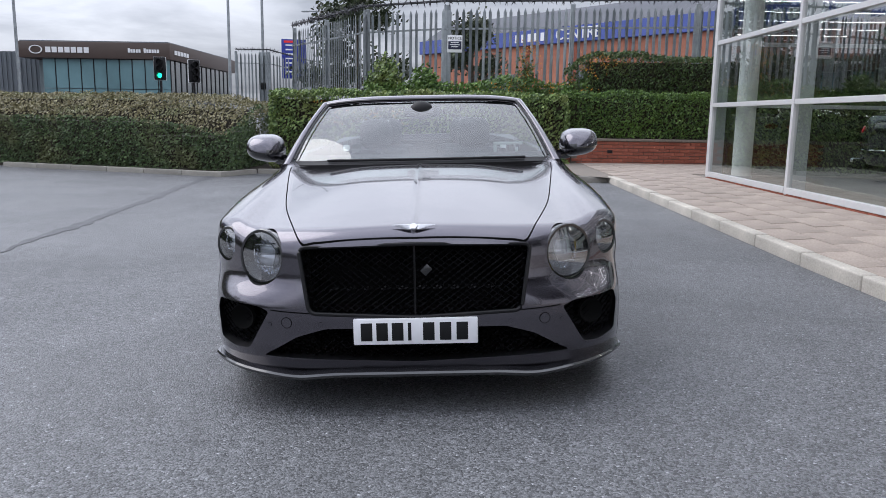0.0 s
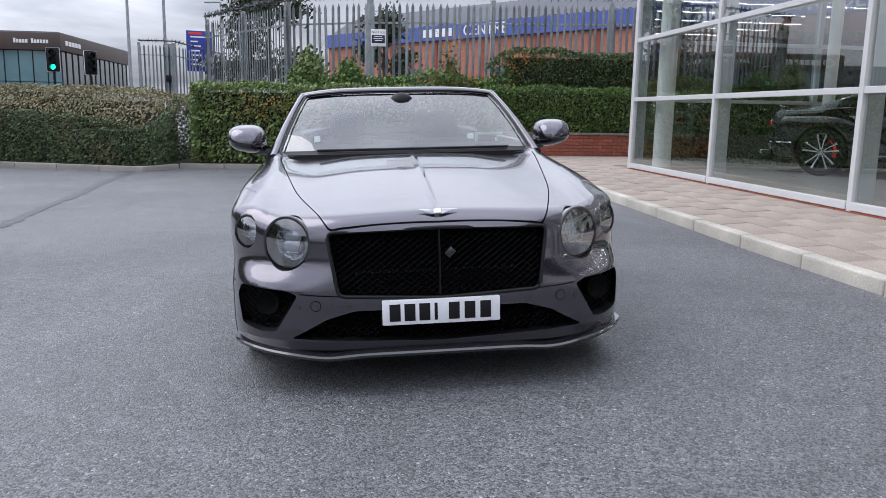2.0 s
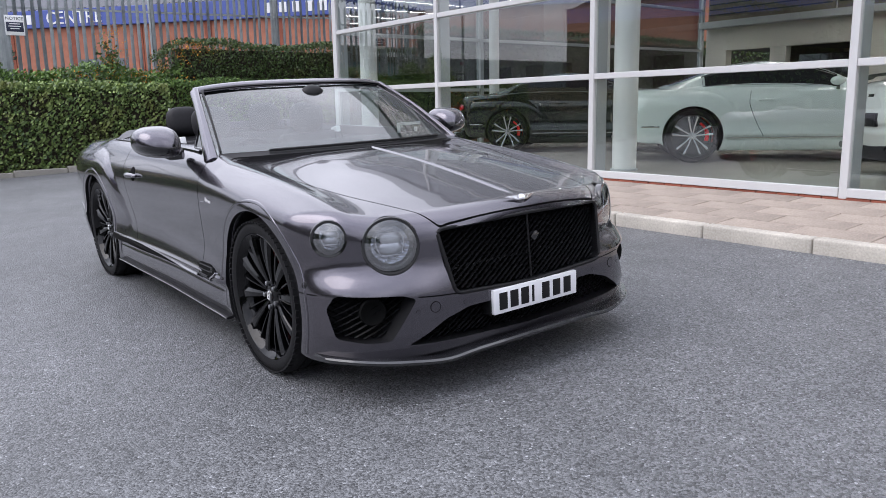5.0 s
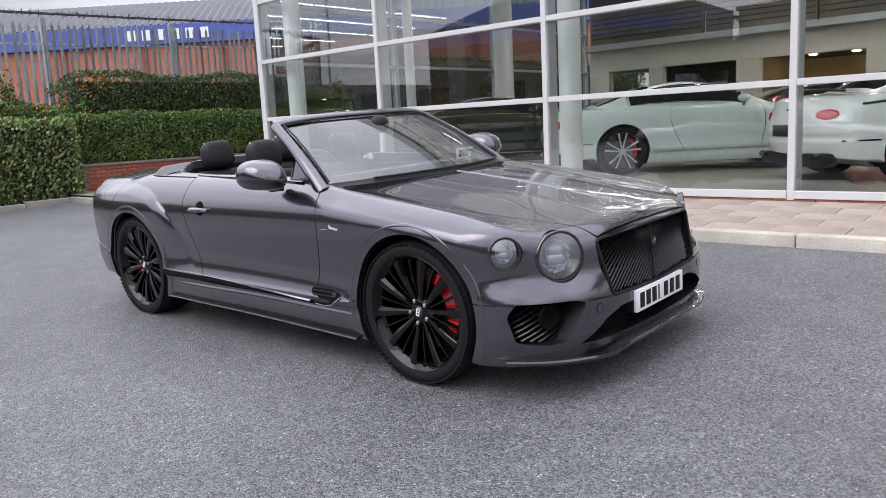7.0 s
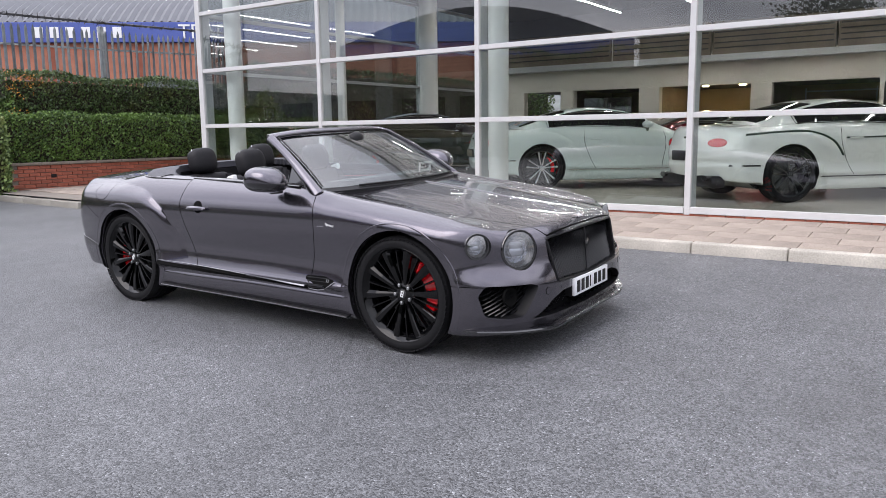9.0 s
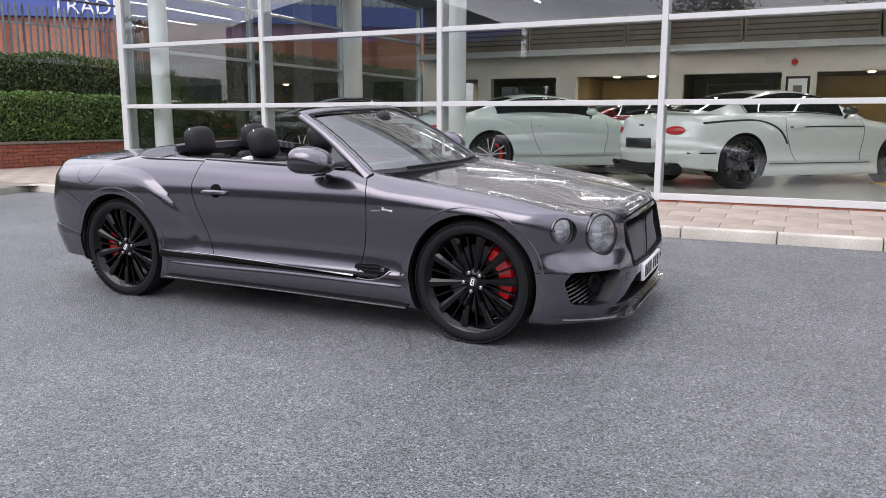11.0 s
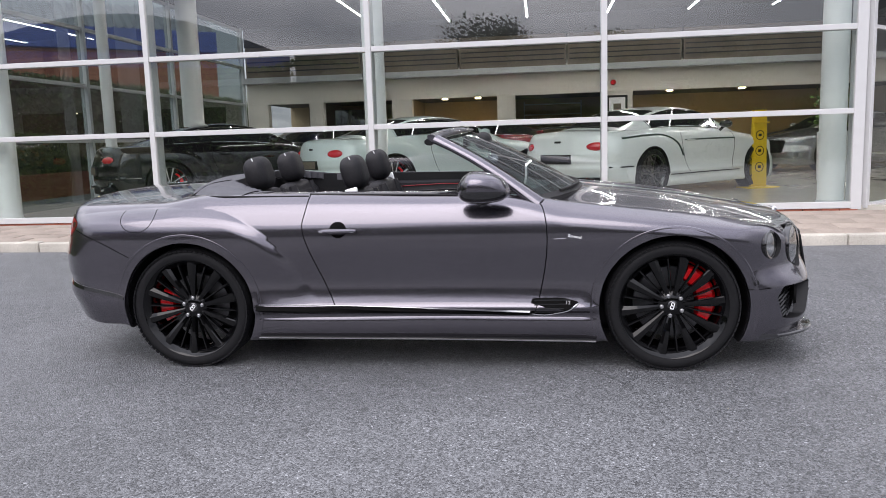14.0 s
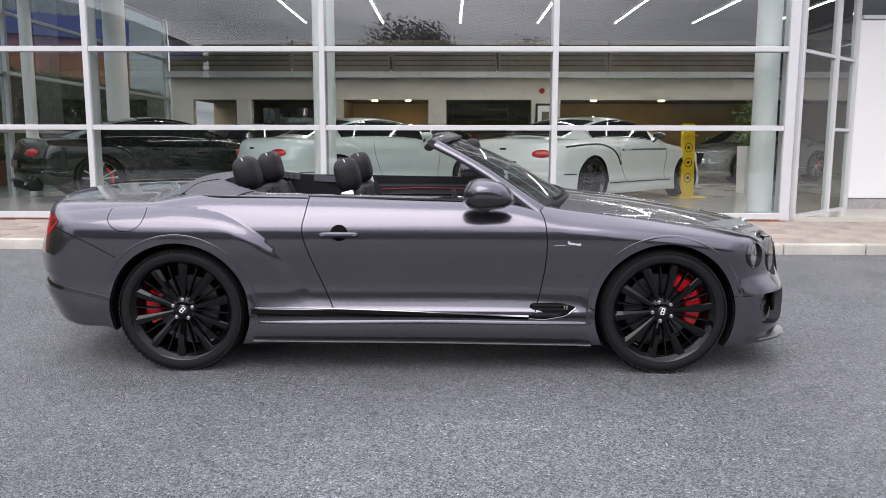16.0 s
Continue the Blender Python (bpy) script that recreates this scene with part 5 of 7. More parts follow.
def skin(name, step_size):
    """The closed hull as a mesh: a box of fine cells drawn in onto the surface."""
    lo, hi = np.array([-1.06, -1.02, 0.08]), np.array([1.06, 4.05, 1.16])
    ilo, ihi = np.array([-0.62, -0.50, 0.42]), np.array([0.62, 3.45, 0.66])
    line = [np.linspace(lo[i], hi[i], max(4, int(round((hi[i] - lo[i]) / step_size))) + 1) for i in range(3)]
    # close rows along the middle, for the ridge of the bonnet
    line[0] = np.sort(np.concatenate([line[0][np.abs(line[0]) > 0.026], [-0.024, -0.020, -0.010, -0.002, 0.002, 0.010, 0.020, 0.024]]))
    n = [len(a) - 1 for a in line]
    index, verts, faces = {}, [], []

    def vid(i, j, k):
        key = (i, j, k)
        if key not in index:
            index[key] = len(verts)
            verts.append((line[0][i], line[1][j], line[2][k]))
        return index[key]

    for j in range(n[1]):
        for k in range(n[2]):
            for i, flip in ((0, False), (n[0], True)):
                q = [vid(i, j, k), vid(i, j, k + 1), vid(i, j + 1, k + 1), vid(i, j + 1, k)]
                faces.append(q[::-1] if flip else q)
    for i in range(n[0]):
        for k in range(n[2]):
            for j, flip in ((0, False), (n[1], True)):
                q = [vid(i, j, k), vid(i + 1, j, k), vid(i + 1, j, k + 1), vid(i, j, k + 1)]
                faces.append(q[::-1] if flip else q)
    for i in range(n[0]):
        for j in range(n[1]):
            for k, flip in ((0, False), (n[2], True)):
                q = [vid(i, j, k), vid(i, j + 1, k), vid(i + 1, j + 1, k), vid(i + 1, j, k)]
                faces.append(q[::-1] if flip else q)
    outer = np.array(verts)
    pts = bisect(np.clip(outer, ilo, ihi), outer)
    me = bpy.data.meshes.new(name)
    me.from_pydata(pts.tolist(), [], faces)
    me.update()
    return me


def on_front(x, z):
    p = bisect(np.array([x, 0.3, z]), np.array([x, -1.3, z]))
    return Vector(p), Vector(hull_normal(p))


def along_side(line, sign=-1):
    """Points of the flank, with their normals, for a line of (y, z)."""
    yz = np.array(line, float)
    inner = np.column_stack([np.full(len(yz), 0.3 * sign), yz])
    p = bisect(inner, inner + np.array([1.0 * sign, 0, 0]))
    return [(Vector(a), Vector(b)) for a, b in zip(p, hull_normal(p))]


FLANK = {}


def on_side(y, z, sign=-1):
    if (y, z, sign) not in FLANK:
        FLANK[y, z, sign] = along_side([(y, z)], sign)[0]
    p, n = FLANK[y, z, sign]
    return p.copy(), n.copy()


def on_top(x, y):
    p = bisect(np.array([x, y, 0.4]), np.array([x, y, 1.4]))
    return Vector(p), Vector(hull_normal(p))


def cutter_mesh(bm, slot):
    for f in bm.faces:
        f.material_index = slot
    bmesh.ops.recalc_face_normals(bm, faces=bm.faces)
    me = bpy.data.meshes.new("cutter")
    bm.to_mesh(me)
    bm.free()
    return me


def ribbon(bm, line, axis, lo, hi, width=0.0055, closed=False):
    """A thin upright wall along a line in the plane across an axis."""
    ps = [Vector(p) for p in line]
    n = len(ps)
    sides = []
    for i, p in enumerate(ps):
        d = (ps[(i + 1) % n] - ps[i - 1]) if closed else (ps[min(i + 1, n - 1)] - ps[max(i - 1, 0)])
        nrm = Vector((-d.y, d.x)).normalized() * (width / 2)
        sides.append((p + nrm, p - nrm))

    def at(p, h):
        return bm.verts.new({"x": (h, p.x, p.y), "y": (p.x, h, p.y), "z": (p.x, p.y, h)}[axis])
    rings = [(at(a, lo), at(b, lo), at(b, hi), at(a, hi)) for a, b in sides]
    for i in range(n if closed else n - 1):
        p, q = rings[i], rings[(i + 1) % n]
        for k in range(4):
            bm.faces.new((p[k], p[(k + 1) % 4], q[(k + 1) % 4], q[k]))
    if not closed:
        bm.faces.new(rings[0][::-1]), bm.faces.new(rings[-1])


GRILLE = rounded([(-0.490, 0.722), (0.0, 0.736), (0.490, 0.722), (0.446, 0.450), (0.0, 0.428), (-0.446, 0.450)], 0.035)
LOWER = rounded([(-0.38, 0.384), (0.38, 0.384), (0.50, 0.350), (0.660, 0.258), (0.0, 0.230), (-0.660, 0.258), (-0.50, 0.350)], 0.02)
FOG = rounded([(0.622, 0.455), (0.675, 0.474), (0.885, 0.478), (0.908, 0.42), (0.890, 0.295), (0.80, 0.276), (0.725, 0.284)], 0.018)
LAMPS = [(0.668, 0.670, 0.120), (0.858, 0.706, 0.078)]
COCKPIT = rounded([(-0.745, 0.74), (-0.64, 0.92), (0.64, 0.92), (0.745, 0.74), (0.745, 2.2), (0.66, 2.66), (-0.66, 2.66), (-0.745, 2.2)], 0.05, 6)


def face_frame(p, n):
    """A frame with its y axis into the surface and its z axis as upright as can be."""
    y = -n
    x = y.cross(Vector((0, 0, 1))).normalized()
    z = x.cross(y)
    m = Matrix((x, y, z)).transposed().to_4x4()
    m.translation = p
    return m


def lamp_frames():
    out = []
    for sx in (-1, 1):
        for x, z, r in LAMPS:
            p, n = on_front(sx * x, z)
            n = (n + Vector((0, -0.42 if r < 0.1 else -0.14, 0))).normalized()
            out.append((sx, r, face_frame(p - n * 0.010, n)))
    return out


def body_panels(car):
    me = skin("hull", 0.027)
    bm = bmesh.new()
    # wheel wells, cockpit, grille, intakes, lamp bowls
    for sx in (-1, 1):
        for c in (0.0, WB):
            ring = [(c + 0.412 * math.cos(2 * math.pi * i / 96), HUB + 0.412 * math.sin(2 * math.pi * i / 96)) for i in range(96)]
            prism(bm, ring, "x", *sorted((0.60 * sx, 1.3 * sx)))
        prism(bm, [(sx * a, b) for a, b in FOG], "y", -1.3, -0.50)
    prism(bm, COCKPIT, "z", 0.40, 1.4)
    prism(bm, GRILLE, "y", -1.3, -0.66)
    prism(bm, LOWER, "y", -1.3, -0.62)
    for sx, r, m in lamp_frames():
        got = bmesh.ops.create_cone(bm, cap_ends=True, segments=64, radius1=r, radius2=r, depth=0.16)
        bmesh.ops.transform(bm, matrix=m @ pose(0, 0.0, 0, 90, 0, 0), verts=got["verts"])
    me = boolean(me, cutter_mesh(bm, 1), [M_PAINT, M_BLACK, M_GAP])
    # shut lines
    bm = bmesh.new()
    front = spline([(0.87, 1.25), (0.80, 1.03), (0.725, 0.95), (0.70, 0.82), (0.705, 0.66), (0.735, 0.48), (0.775, 0.338)])
    bottom = spline([(0.775, 0.338), (1.2, 0.347), (1.93, 0.362)], 4)
    rear = spline([(1.93, 0.362), (2.02, 0.57), (2.09, 0.74), (2.12, 0.86), (2.10, 0.98), (2.06, 1.25)])
    door = front[:-1] + bottom[:-1] + rear
    for sx in (-1, 1):
        ribbon(bm, door, "x", *sorted((0.70 * sx, 1.2 * sx)))
    half = spline([(0.0, -0.820), (0.25, -0.815), (0.42, -0.800), (0.490, -0.770), (0.545, -0.62), (0.63, -0.30), (0.70, 0.10), (0.755, 0.45), (0.775, 0.62)], 6)
    back = spline([(0.775, 0.62), (0.70, 0.675), (0.5, 0.565), (0.25, 0.478), (0.0, 0.452)], 6)
    loop = half[:-1] + back
    loop = loop[:-1] + [(-x, y) for x, y in loop[::-1]][:-1]
    ribbon(bm, loop, "z", 0.62, 1.3, closed=True)
    for sx in (-1, 1):
        boot = [(sx * x, y) for x, y in spline([(0.62, 3.06), (0.72, 3.2), (0.735, 3.45), (0.70, 3.72), (0.66, 3.9)], 6)]
        ribbon(bm, boot, "z", 0.9, 1.3, width=0.005)
        ribbon(bm, spline([(-0.33, 0.470), (-0.42, 0.472), (-0.52, 0.473)], 6), "x", *sorted((0.72 * sx, 1.2 * sx)), width=0.005)
        ribbon(bm, [(sx * x, z) for x, z in spline([(0.615, 0.461), (0.53, 0.455), (0.42, 0.449)], 5)], "y", -1.2, -0.68, width=0.005)
        ribbon(bm, spline([(3.20, 0.70), (3.4, 0.80), (3.62, 0.875), (3.78, 0.895)], 6), "x", *sorted((0.6 * sx, 1.2 * sx)), width=0.005)
    ring = [(3.14 + 0.108 * math.cos(a * math.pi / 24), 0.945 + 0.095 * math.sin(a * math.pi / 24)) for a in range(48)]
    ribbon(bm, ring, "x", -1.2, -0.86, width=0.004, closed=True)
    me = boolean(me, cutter_mesh(bm, 2), [M_PAINT, M_BLACK, M_GAP])
    # every panel that the shut lines part becomes a mesh of its own
    bm = bmesh.new()
    bm.from_mesh(me)
    bm.faces.ensure_lookup_table()
    group = [-1] * len(bm.faces)
    sets = []
    for f in bm.faces:
        if group[f.index] >= 0 or f.material_index:
            continue
        stack, mine = [f], []
        group[f.index] = len(sets)
        while stack:
            g = stack.pop()
            mine.append(g.index)
            for e in g.edges:
                for h in e.link_faces:
                    if group[h.index] < 0 and h.material_index == 0:
                        group[h.index] = len(sets)
                        stack.append(h)
        sets.append(mine)
    others = [f.index for f in bm.faces if f.material_index]
    sets.sort(key=lambda s: -sum(bm.faces[i].calc_area() for i in s))
    spare = []
    for k, s in enumerate(sets):
        area = sum(bm.faces[i].calc_area() for i in s)
        c = sum((bm.faces[i].calc_center_median() for i in s), Vector()) / len(s)
        if area < 0.006:
            spare += s
            continue
        if k == 0:
            name = "body_shell"
            s = s + others
        elif abs(c.x) < 0.05 and c.y < 0.6 and c.z > 0.7:
            name = "bonnet"
        elif abs(c.x) < 0.1 and c.y > 3:
            name = "boot_lid" if c.z > 0.6 else "rear_bumper"
        elif 0.9 < c.y < 2.0 and c.z > 0.36:
            name = "door"
        elif c.y < -0.4:
            name = "front_bumper"
        elif area < 0.06:
            name = "fuel_flap"
        elif c.y > 3.2:
            name = "rear_bumper"
        else:
            name = "wing_panel"
        panel(name, bm, s, car)
    if spare:
        panel("body_filler", bm, spare, car)
    bm.free()


def panel(name, bm, faces, car):
    index, verts, polys, slots = {}, [], [], []
    for i in faces:
        f = bm.faces[i]
        q = []
        for v in f.verts:
            if v.index not in index:
                index[v.index] = len(verts)
                verts.append(tuple(v.co))
            q.append(index[v.index])
        polys.append(q)
        slots.append(f.material_index)
    ob = mesh_object(name, verts, polys, [M_PAINT, M_BLACK, M_GAP], car, face_mats=slots)
    me = ob.data
    me.shade_smooth()
    # shade the skin by the hull's own slope, so that cuts leave no dents in the reflections
    n = len(me.loops)
    vi = np.empty(n, int)
    me.loops.foreach_get("vertex_index", vi)
    vn = hull_normal(np.array([v.co for v in me.vertices]))
    loops = vn[vi]
    for p in me.polygons:
        if p.material_index:
            for li in p.loop_indices:
                loops[li] = p.normal
    me.normals_split_custom_set(loops.tolist())
    return ob


def lattice(bm, poly, surface, pitch, width, tilt=36.0, depth=0.010):
    """Crossing bars inside a polygon of the x-z plane; surface(x, z) gives their y."""
    xs, zs = [p[0] for p in poly], [p[1] for p in poly]

    def inside(x, z):
        hit = False
        for i in range(len(poly)):
            (ax, az), (bx, bz) = poly[i - 1], poly[i]
            if (az > z) != (bz > z) and x < (bx - ax) * (z - az) / (bz - az) + ax:
                hit = not hit
        return hit
    cx, cz = (min(xs) + max(xs)) / 2, (min(zs) + max(zs)) / 2
    reach = math.hypot(max(xs) - min(xs), max(zs) - min(zs)) / 2
    for sgn, lift in ((1, 0.0), (-1, 0.004)):
        a = radians(tilt) * sgn
        d, nrm = Vector((math.cos(a), math.sin(a))), Vector((-math.sin(a), math.cos(a)))
        k = -int(reach / pitch) - 1
        while k * pitch < reach:
            o = Vector((cx, cz)) + nrm * (k * pitch)
            run = []
            s = -reach
            while s <= reach + 0.02:
                q = o + d * s
                if inside(q.x, q.y):
                    run.append(q)
                else:
                    if len(run) > 1:
                        bar(bm, run, nrm, surface, width, depth, lift)
                    run = []
                s += 0.02
            if len(run) > 1:
                bar(bm, run, nrm, surface, width, depth, lift)
            k += 1


def bar(bm, run, nrm, surface, width, depth, lift):
    run = [run[0]] + run[3:-1:4] + [run[-1]]
    rings = []
    for q in run:
        a, b = q + nrm * width / 2, q - nrm * width / 2
        y = surface(q.x, q.y) + lift
        rings.append([bm.verts.new((a.x, y + depth, a.y)), bm.verts.new((q.x, y, q.y)), bm.verts.new((b.x, y + depth, b.y))])
    for p, q in zip(rings, rings[1:]):
        for k in range(3):
            bm.faces.new((p[k], p[(k + 1) % 3], q[(k + 1) % 3], q[k]))


def build_wheel(car):
    """One wheel with its axis along x and its face towards -x; the origin is the hub."""
    tyre = [(-0.118, 0.294), (-0.134, 0.304), (-0.140, 0.323), (-0.139, 0.345), (-0.128, 0.362), (-0.108, 0.3705)]
    for g in (-0.072, -0.025, 0.025, 0.072):
        tyre += [(g - 0.006, 0.374), (g - 0.005, 0.366), (g + 0.005, 0.366), (g + 0.006, 0.374)]
    tyre += [(0.108, 0.3705), (0.128, 0.362), (0.139, 0.345), (0.141, 0.320), (0.136, 0.296), (0.118, 0.285), (0.10, 0.27), (-0.10, 0.27)]
    rim = lathe([(-0.120, 0.289), (-0.130, 0.295), (-0.134, 0.301), (-0.129, 0.306), (-0.118, 0.304), (-0.110, 0.292), (-0.085, 0.282), (-0.03, 0.262), (0.10, 0.262), (0.11, 0.285),
                 (0.10, 0.283), (-0.03, 0.254), (-0.08, 0.262), (-0.108, 0.274)], 96, close=True)
    wheel = part("wheel", rim, M_WHEEL, car, "black alloy wheel with fine twin spokes")
    part("tyre", lathe(tyre, 96, close=True), M_RUBBER, wheel, "low-profile black rubber tyre")
    # tread blocks across the shoulder
    for s in (-1, 1):
        bm = bmesh.new()
        for i in range(70):
            m = pose(0, 0, 0, 360 * i / 70, 0, 0)
            add_box(bm, (s * 0.078, -0.0125, 0.366), (s * 0.112, 0.0125, 0.3735), 0.0, m=m @ pose(0, 0, 0, 0, s * 5.5, s * 9))
        tagged(part("tread_band", bm, M_RUBBER, wheel, smooth=False), kind="stuff")
    # hub with bolts and cap
    part("hub", lathe([(-0.03, 0.0), (-0.092, 0.0), (-0.094, 0.03), (-0.088, 0.055), (-0.075, 0.078), (-0.05, 0.085), (-0.03, 0.085)], 48), M_WHEEL, wheel)
    part("hub_cap", lathe([(-0.09, 0.0), (-0.101, 0.0), (-0.101, 0.024), (-0.097, 0.0285), (-0.09, 0.029)], 32), M_BLACK_GLOSS, wheel, "round black centre cap")
    bm = bmesh.new()
    for a, b in (((-0.004, -0.015), (0.0, 0.015)), ((-0.004, 0.011), (0.011, 0.015)), ((-0.004, -0.002), (0.011, 0.002)), ((-0.004, -0.015), (0.012, -0.011)), ((0.008, 0.002), (0.012, 0.011)), ((0.009, -0.011), (0.013, -0.002))):
        add_box(bm, (-0.1035, 1.35 * a[0] - 0.005, 1.35 * a[1]), (-0.100, 1.35 * b[0] - 0.005, 1.35 * b[1]))
    part("cap_emblem", bm, M_WHITE, wheel, "small white emblem", smooth=False)
    bolt = None
    for i in range(5):
        m = pose(0, 0, 0, 36 + 72 * i, 0, 0) @ Matrix.Translation((0, 0, 0.060))
        if bolt is None:
            bolt = part("wheel_bolt", lathe([(-0.06, 0.0), (-0.100, 0.0), (-0.103, 0.006), (-0.100, 0.0115), (-0.085, 0.0125), (-0.06, 0.0125)], 12), M_STEEL, wheel)
            bolt.matrix_basis = m
        else:
            put("wheel_bolt", bolt.data, wheel, m)
    # ten broad blades with a wide chamfer on one flank, each with a slim rib beside it
    for wide, turn, drop in ((True, 0.0, 0.0), (False, 18.0, 0.010)):
        bm = bmesh.new()
        k = 7
        rows = []
        for i in range(k):
            t = i / (k - 1)
            r = 0.058 + t * 0.232
            w = 0.010 + 0.0205 * t if wide else 0.0032 + 0.005 * t
            face = -0.088 - 0.014 * math.sin(t * math.pi * 0.75) - 0.018 * t + drop
            back = face + 0.036 - 0.006 * t
            chamfer = 0.002 + 0.012 * t
            rows.append([bm.verts.new(c) for c in ((back, -w, r), (face + chamfer, -w, r), (face, -w * 0.30, r), (face, w * 0.80, r), (face + 0.006, w, r), (back, w, r))])
        for p, q in zip(rows, rows[1:]):
            for j in range(6):
                bm.faces.new((p[j], p[(j + 1) % 6], q[(j + 1) % 6], q[j]))
        bm.faces.new(rows[0]), bm.faces.new(rows[-1][::-1])
        spoke = None
        for i in range(10):
            m = pose(0, 0, 0, 36 * i + turn, 0, 0)
            if spoke is None:
                spoke = part("spoke", bm, M_WHEEL, wheel, angle=12)
                spoke.matrix_basis = m
            else:
                put("spoke", spoke.data, wheel, m)
    return wheel


def brake(car, sx, y, big):
    r = 0.205 if big else 0.19
    x0 = 0.778 * sx
    disc = part("brake_disc", lathe([(-0.016, 0.09), (-0.016, r), (0.016, r), (0.016, 0.09)], 64, close=True), M_DISC, car, "vented dark steel brake disc")
    disc.matrix_basis = Matrix.Translation((x0, y, HUB))
    bm = bmesh.new()
    span, mid = (46, 20) if big else (26, 180)
    n = 14
    rows = []
    for i in range(n + 1):
        a = radians(mid - span + 2 * span * i / n)
        taper = 1 - 0.25 * abs(2 * i / n - 1) ** 3
        out = []
        for dx, rr in ((-0.055, 0.138), (-0.074, 0.152), (-0.074, 0.232), (-0.055, 0.250), (0.03, 0.250), (0.03, 0.138)):
            rad = 0.19 + (rr - 0.19) * taper
            out.append(bm.verts.new((dx, -rad * math.cos(a), rad * math.sin(a))))
        rows.append(out)
    for p, q in zip(rows, rows[1:]):
        for j in range(6):
            bm.faces.new((p[j], p[(j + 1) % 6], q[(j + 1) % 6], q[j]))
    bm.faces.new(rows[0]), bm.faces.new(rows[-1])
    cal = part("brake_caliper", bm, M_RED, car, "red brake caliper", angle=40)
    cal.matrix_basis = Matrix.Translation((x0, y, HUB)) @ Matrix.Diagonal((-1, 1, 1, 1)) if sx > 0 else Matrix.Translation((x0, y, HUB))


def strip(car, name, material, line, offset, half, label="", sign=-1, depth=0.012):
    """A moulding laid on the skin along a line."""
    bm = bmesh.new()
    pts = along_side(line, sign)
    rings = []
    for i, (p, n) in enumerate(pts):
        d = (pts[min(i + 1, len(pts) - 1)][0] - pts[max(i - 1, 0)][0]).normalized()
        w = n.cross(d).normalized()
        o = p + n * offset
        rings.append([bm.verts.new(c) for c in (p - n * depth + w * half, o + w * half * 0.7, o - w * half * 0.7, p - n * depth - w * half)])
    for p, q in zip(rings, rings[1:]):
        for k in range(4):
            bm.faces.new((p[k], p[(k + 1) % 4], q[(k + 1) % 4], q[k]))
    bm.faces.new(rings[0]), bm.faces.new(rings[-1])
    return part(name, bm, material, car, label, angle=50)


def arch_lip(car, sx, c):
    """The raised lip round a wheel arch, leaning in towards the tyre."""
    bm = bmesh.new()
    rows = []
    lo, hi = (-22, 196) if c == 0 else (-16, 202)
    for i in range(61):
        a = radians(lo + (hi - lo) * i / 60)
        row = []
        shape = ((0.409, -0.040), (0.411, -0.024), (0.425, -0.012), (0.448, -0.001), (0.460, 0.0035), (0.4635, 0.002), (0.465, -0.006))
        spots = along_side([(c - r * math.cos(a), max(0.19, HUB + r * math.sin(a))) for r, _ in shape], sx)
        for (p, n), (_, off) in zip(spots, shape):
            row.append(bm.verts.new(p + Vector((sx * off, 0, 0))))
        rows.append(row)
    for p, q in zip(rows, rows[1:]):
        for k in range(len(p) - 1):
            bm.faces.new((p[k], p[k + 1], q[k + 1], q[k]))
    bmesh.ops.recalc_face_normals(bm, faces=bm.faces)
    part("arch_lip", bm, M_PAINT, car, angle=50)


def screen_point(u, v):
    u2 = u * u
    x = u * (0.805 - 0.150 * v)
    y = (0.50 + 0.28 * u2) * (1 - v) + (1.225 + 0.12 * u2) * v
    z = (1.012 - 0.012 * u2) * (1 - v) + (1.372 - 0.028 * u2 * u2) * v + 0.022 * math.sin(math.pi * v)
    return Vector((x, y, z))


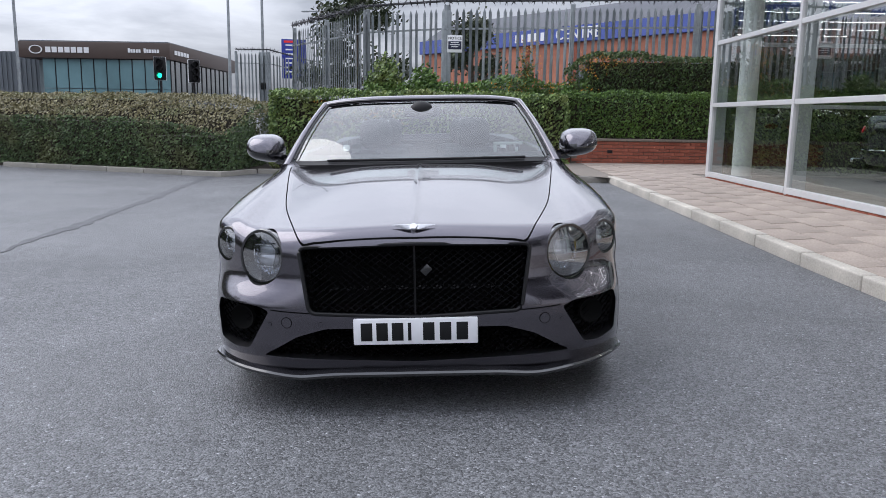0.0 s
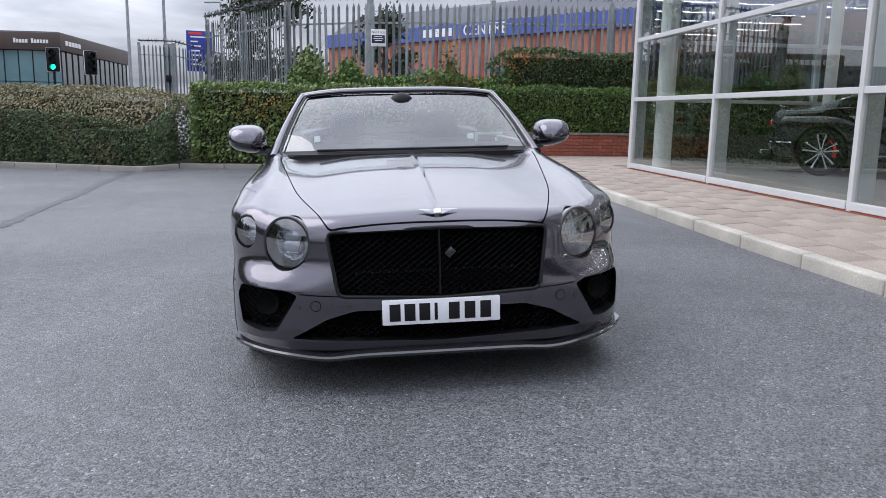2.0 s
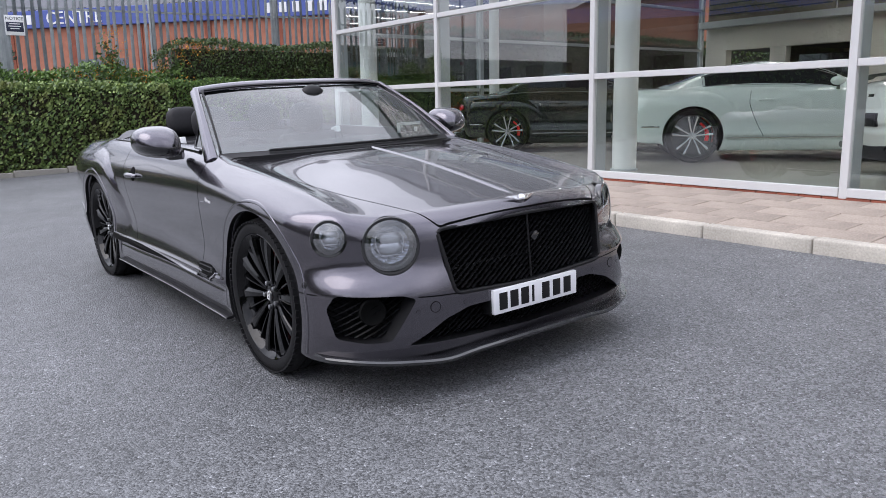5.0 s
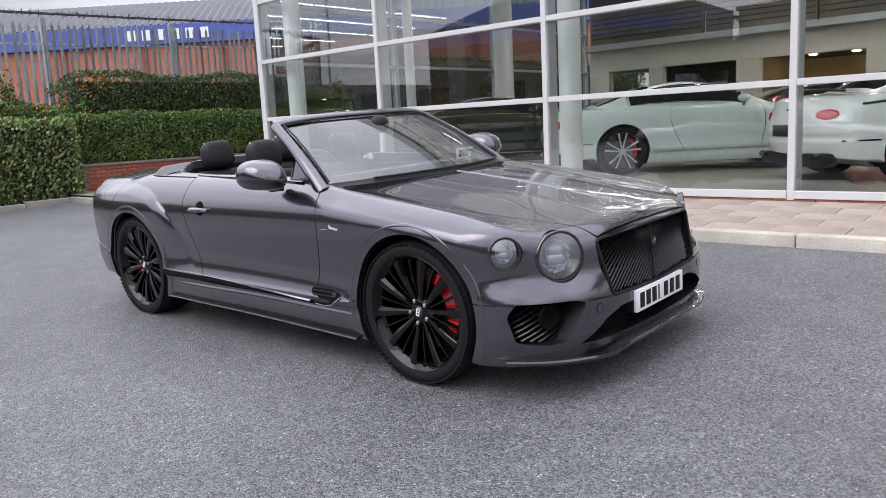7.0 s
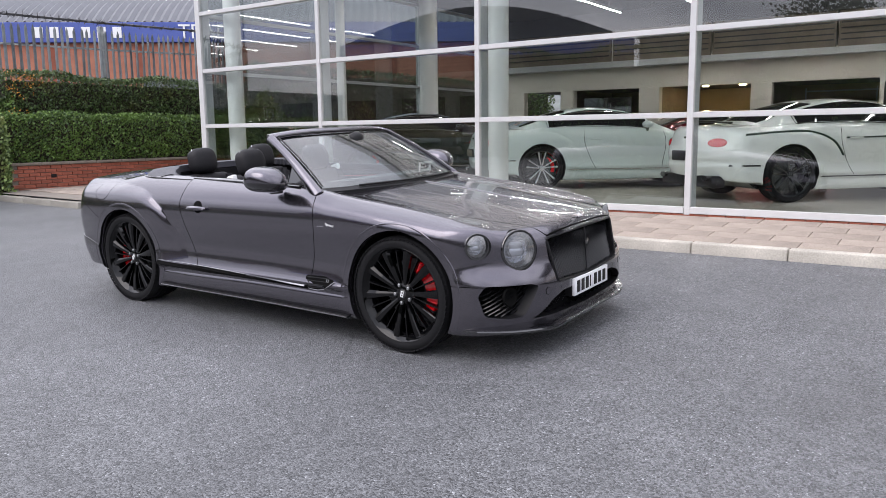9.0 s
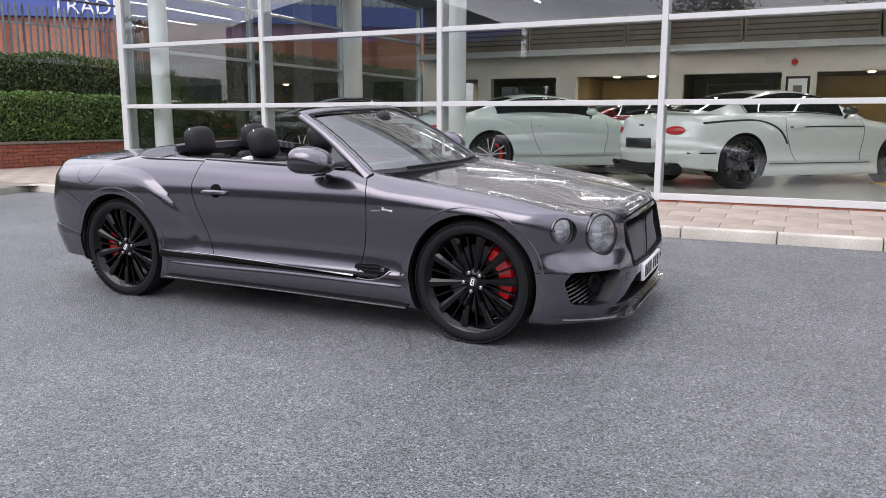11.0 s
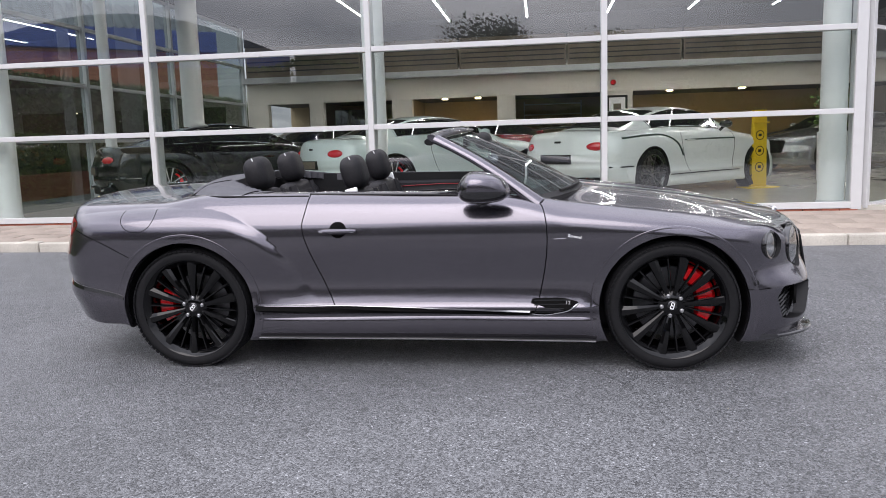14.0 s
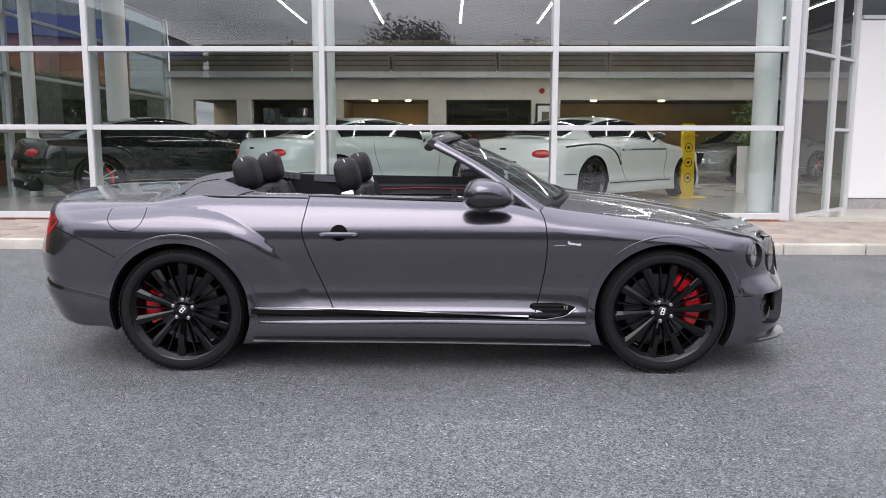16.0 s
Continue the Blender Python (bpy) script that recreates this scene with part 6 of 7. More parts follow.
def windscreen(car):
    n, k = 24, 10
    verts = [screen_point(-1 + 2 * i / n, j / k) for j in range(k + 1) for i in range(n + 1)]
    faces = [(j * (n + 1) + i, j * (n + 1) + i + 1, (j + 1) * (n + 1) + i + 1, (j + 1) * (n + 1) + i) for j in range(k) for i in range(n)]
    glass = mesh_object("windscreen_glass", verts, faces, M_SCREEN, car, smooth=True)
    glass["label"] = "curved clear windscreen glass"
    glass.visible_shadow = False
    for s in (-1, 1):
        bm = bmesh.new()
        path = [screen_point(s * 1.02, v) for v in (-0.10, 0, 0.2, 0.4, 0.6, 0.8, 0.93, 1.0)]
        add_tube(bm, path, [0.046, 0.042, 0.036, 0.032, 0.030, 0.030, 0.032, 0.033], 12, flat=0.62, up=(s * 0.75, -0.3, 0.5))
        part("windscreen_pillar", bm, M_PAINT, car, angle=60)
        bm = bmesh.new()
        add_tube(bm, [screen_point(s * 0.965, v) + Vector((0, -0.012, 0.012)) for v in (0.0, 0.25, 0.5, 0.75, 0.97)], 0.007, 8, flat=0.5, up=(0, -0.6, 0.8))
        part("glass_seal", bm, M_BLACK, car)
    bm = bmesh.new()
    path = [screen_point(-1.02 + 2.04 * i / 24, 1.0) + Vector((0, 0.012, 0.0)) for i in range(25)]
    add_tube(bm, path, 0.042, 12, flat=0.55, up=(0, -0.42, 0.9))
    part("windscreen_header", bm, M_PAINT, car, angle=60)
    bm = bmesh.new()
    path = [screen_point(-1 + 2 * i / 24, 1.0) + Vector((0, 0.045, -0.022)) for i in range(25)]
    add_tube(bm, path, 0.032, 8, flat=0.7, up=(0, 0, 1))
    part("header_lining", bm, M_BLACK, car)
    bm = bmesh.new()
    path = [screen_point(-0.95 + 1.9 * i / 24, 0.965) + Vector((0, -0.010, 0.012)) for i in range(25)]
    add_tube(bm, path, 0.012, 6, flat=0.4, up=(0, -0.4, 0.9))
    part("header_seal", bm, M_BLACK, car)
    # black band and wiper cowl along the foot
    verts, faces = [], []
    for i in range(25):
        u = -0.97 + 1.94 * i / 24
        a, b, c = screen_point(u, 0.085), screen_point(u, -0.02), screen_point(u, 0.0)
        verts += [a + Vector((0, 0.006, -0.004)), b + Vector((0, 0.004, 0.002)), c + Vector((0, -0.050, -0.022)), c + Vector((0, -0.050, -0.06))]
    for i in range(24):
        for j in range(3):
            faces.append((i * 4 + j, i * 4 + j + 1, (i + 1) * 4 + j + 1, (i + 1) * 4 + j))
    mesh_object("wiper_cowl", verts, faces, M_BLACK, car, smooth=True)
    for x0, x1 in ((-0.55, 0.12), (0.08, 0.62)):
        bm = bmesh.new()
        add_tube(bm, [screen_point(x0 / 0.8 + (x1 - x0) / 0.8 * i / 8, -0.005) + Vector((0, -0.016, 0.004)) for i in range(9)], 0.008, 6)
        part("wiper", bm, M_BLACK, car)
    # inside mirror and its foot
    bm = bmesh.new()
    c = screen_point(0, 0.86) + Vector((0, 0.10, -0.045))
    add_box(bm, c + Vector((-0.115, -0.012, -0.03)), c + Vector((0.115, 0.016, 0.032)), 0.012, 3)
    part("rear_view_mirror", bm, M_BLACK, car)
    bm = bmesh.new()
    c = screen_point(0, 0.80)
    bmesh.ops.create_uvsphere(bm, u_segments=20, v_segments=10, radius=1, matrix=Matrix.Translation(c + Vector((0, 0.03, -0.015))) @ Matrix.Diagonal((0.078, 0.06, 0.060, 1)))
    part("mirror_foot", bm, M_BLACK, car)


def door_mirror(car, sx):
    bm = bmesh.new()
    bmesh.ops.create_uvsphere(bm, u_segments=32, v_segments=20, radius=1)
    for v in bm.verts:
        x, y, z = v.co
        x, y, z = (math.copysign(abs(c) ** k, c) for c, k in ((x, 0.72), (y, 0.85), (z, 0.78)))
        q = 1.0 - 0.12 * x
        v.co = Vector((0.122 * x, (0.185 if y < 0 else 0.095) * y * q * (1 - 0.18 * z), 0.084 * z * q * (1 + (0.10 if z > 0 else 0)) + 0.010 * x))
    base = Vector((sx * 1.02, 1.09, 1.072))
    for v in bm.verts:
        v.co = Vector((v.co.x * sx * -1 * -1, v.co.y, v.co.z))
    low = [f for f in bm.faces if f.calc_center_median().z < -0.012]
    for f in low:
        f.material_index = 1
    back = [f for f in bm.faces if f.calc_center_median().y > 0.040]
    for f in back:
        f.material_index = 1
    for v in bm.verts:
        v.co += base
    ob = part("door_mirror", bm, [M_PAINT, M_BLACK_GLOSS], car, "grey door mirror with a black lower half")
    bm = bmesh.new()
    add_tube(bm, [base + Vector((-sx * 0.03, 0.0, -0.045)), base + Vector((-sx * 0.08, -0.02, -0.07)), Vector((sx * 0.885, 1.03, 1.0))], [0.034, 0.036, 0.03], 10, flat=0.8, up=(0, 1, 0))
    part("mirror_stalk", bm, M_BLACK_GLOSS, ob)
    bm = bmesh.new()
    add_tube(bm, [base + Vector((sx * (-0.11 + 0.22 * i / 12), -0.178 + 0.12 * (2 * i / 12 - 1) ** 2, -0.018 + 0.004 * i / 12)) for i in range(13)], 0.005, 6)
    part("mirror_strip", bm, M_CHROME, ob)


def seat(car, x, y, rear=False):
    """A seat with its cushion, backrest, bolsters and headrest."""
    bm = bmesh.new()
    w = 0.25 if not rear else 0.24
    add_box(bm, (x - w, y - 0.50, 0.42), (x + w, y, 0.60), 0.05, 4)
    s = part("seat", bm, M_LEATHER, car, "black leather seat with a separate headrest")
    lean = pose(0, 0, 0, -14, 0, 0)
    bm = bmesh.new()
    m = Matrix.Translation((x, y - 0.02, 0.52)) @ lean
    top = 0.52 if not rear else 0.525
    add_box(bm, (-w, -0.06, 0), (w, 0.07, top), 0.055, 4, m=m)
    part("backrest", bm, M_LEATHER, s)
    for sgn in (-1, 1):
        bm = bmesh.new()
        add_tube(bm, [m @ Vector((sgn * w * 0.86, -0.05, t)) for t in (0.04, 0.2, 0.36, top - 0.03)], [0.03, 0.055, 0.055, 0.03], 10)
        part("bolster", bm, M_LEATHER, s)
    bm = bmesh.new()
    bmesh.ops.create_uvsphere(bm, u_segments=28, v_segments=16, radius=1)
    for v in bm.verts:
        px, py, pz = v.co
        e = lambda t, k: math.copysign(abs(t) ** k, t)
        v.co = m @ Vector((0.126 * e(px, 0.62), 0.078 * e(py, 0.7) - 0.015, top + 0.108 + 0.112 * e(pz, 0.68)))
    part("headrest", bm, M_LEATHER, s)
    for sgn in (-1, 1):
        bm = bmesh.new()
        add_tube(bm, [m @ Vector((sgn * (0.094 + 0.010 * math.sin(a)), -0.015 + 0.060 * math.cos(a) * -0.2 - 0.045 * (1 - abs(math.cos(a))) , top + 0.105 + 0.108 * math.cos(a))) for a in [i * math.pi / 10 for i in range(0, 8)]], 0.0036, 6)
        part("headrest_piping", bm, M_PIPING, s, "pale piping along the headrest")
    if not rear:
        out = math.copysign(1.0, x)
        bm = bmesh.new()
        add_box(bm, (out * 0.225 - 0.022, -0.055, top - 0.055), (out * 0.225 + 0.022, 0.02, top + 0.022), 0.008, 2, m=m)
        part("belt_guide", bm, M_WHITE, s, "pale belt guide on the shoulder")
        bm = bmesh.new()
        add_box(bm, (-0.05, -0.085, top + 0.09), (0.05, -0.076, top + 0.10), m=m)
        part("headrest_stitching", bm, M_TRIMRED, s, "red stitched emblem", smooth=False)


def interior(car):
    bm = bmesh.new()
    prof = [(0.62, 0.97), (0.80, 0.985), (0.96, 0.96), (1.02, 0.90), (1.00, 0.80), (0.95, 0.70), (0.90, 0.55), (0.62, 0.55)]
    prism(bm, prof, "x", -0.73, 0.73)
    bmesh.ops.bevel(bm, geom=[e for e in bm.edges if abs(e.verts[0].co.x - e.verts[1].co.x) > 0.1], offset=0.02, segments=3, affect="EDGES")
    part("dashboard", bm, M_LEATHER, car, "black leather dashboard")
    bm = lathe([(0.0, 0.175), (0.016, 0.19), (0.0, 0.205), (-0.016, 0.19)], 40, "y", close=True)
    ob = part("steering_wheel", bm, M_LEATHER, car, "black steering wheel")
    ob.matrix_basis = Matrix.Translation((-0.38, 1.17, 0.86)) @ pose(0, 0, 0, -22, 0, 0)
    bm = bmesh.new()
    bmesh.ops.create_uvsphere(bm, u_segments=16, v_segments=8, radius=1, matrix=Matrix.Diagonal((0.07, 0.03, 0.06, 1)))
    for a in (0, 180, 270):
        add_tube(bm, [(0, 0, 0), (0.185 * math.cos(radians(a)), 0, 0.185 * math.sin(radians(a)))], 0.016, 6)
    part("steering_boss", bm, M_BLACK_GLOSS, ob)
    bm = box_bm((-0.13, 1.0, 0.42), (0.13, 2.05, 0.68), 0.04, 3)
    part("centre_console", bm, M_BLACK_GLOSS, car)
    for sx in (-1, 1):
        bm = bmesh.new()
        prism(bm, [(sx * 0.742, 0.98), (sx * 0.700, 0.965), (sx * 0.695, 0.88), (sx * 0.665, 0.84), (sx * 0.675, 0.55), (sx * 0.742, 0.52)], "y", 1.02, 2.10)
        d = part("door_trim", bm, M_LEATHER, car, "black door lining with red piping")
        bm = bmesh.new()
        add_tube(bm, [(sx * 0.694, 1.06, 0.945), (sx * 0.694, 1.5, 0.952), (sx * 0.694, 2.05, 0.93)], 0.0035, 6)
        part("door_piping", bm, M_TRIMRED, d, smooth=False)
        bm = bmesh.new()
        add_tube(bm, [(sx * 0.690, 1.06, 0.90), (sx * 0.690, 1.5, 0.905), (sx * 0.690, 2.0, 0.89)], 0.007, 6)
        part("door_blade", bm, M_CHROME, d)
        for y, rear in ((1.805, False), (2.46, True)):
            seat(car, sx * (0.37 if not rear else 0.33), y, rear)
    bm = box_bm((-0.70, 2.47, 0.45), (0.70, 2.72, 0.98), 0.05, 3)
    part("rear_bulkhead", bm, M_LEATHER, car)
    # white pass holder standing on the dashboard
    holder = part("pass_holder", box_bm((0.45, 0.828, 0.978), (0.60, 0.842, 1.030), 0.001), M_WHITE, car, "white bracket shaped pass on the dashboard")
    for a, b in (((0.45, 0.828, 1.030), (0.468, 0.842, 1.085)), ((0.45, 0.828, 1.075), (0.63, 0.842, 1.092)), ((0.585, 0.828, 1.030), (0.602, 0.842, 1.060))):
        part("pass_edge", box_bm(a, b, 0.001), M_WHITE, holder)



def tonneau(car):
    """The fabric cover over the folded roof, running forward along both sides of the cabin."""
    n, k = 56, 44
    verts, keep, ids = [], [], {}
    xs = [-0.84 + 1.68 * i / n for i in range(n + 1)]
    ys = [2.12 + 0.94 * j / k for j in range(k + 1)]

    def top(x, y):
        a = abs(x)
        edge = 0.815 - 0.30 * max(0.0, (y - 2.58) / 0.50) ** 2.2
        t = min(1.0, max(0.0, (edge - a) / 0.10))
        s = min(1.0, max(0.0, (y - 2.12) / 0.55))
        end = min(1.0, max(0.0, (3.06 - y - 0.22 * (a / 0.8) ** 2) / 0.16))
        rise = (0.006 + 0.048 * s * s) * math.sin(t * math.pi / 2) * math.sin(end * math.pi / 2)
        return float(top_height(np.array(x), np.array(y))) - 0.022 * (a / 0.8) ** 4 + rise

    faces = []
    for j in range(k):
        for i in range(n):
            cx, cy = (xs[i] + xs[i + 1]) / 2, (ys[j] + ys[j + 1]) / 2
            a = abs(cx)
            if a > 0.815 - 0.30 * max(0.0, (cy - 2.58) / 0.50) ** 2.2:
                continue
            if cy < 2.70 and a < 0.735 - 0.28 * max(0.0, (cy - 2.3) / 0.4) ** 2:
                continue
            q = []
            for ii, jj in ((i, j), (i + 1, j), (i + 1, j + 1), (i, j + 1)):
                if (ii, jj) not in ids:
                    ids[ii, jj] = len(verts)
                    verts.append((xs[ii], ys[jj], top(xs[ii], ys[jj])))
                q.append(ids[ii, jj])
            faces.append(q)
    bm = bmesh.new()
    vs = [bm.verts.new(v) for v in verts]
    for f in faces:
        bm.faces.new([vs[i] for i in f])
    got = bmesh.ops.extrude_face_region(bm, geom=bm.faces[:])
    for v in got["geom"]:
        if isinstance(v, bmesh.types.BMVert):
            v.co.z -= 0.05
    part("tonneau_cover", bm, M_FABRIC, car, "dark grey cover over the folded fabric roof", angle=55)
    for sx in (-1, 1):
        bm = bmesh.new()
        add_tube(bm, [(sx * (0.815 - 0.30 * max(0.0, (y - 2.58) / 0.50) ** 2.2) , y, top(sx * (0.81 - 0.30 * max(0.0, (y - 2.58) / 0.50) ** 2.2), y) + 0.002) for y in [2.10 + 0.93 * i / 30 for i in range(31)]], 0.006, 6)
        part("cover_seal", bm, M_BLACK, car)
        for y0, y1, x0, x1 in ((2.44, 2.52, 0.735, 0.80), (2.74, 2.92, 0.42, 0.70)):
            bm = bmesh.new()
            add_tube(bm, [(sx * (x0 + (x1 - x0) * t), y0 + (y1 - y0) * t, top(sx * (x0 + (x1 - x0) * t), y0 + (y1 - y0) * t) + 0.001) for t in (0, 0.2, 0.4, 0.6, 0.8, 1)], 0.0035, 6)
            part("cover_seam", bm, M_GAP, car, smooth=False)


def build_convertible():
    car = thing("convertible_car", Matrix.Translation((-0.94, 0, 0)) @ pose(0, 0, 0, 0, CAR_LEAN, CAR_YAW) @ Matrix.Translation((0.95, 0, 0)),
                "dark grey metallic two-door convertible car with its roof down", "car")
    body_panels(car)
    # wheels and brakes
    wheel = build_wheel(car)
    spots = [(-1, 0.0, 12), (-1, WB, 40), (1, 0.0, 0), (1, WB, 20)]
    wheel.matrix_basis = Matrix.Translation((-0.804, 0.0, HUB)) @ pose(0, 0, 0, 12, 0, 0)
    for sx, y, turn in spots[1:]:
        m = Matrix.Translation((sx * 0.804, y, HUB)) @ pose(0, 0, 0, 0, 0, 180 if sx > 0 else 0) @ pose(0, 0, 0, turn, 0, 0)
        copy_thing(wheel, m)
    for sx in (-1, 1):
        brake(car, sx, 0.0, True)
        brake(car, sx, WB, False)
    # lamps
    for sx, r, m in lamp_frames():
        bm = lathe([(0.002, r + 0.003), (-0.004, r - 0.001), (-0.003, r - 0.011), (0.03, r - 0.014), (0.03, r - 0.001)], 64, "y", close=True)
        lamp = part("headlamp", bm, M_BLACK_GLOSS, car, "round headlamp in a black bezel")
        lamp.matrix_basis = m
        ri = r - 0.012
        bm = lathe([(0.060, 0.0), (0.060, ri * 0.5), (0.050, ri * 0.8), (0.020, ri)], 48, "y")
        part("reflector", bm, M_CRYSTAL, lamp, "faceted crystal-cut reflector")
        bm = lathe([(0.040, ri * 0.74), (0.006, ri * 0.985), (0.010, ri * 0.995), (0.046, ri * 0.78)], 48, "y", close=True)
        part("inner_ring", bm, M_BLACK_GLOSS, lamp, "gloss black inner ring")
        for dz, w in ((0.22, 0.42), (-0.12, 0.48)):
            bm = bmesh.new()
            bmesh.ops.create_uvsphere(bm, u_segments=20, v_segments=12, radius=1, matrix=Matrix.Translation((0, 0.045, dz * r)) @ Matrix.Diagonal((w * r, 0.02, 0.27 * r, 1)))
            part("projector", bm, M_PROJECTOR, lamp, angle=40)
        bm = bmesh.new()
        pts = [(-0.42, 0.42), (0.30, 0.46), (0.50, 0.26), (0.46, -0.02), (0.38, -0.34), (-0.34, -0.36), (-0.50, -0.02), (-0.52, 0.26), (-0.42, 0.42)]
        add_tube(bm, [(a * r, 0.020, b * r) for a, b in pts], 0.0035, 6)
        part("light_guide", bm, M_CHROME, lamp)
        n, k = 40, 6
        bm = lathe([(-0.010 + 0.012 * (j / k) ** 2 - 0.003, max(1e-6, ri * j / k)) for j in range(k + 1)], n, "y")
        lens = part("lens", bm, M_LENS, lamp, "clear domed lens")
        lens.visible_shadow = False
    # grille, intakes
    bm = bmesh.new()
    lattice(bm, GRILLE, lambda x, z: float(nose(np.array(x), np.array(z))) + 0.028, 0.0215, 0.0072)
    part("grille_mesh", bm, M_MESH, car, "gloss black diamond mesh grille", smooth=False)
    bm = bmesh.new()
    add_tube(bm, [(0, float(nose(np.array(0.0), np.array(z))) + 0.018, z) for z in (0.44, 0.55, 0.65, 0.732)], 0.0045, 6)
    part("grille_bar", bm, M_BLACK, car)
    ring = [on_front(a, b)[0] for a, b in GRILLE]
    bm = bmesh.new()
    add_tube(bm, ring + [ring[0]], 0.0085, 8)
    part("grille_surround", bm, M_BLACK, car, "gloss black grille surround")
    bm = bmesh.new()
    add_box(bm, (-0.46, -0.675, 0.25), (0.46, -0.66, 0.73))
    part("radiator", bm, M_GAP, car, smooth=False)
    bm = bmesh.new()
    for i in range(30):
        x = -0.36 + 0.72 * i / 29
        add_box(bm, (-0.012, 0, -0.004), (0.012, 0.02, 0.004), m=Matrix.Translation((x, -0.76, 0.535)) @ pose(0, 0, 0, 0, -28, 0))
    part("radiator_fins", bm, M_BLACK_GLOSS, car, smooth=False)
    bm = bmesh.new()
    for a, b in (((0.03, -0.0), (0.065, 0.045)),):
        add_box(bm, (a[0], -0.825, 0.60 + a[1]), (b[0], -0.81, 0.60 + b[1]), 0.006, 2, m=Matrix.Translation((0.047, 0, 0.62)) @ pose(0, 0, 0, 0, 45, 0) @ Matrix.Translation((-0.047, 0, -0.62)))
    part("radar_cover", bm, M_BLACK_GLOSS, car)
    bm = bmesh.new()
    lattice(bm, LOWER, lambda x, z: float(nose(np.array(x), np.array(z))) + 0.045, 0.0215, 0.0065)
    part("lower_mesh", bm, M_MESH, car, "black mesh in the lower intake", smooth=False)
    for sx in (-1, 1):
        bm = bmesh.new()
        poly = [(sx * a, b) for a, b in FOG]
        lattice(bm, poly, lambda x, z: float(nose(np.array(x), np.array(z))) + 0.065, 0.0215, 0.0050)
        part("side_intake_mesh", bm, M_MESH, car, smooth=False)
        c = Vector((sx * 0.762, float(nose(np.array(0.762), np.array(0.41))) + 0.052, 0.405))
        bm = lathe([(0.0, 0.058), (-0.014, 0.054), (-0.006, 0.046), (0.010, 0.030), (0.016, 0.0), (0.03, 0.0), (0.05, 0.058)], 32, "y")
        fog = part("fog_lamp", bm, M_GAP, car, "round black fog lamp housing")
        fog.matrix_basis = Matrix.Translation(c) @ pose(0, 0, 0, 0, 0, sx * 16)
        # washer caps and parking sensors
        for (x, z, r) in ((0.545, 0.410, 0.024), (0.40, 0.405, 0.009), (0.62, 0.40, 0.009)):
            p, nrm = on_front(sx * x, z)
            bm = lathe([(-0.0015, 0.0), (-0.0015, r * 0.88), (0.0, r * 0.9), (0.004, r * 0.9)], 24, "y")
            q = part("tow_cover" if r > 0.02 else "parking_sensor", bm, M_PAINT, car)
            q.matrix_basis = face_frame(p, nrm)
            bm = lathe([(-0.0008, r * 0.92), (-0.0008, r), (0.004, r), (0.004, r * 0.92)], 24, "y", close=True)
            q = part("cover_gap", bm, M_GAP, q)
        p, nrm = on_side(-0.44, 0.508, sx)
        bm = lathe([(-0.002, 0.0), (-0.002, 0.014), (0.0, 0.017), (0.006, 0.017)], 20, "y")
        q = part("parking_sensor", bm, M_BLACK, car)
        q.matrix_basis = face_frame(p, nrm)
    # splitter: a thin blade following the nose, with its pale upper edge
    bm = bmesh.new()
    edge = []
    for i in range(61):
        x = -0.93 + 1.86 * i / 60
        y = float(nose(np.array(x), np.array(0.30)))
        dip = 0.022 * math.exp(-((abs(x) - 0.50) / 0.10) ** 2)
        edge.append((x * 1.0, y, dip, max(0.0, abs(x) - 0.6)))
    rings = []
    for x, y, dip, up in edge:
        z = 0.178 - dip * 0.5 + up * 0.05
        rings.append([bm.verts.new(c) for c in ((x, y + 0.16, z + 0.022), (x, y - 0.018, z + 0.02), (x, y - 0.026, z + 0.012), (x, y - 0.022, z), (x, y + 0.16, z - 0.004))])
    for p, q in zip(rings, rings[1:]):
        for j in range(5):
            bm.faces.new((p[j], p[(j + 1) % 5], q[(j + 1) % 5], q[j]))
    bm.faces.new(rings[0]), bm.faces.new(rings[-1])
    part("front_splitter", bm, M_CARBON, car, "dark carbon-weave front splitter")
    for sx in (-1, 1):
        bm = bmesh.new()
        ys = [0.43 + 1.99 * i / 24 for i in range(25)]
        rings = []
        for y in ys:
            x = float(side_half(np.array(y), np.array(0.24)))
            z = 0.172 + 0.010 * (y - 0.43)
            rings.append([bm.verts.new((sx * a, y, b)) for a, b in ((x - 0.16, z + 0.02), (x + 0.012, z + 0.014), (x + 0.018, z + 0.006), (x + 0.012, z), (x - 0.16, z))])
        for p, q in zip(rings, rings[1:]):
            for j in range(5):
                bm.faces.new((p[j], p[(j + 1) % 5], q[(j + 1) % 5], q[j]))
        bm.faces.new(rings[0]), bm.faces.new(rings[-1])
        part("sill_blade", bm, M_BLACK, car, "dark blade under the sill")
        strip(car, "sill_trim", M_GAP, [(0.80 + 1.62 * i / 30, 0.338 + 0.045 * i / 30) for i in range(31)], 0.008, 0.019, "gloss black sill moulding", sign=sx)
        strip(car, "sill_brightwork", M_STEEL, [(0.80 + 1.60 * i / 30, 0.359 + 0.045 * i / 30) for i in range(31)], 0.0105, 0.0022, "thin bright line under the door", sign=sx)
        strip(car, "bumper_band", M_BLACK_GLOSS, [(3.262 + 0.46 * i / 12, 0.447 + 0.085 * (i / 12) ** 0.8) for i in range(13)], 0.003, 0.017, "gloss black band round the rear bumper", sign=sx)
        # thin steel tube added in place of the highlight on the blade's rim
        bm = bmesh.new()
        add_tube(bm, [(sx * (float(side_half(np.array(y), np.array(0.24))) + 0.019), y, 0.178 + 0.010 * (y - 0.43)) for y in ys], 0.0035, 6)
        part("blade_edge", bm, M_STEEL, car, "steel line standing for the highlight along the sill blade")
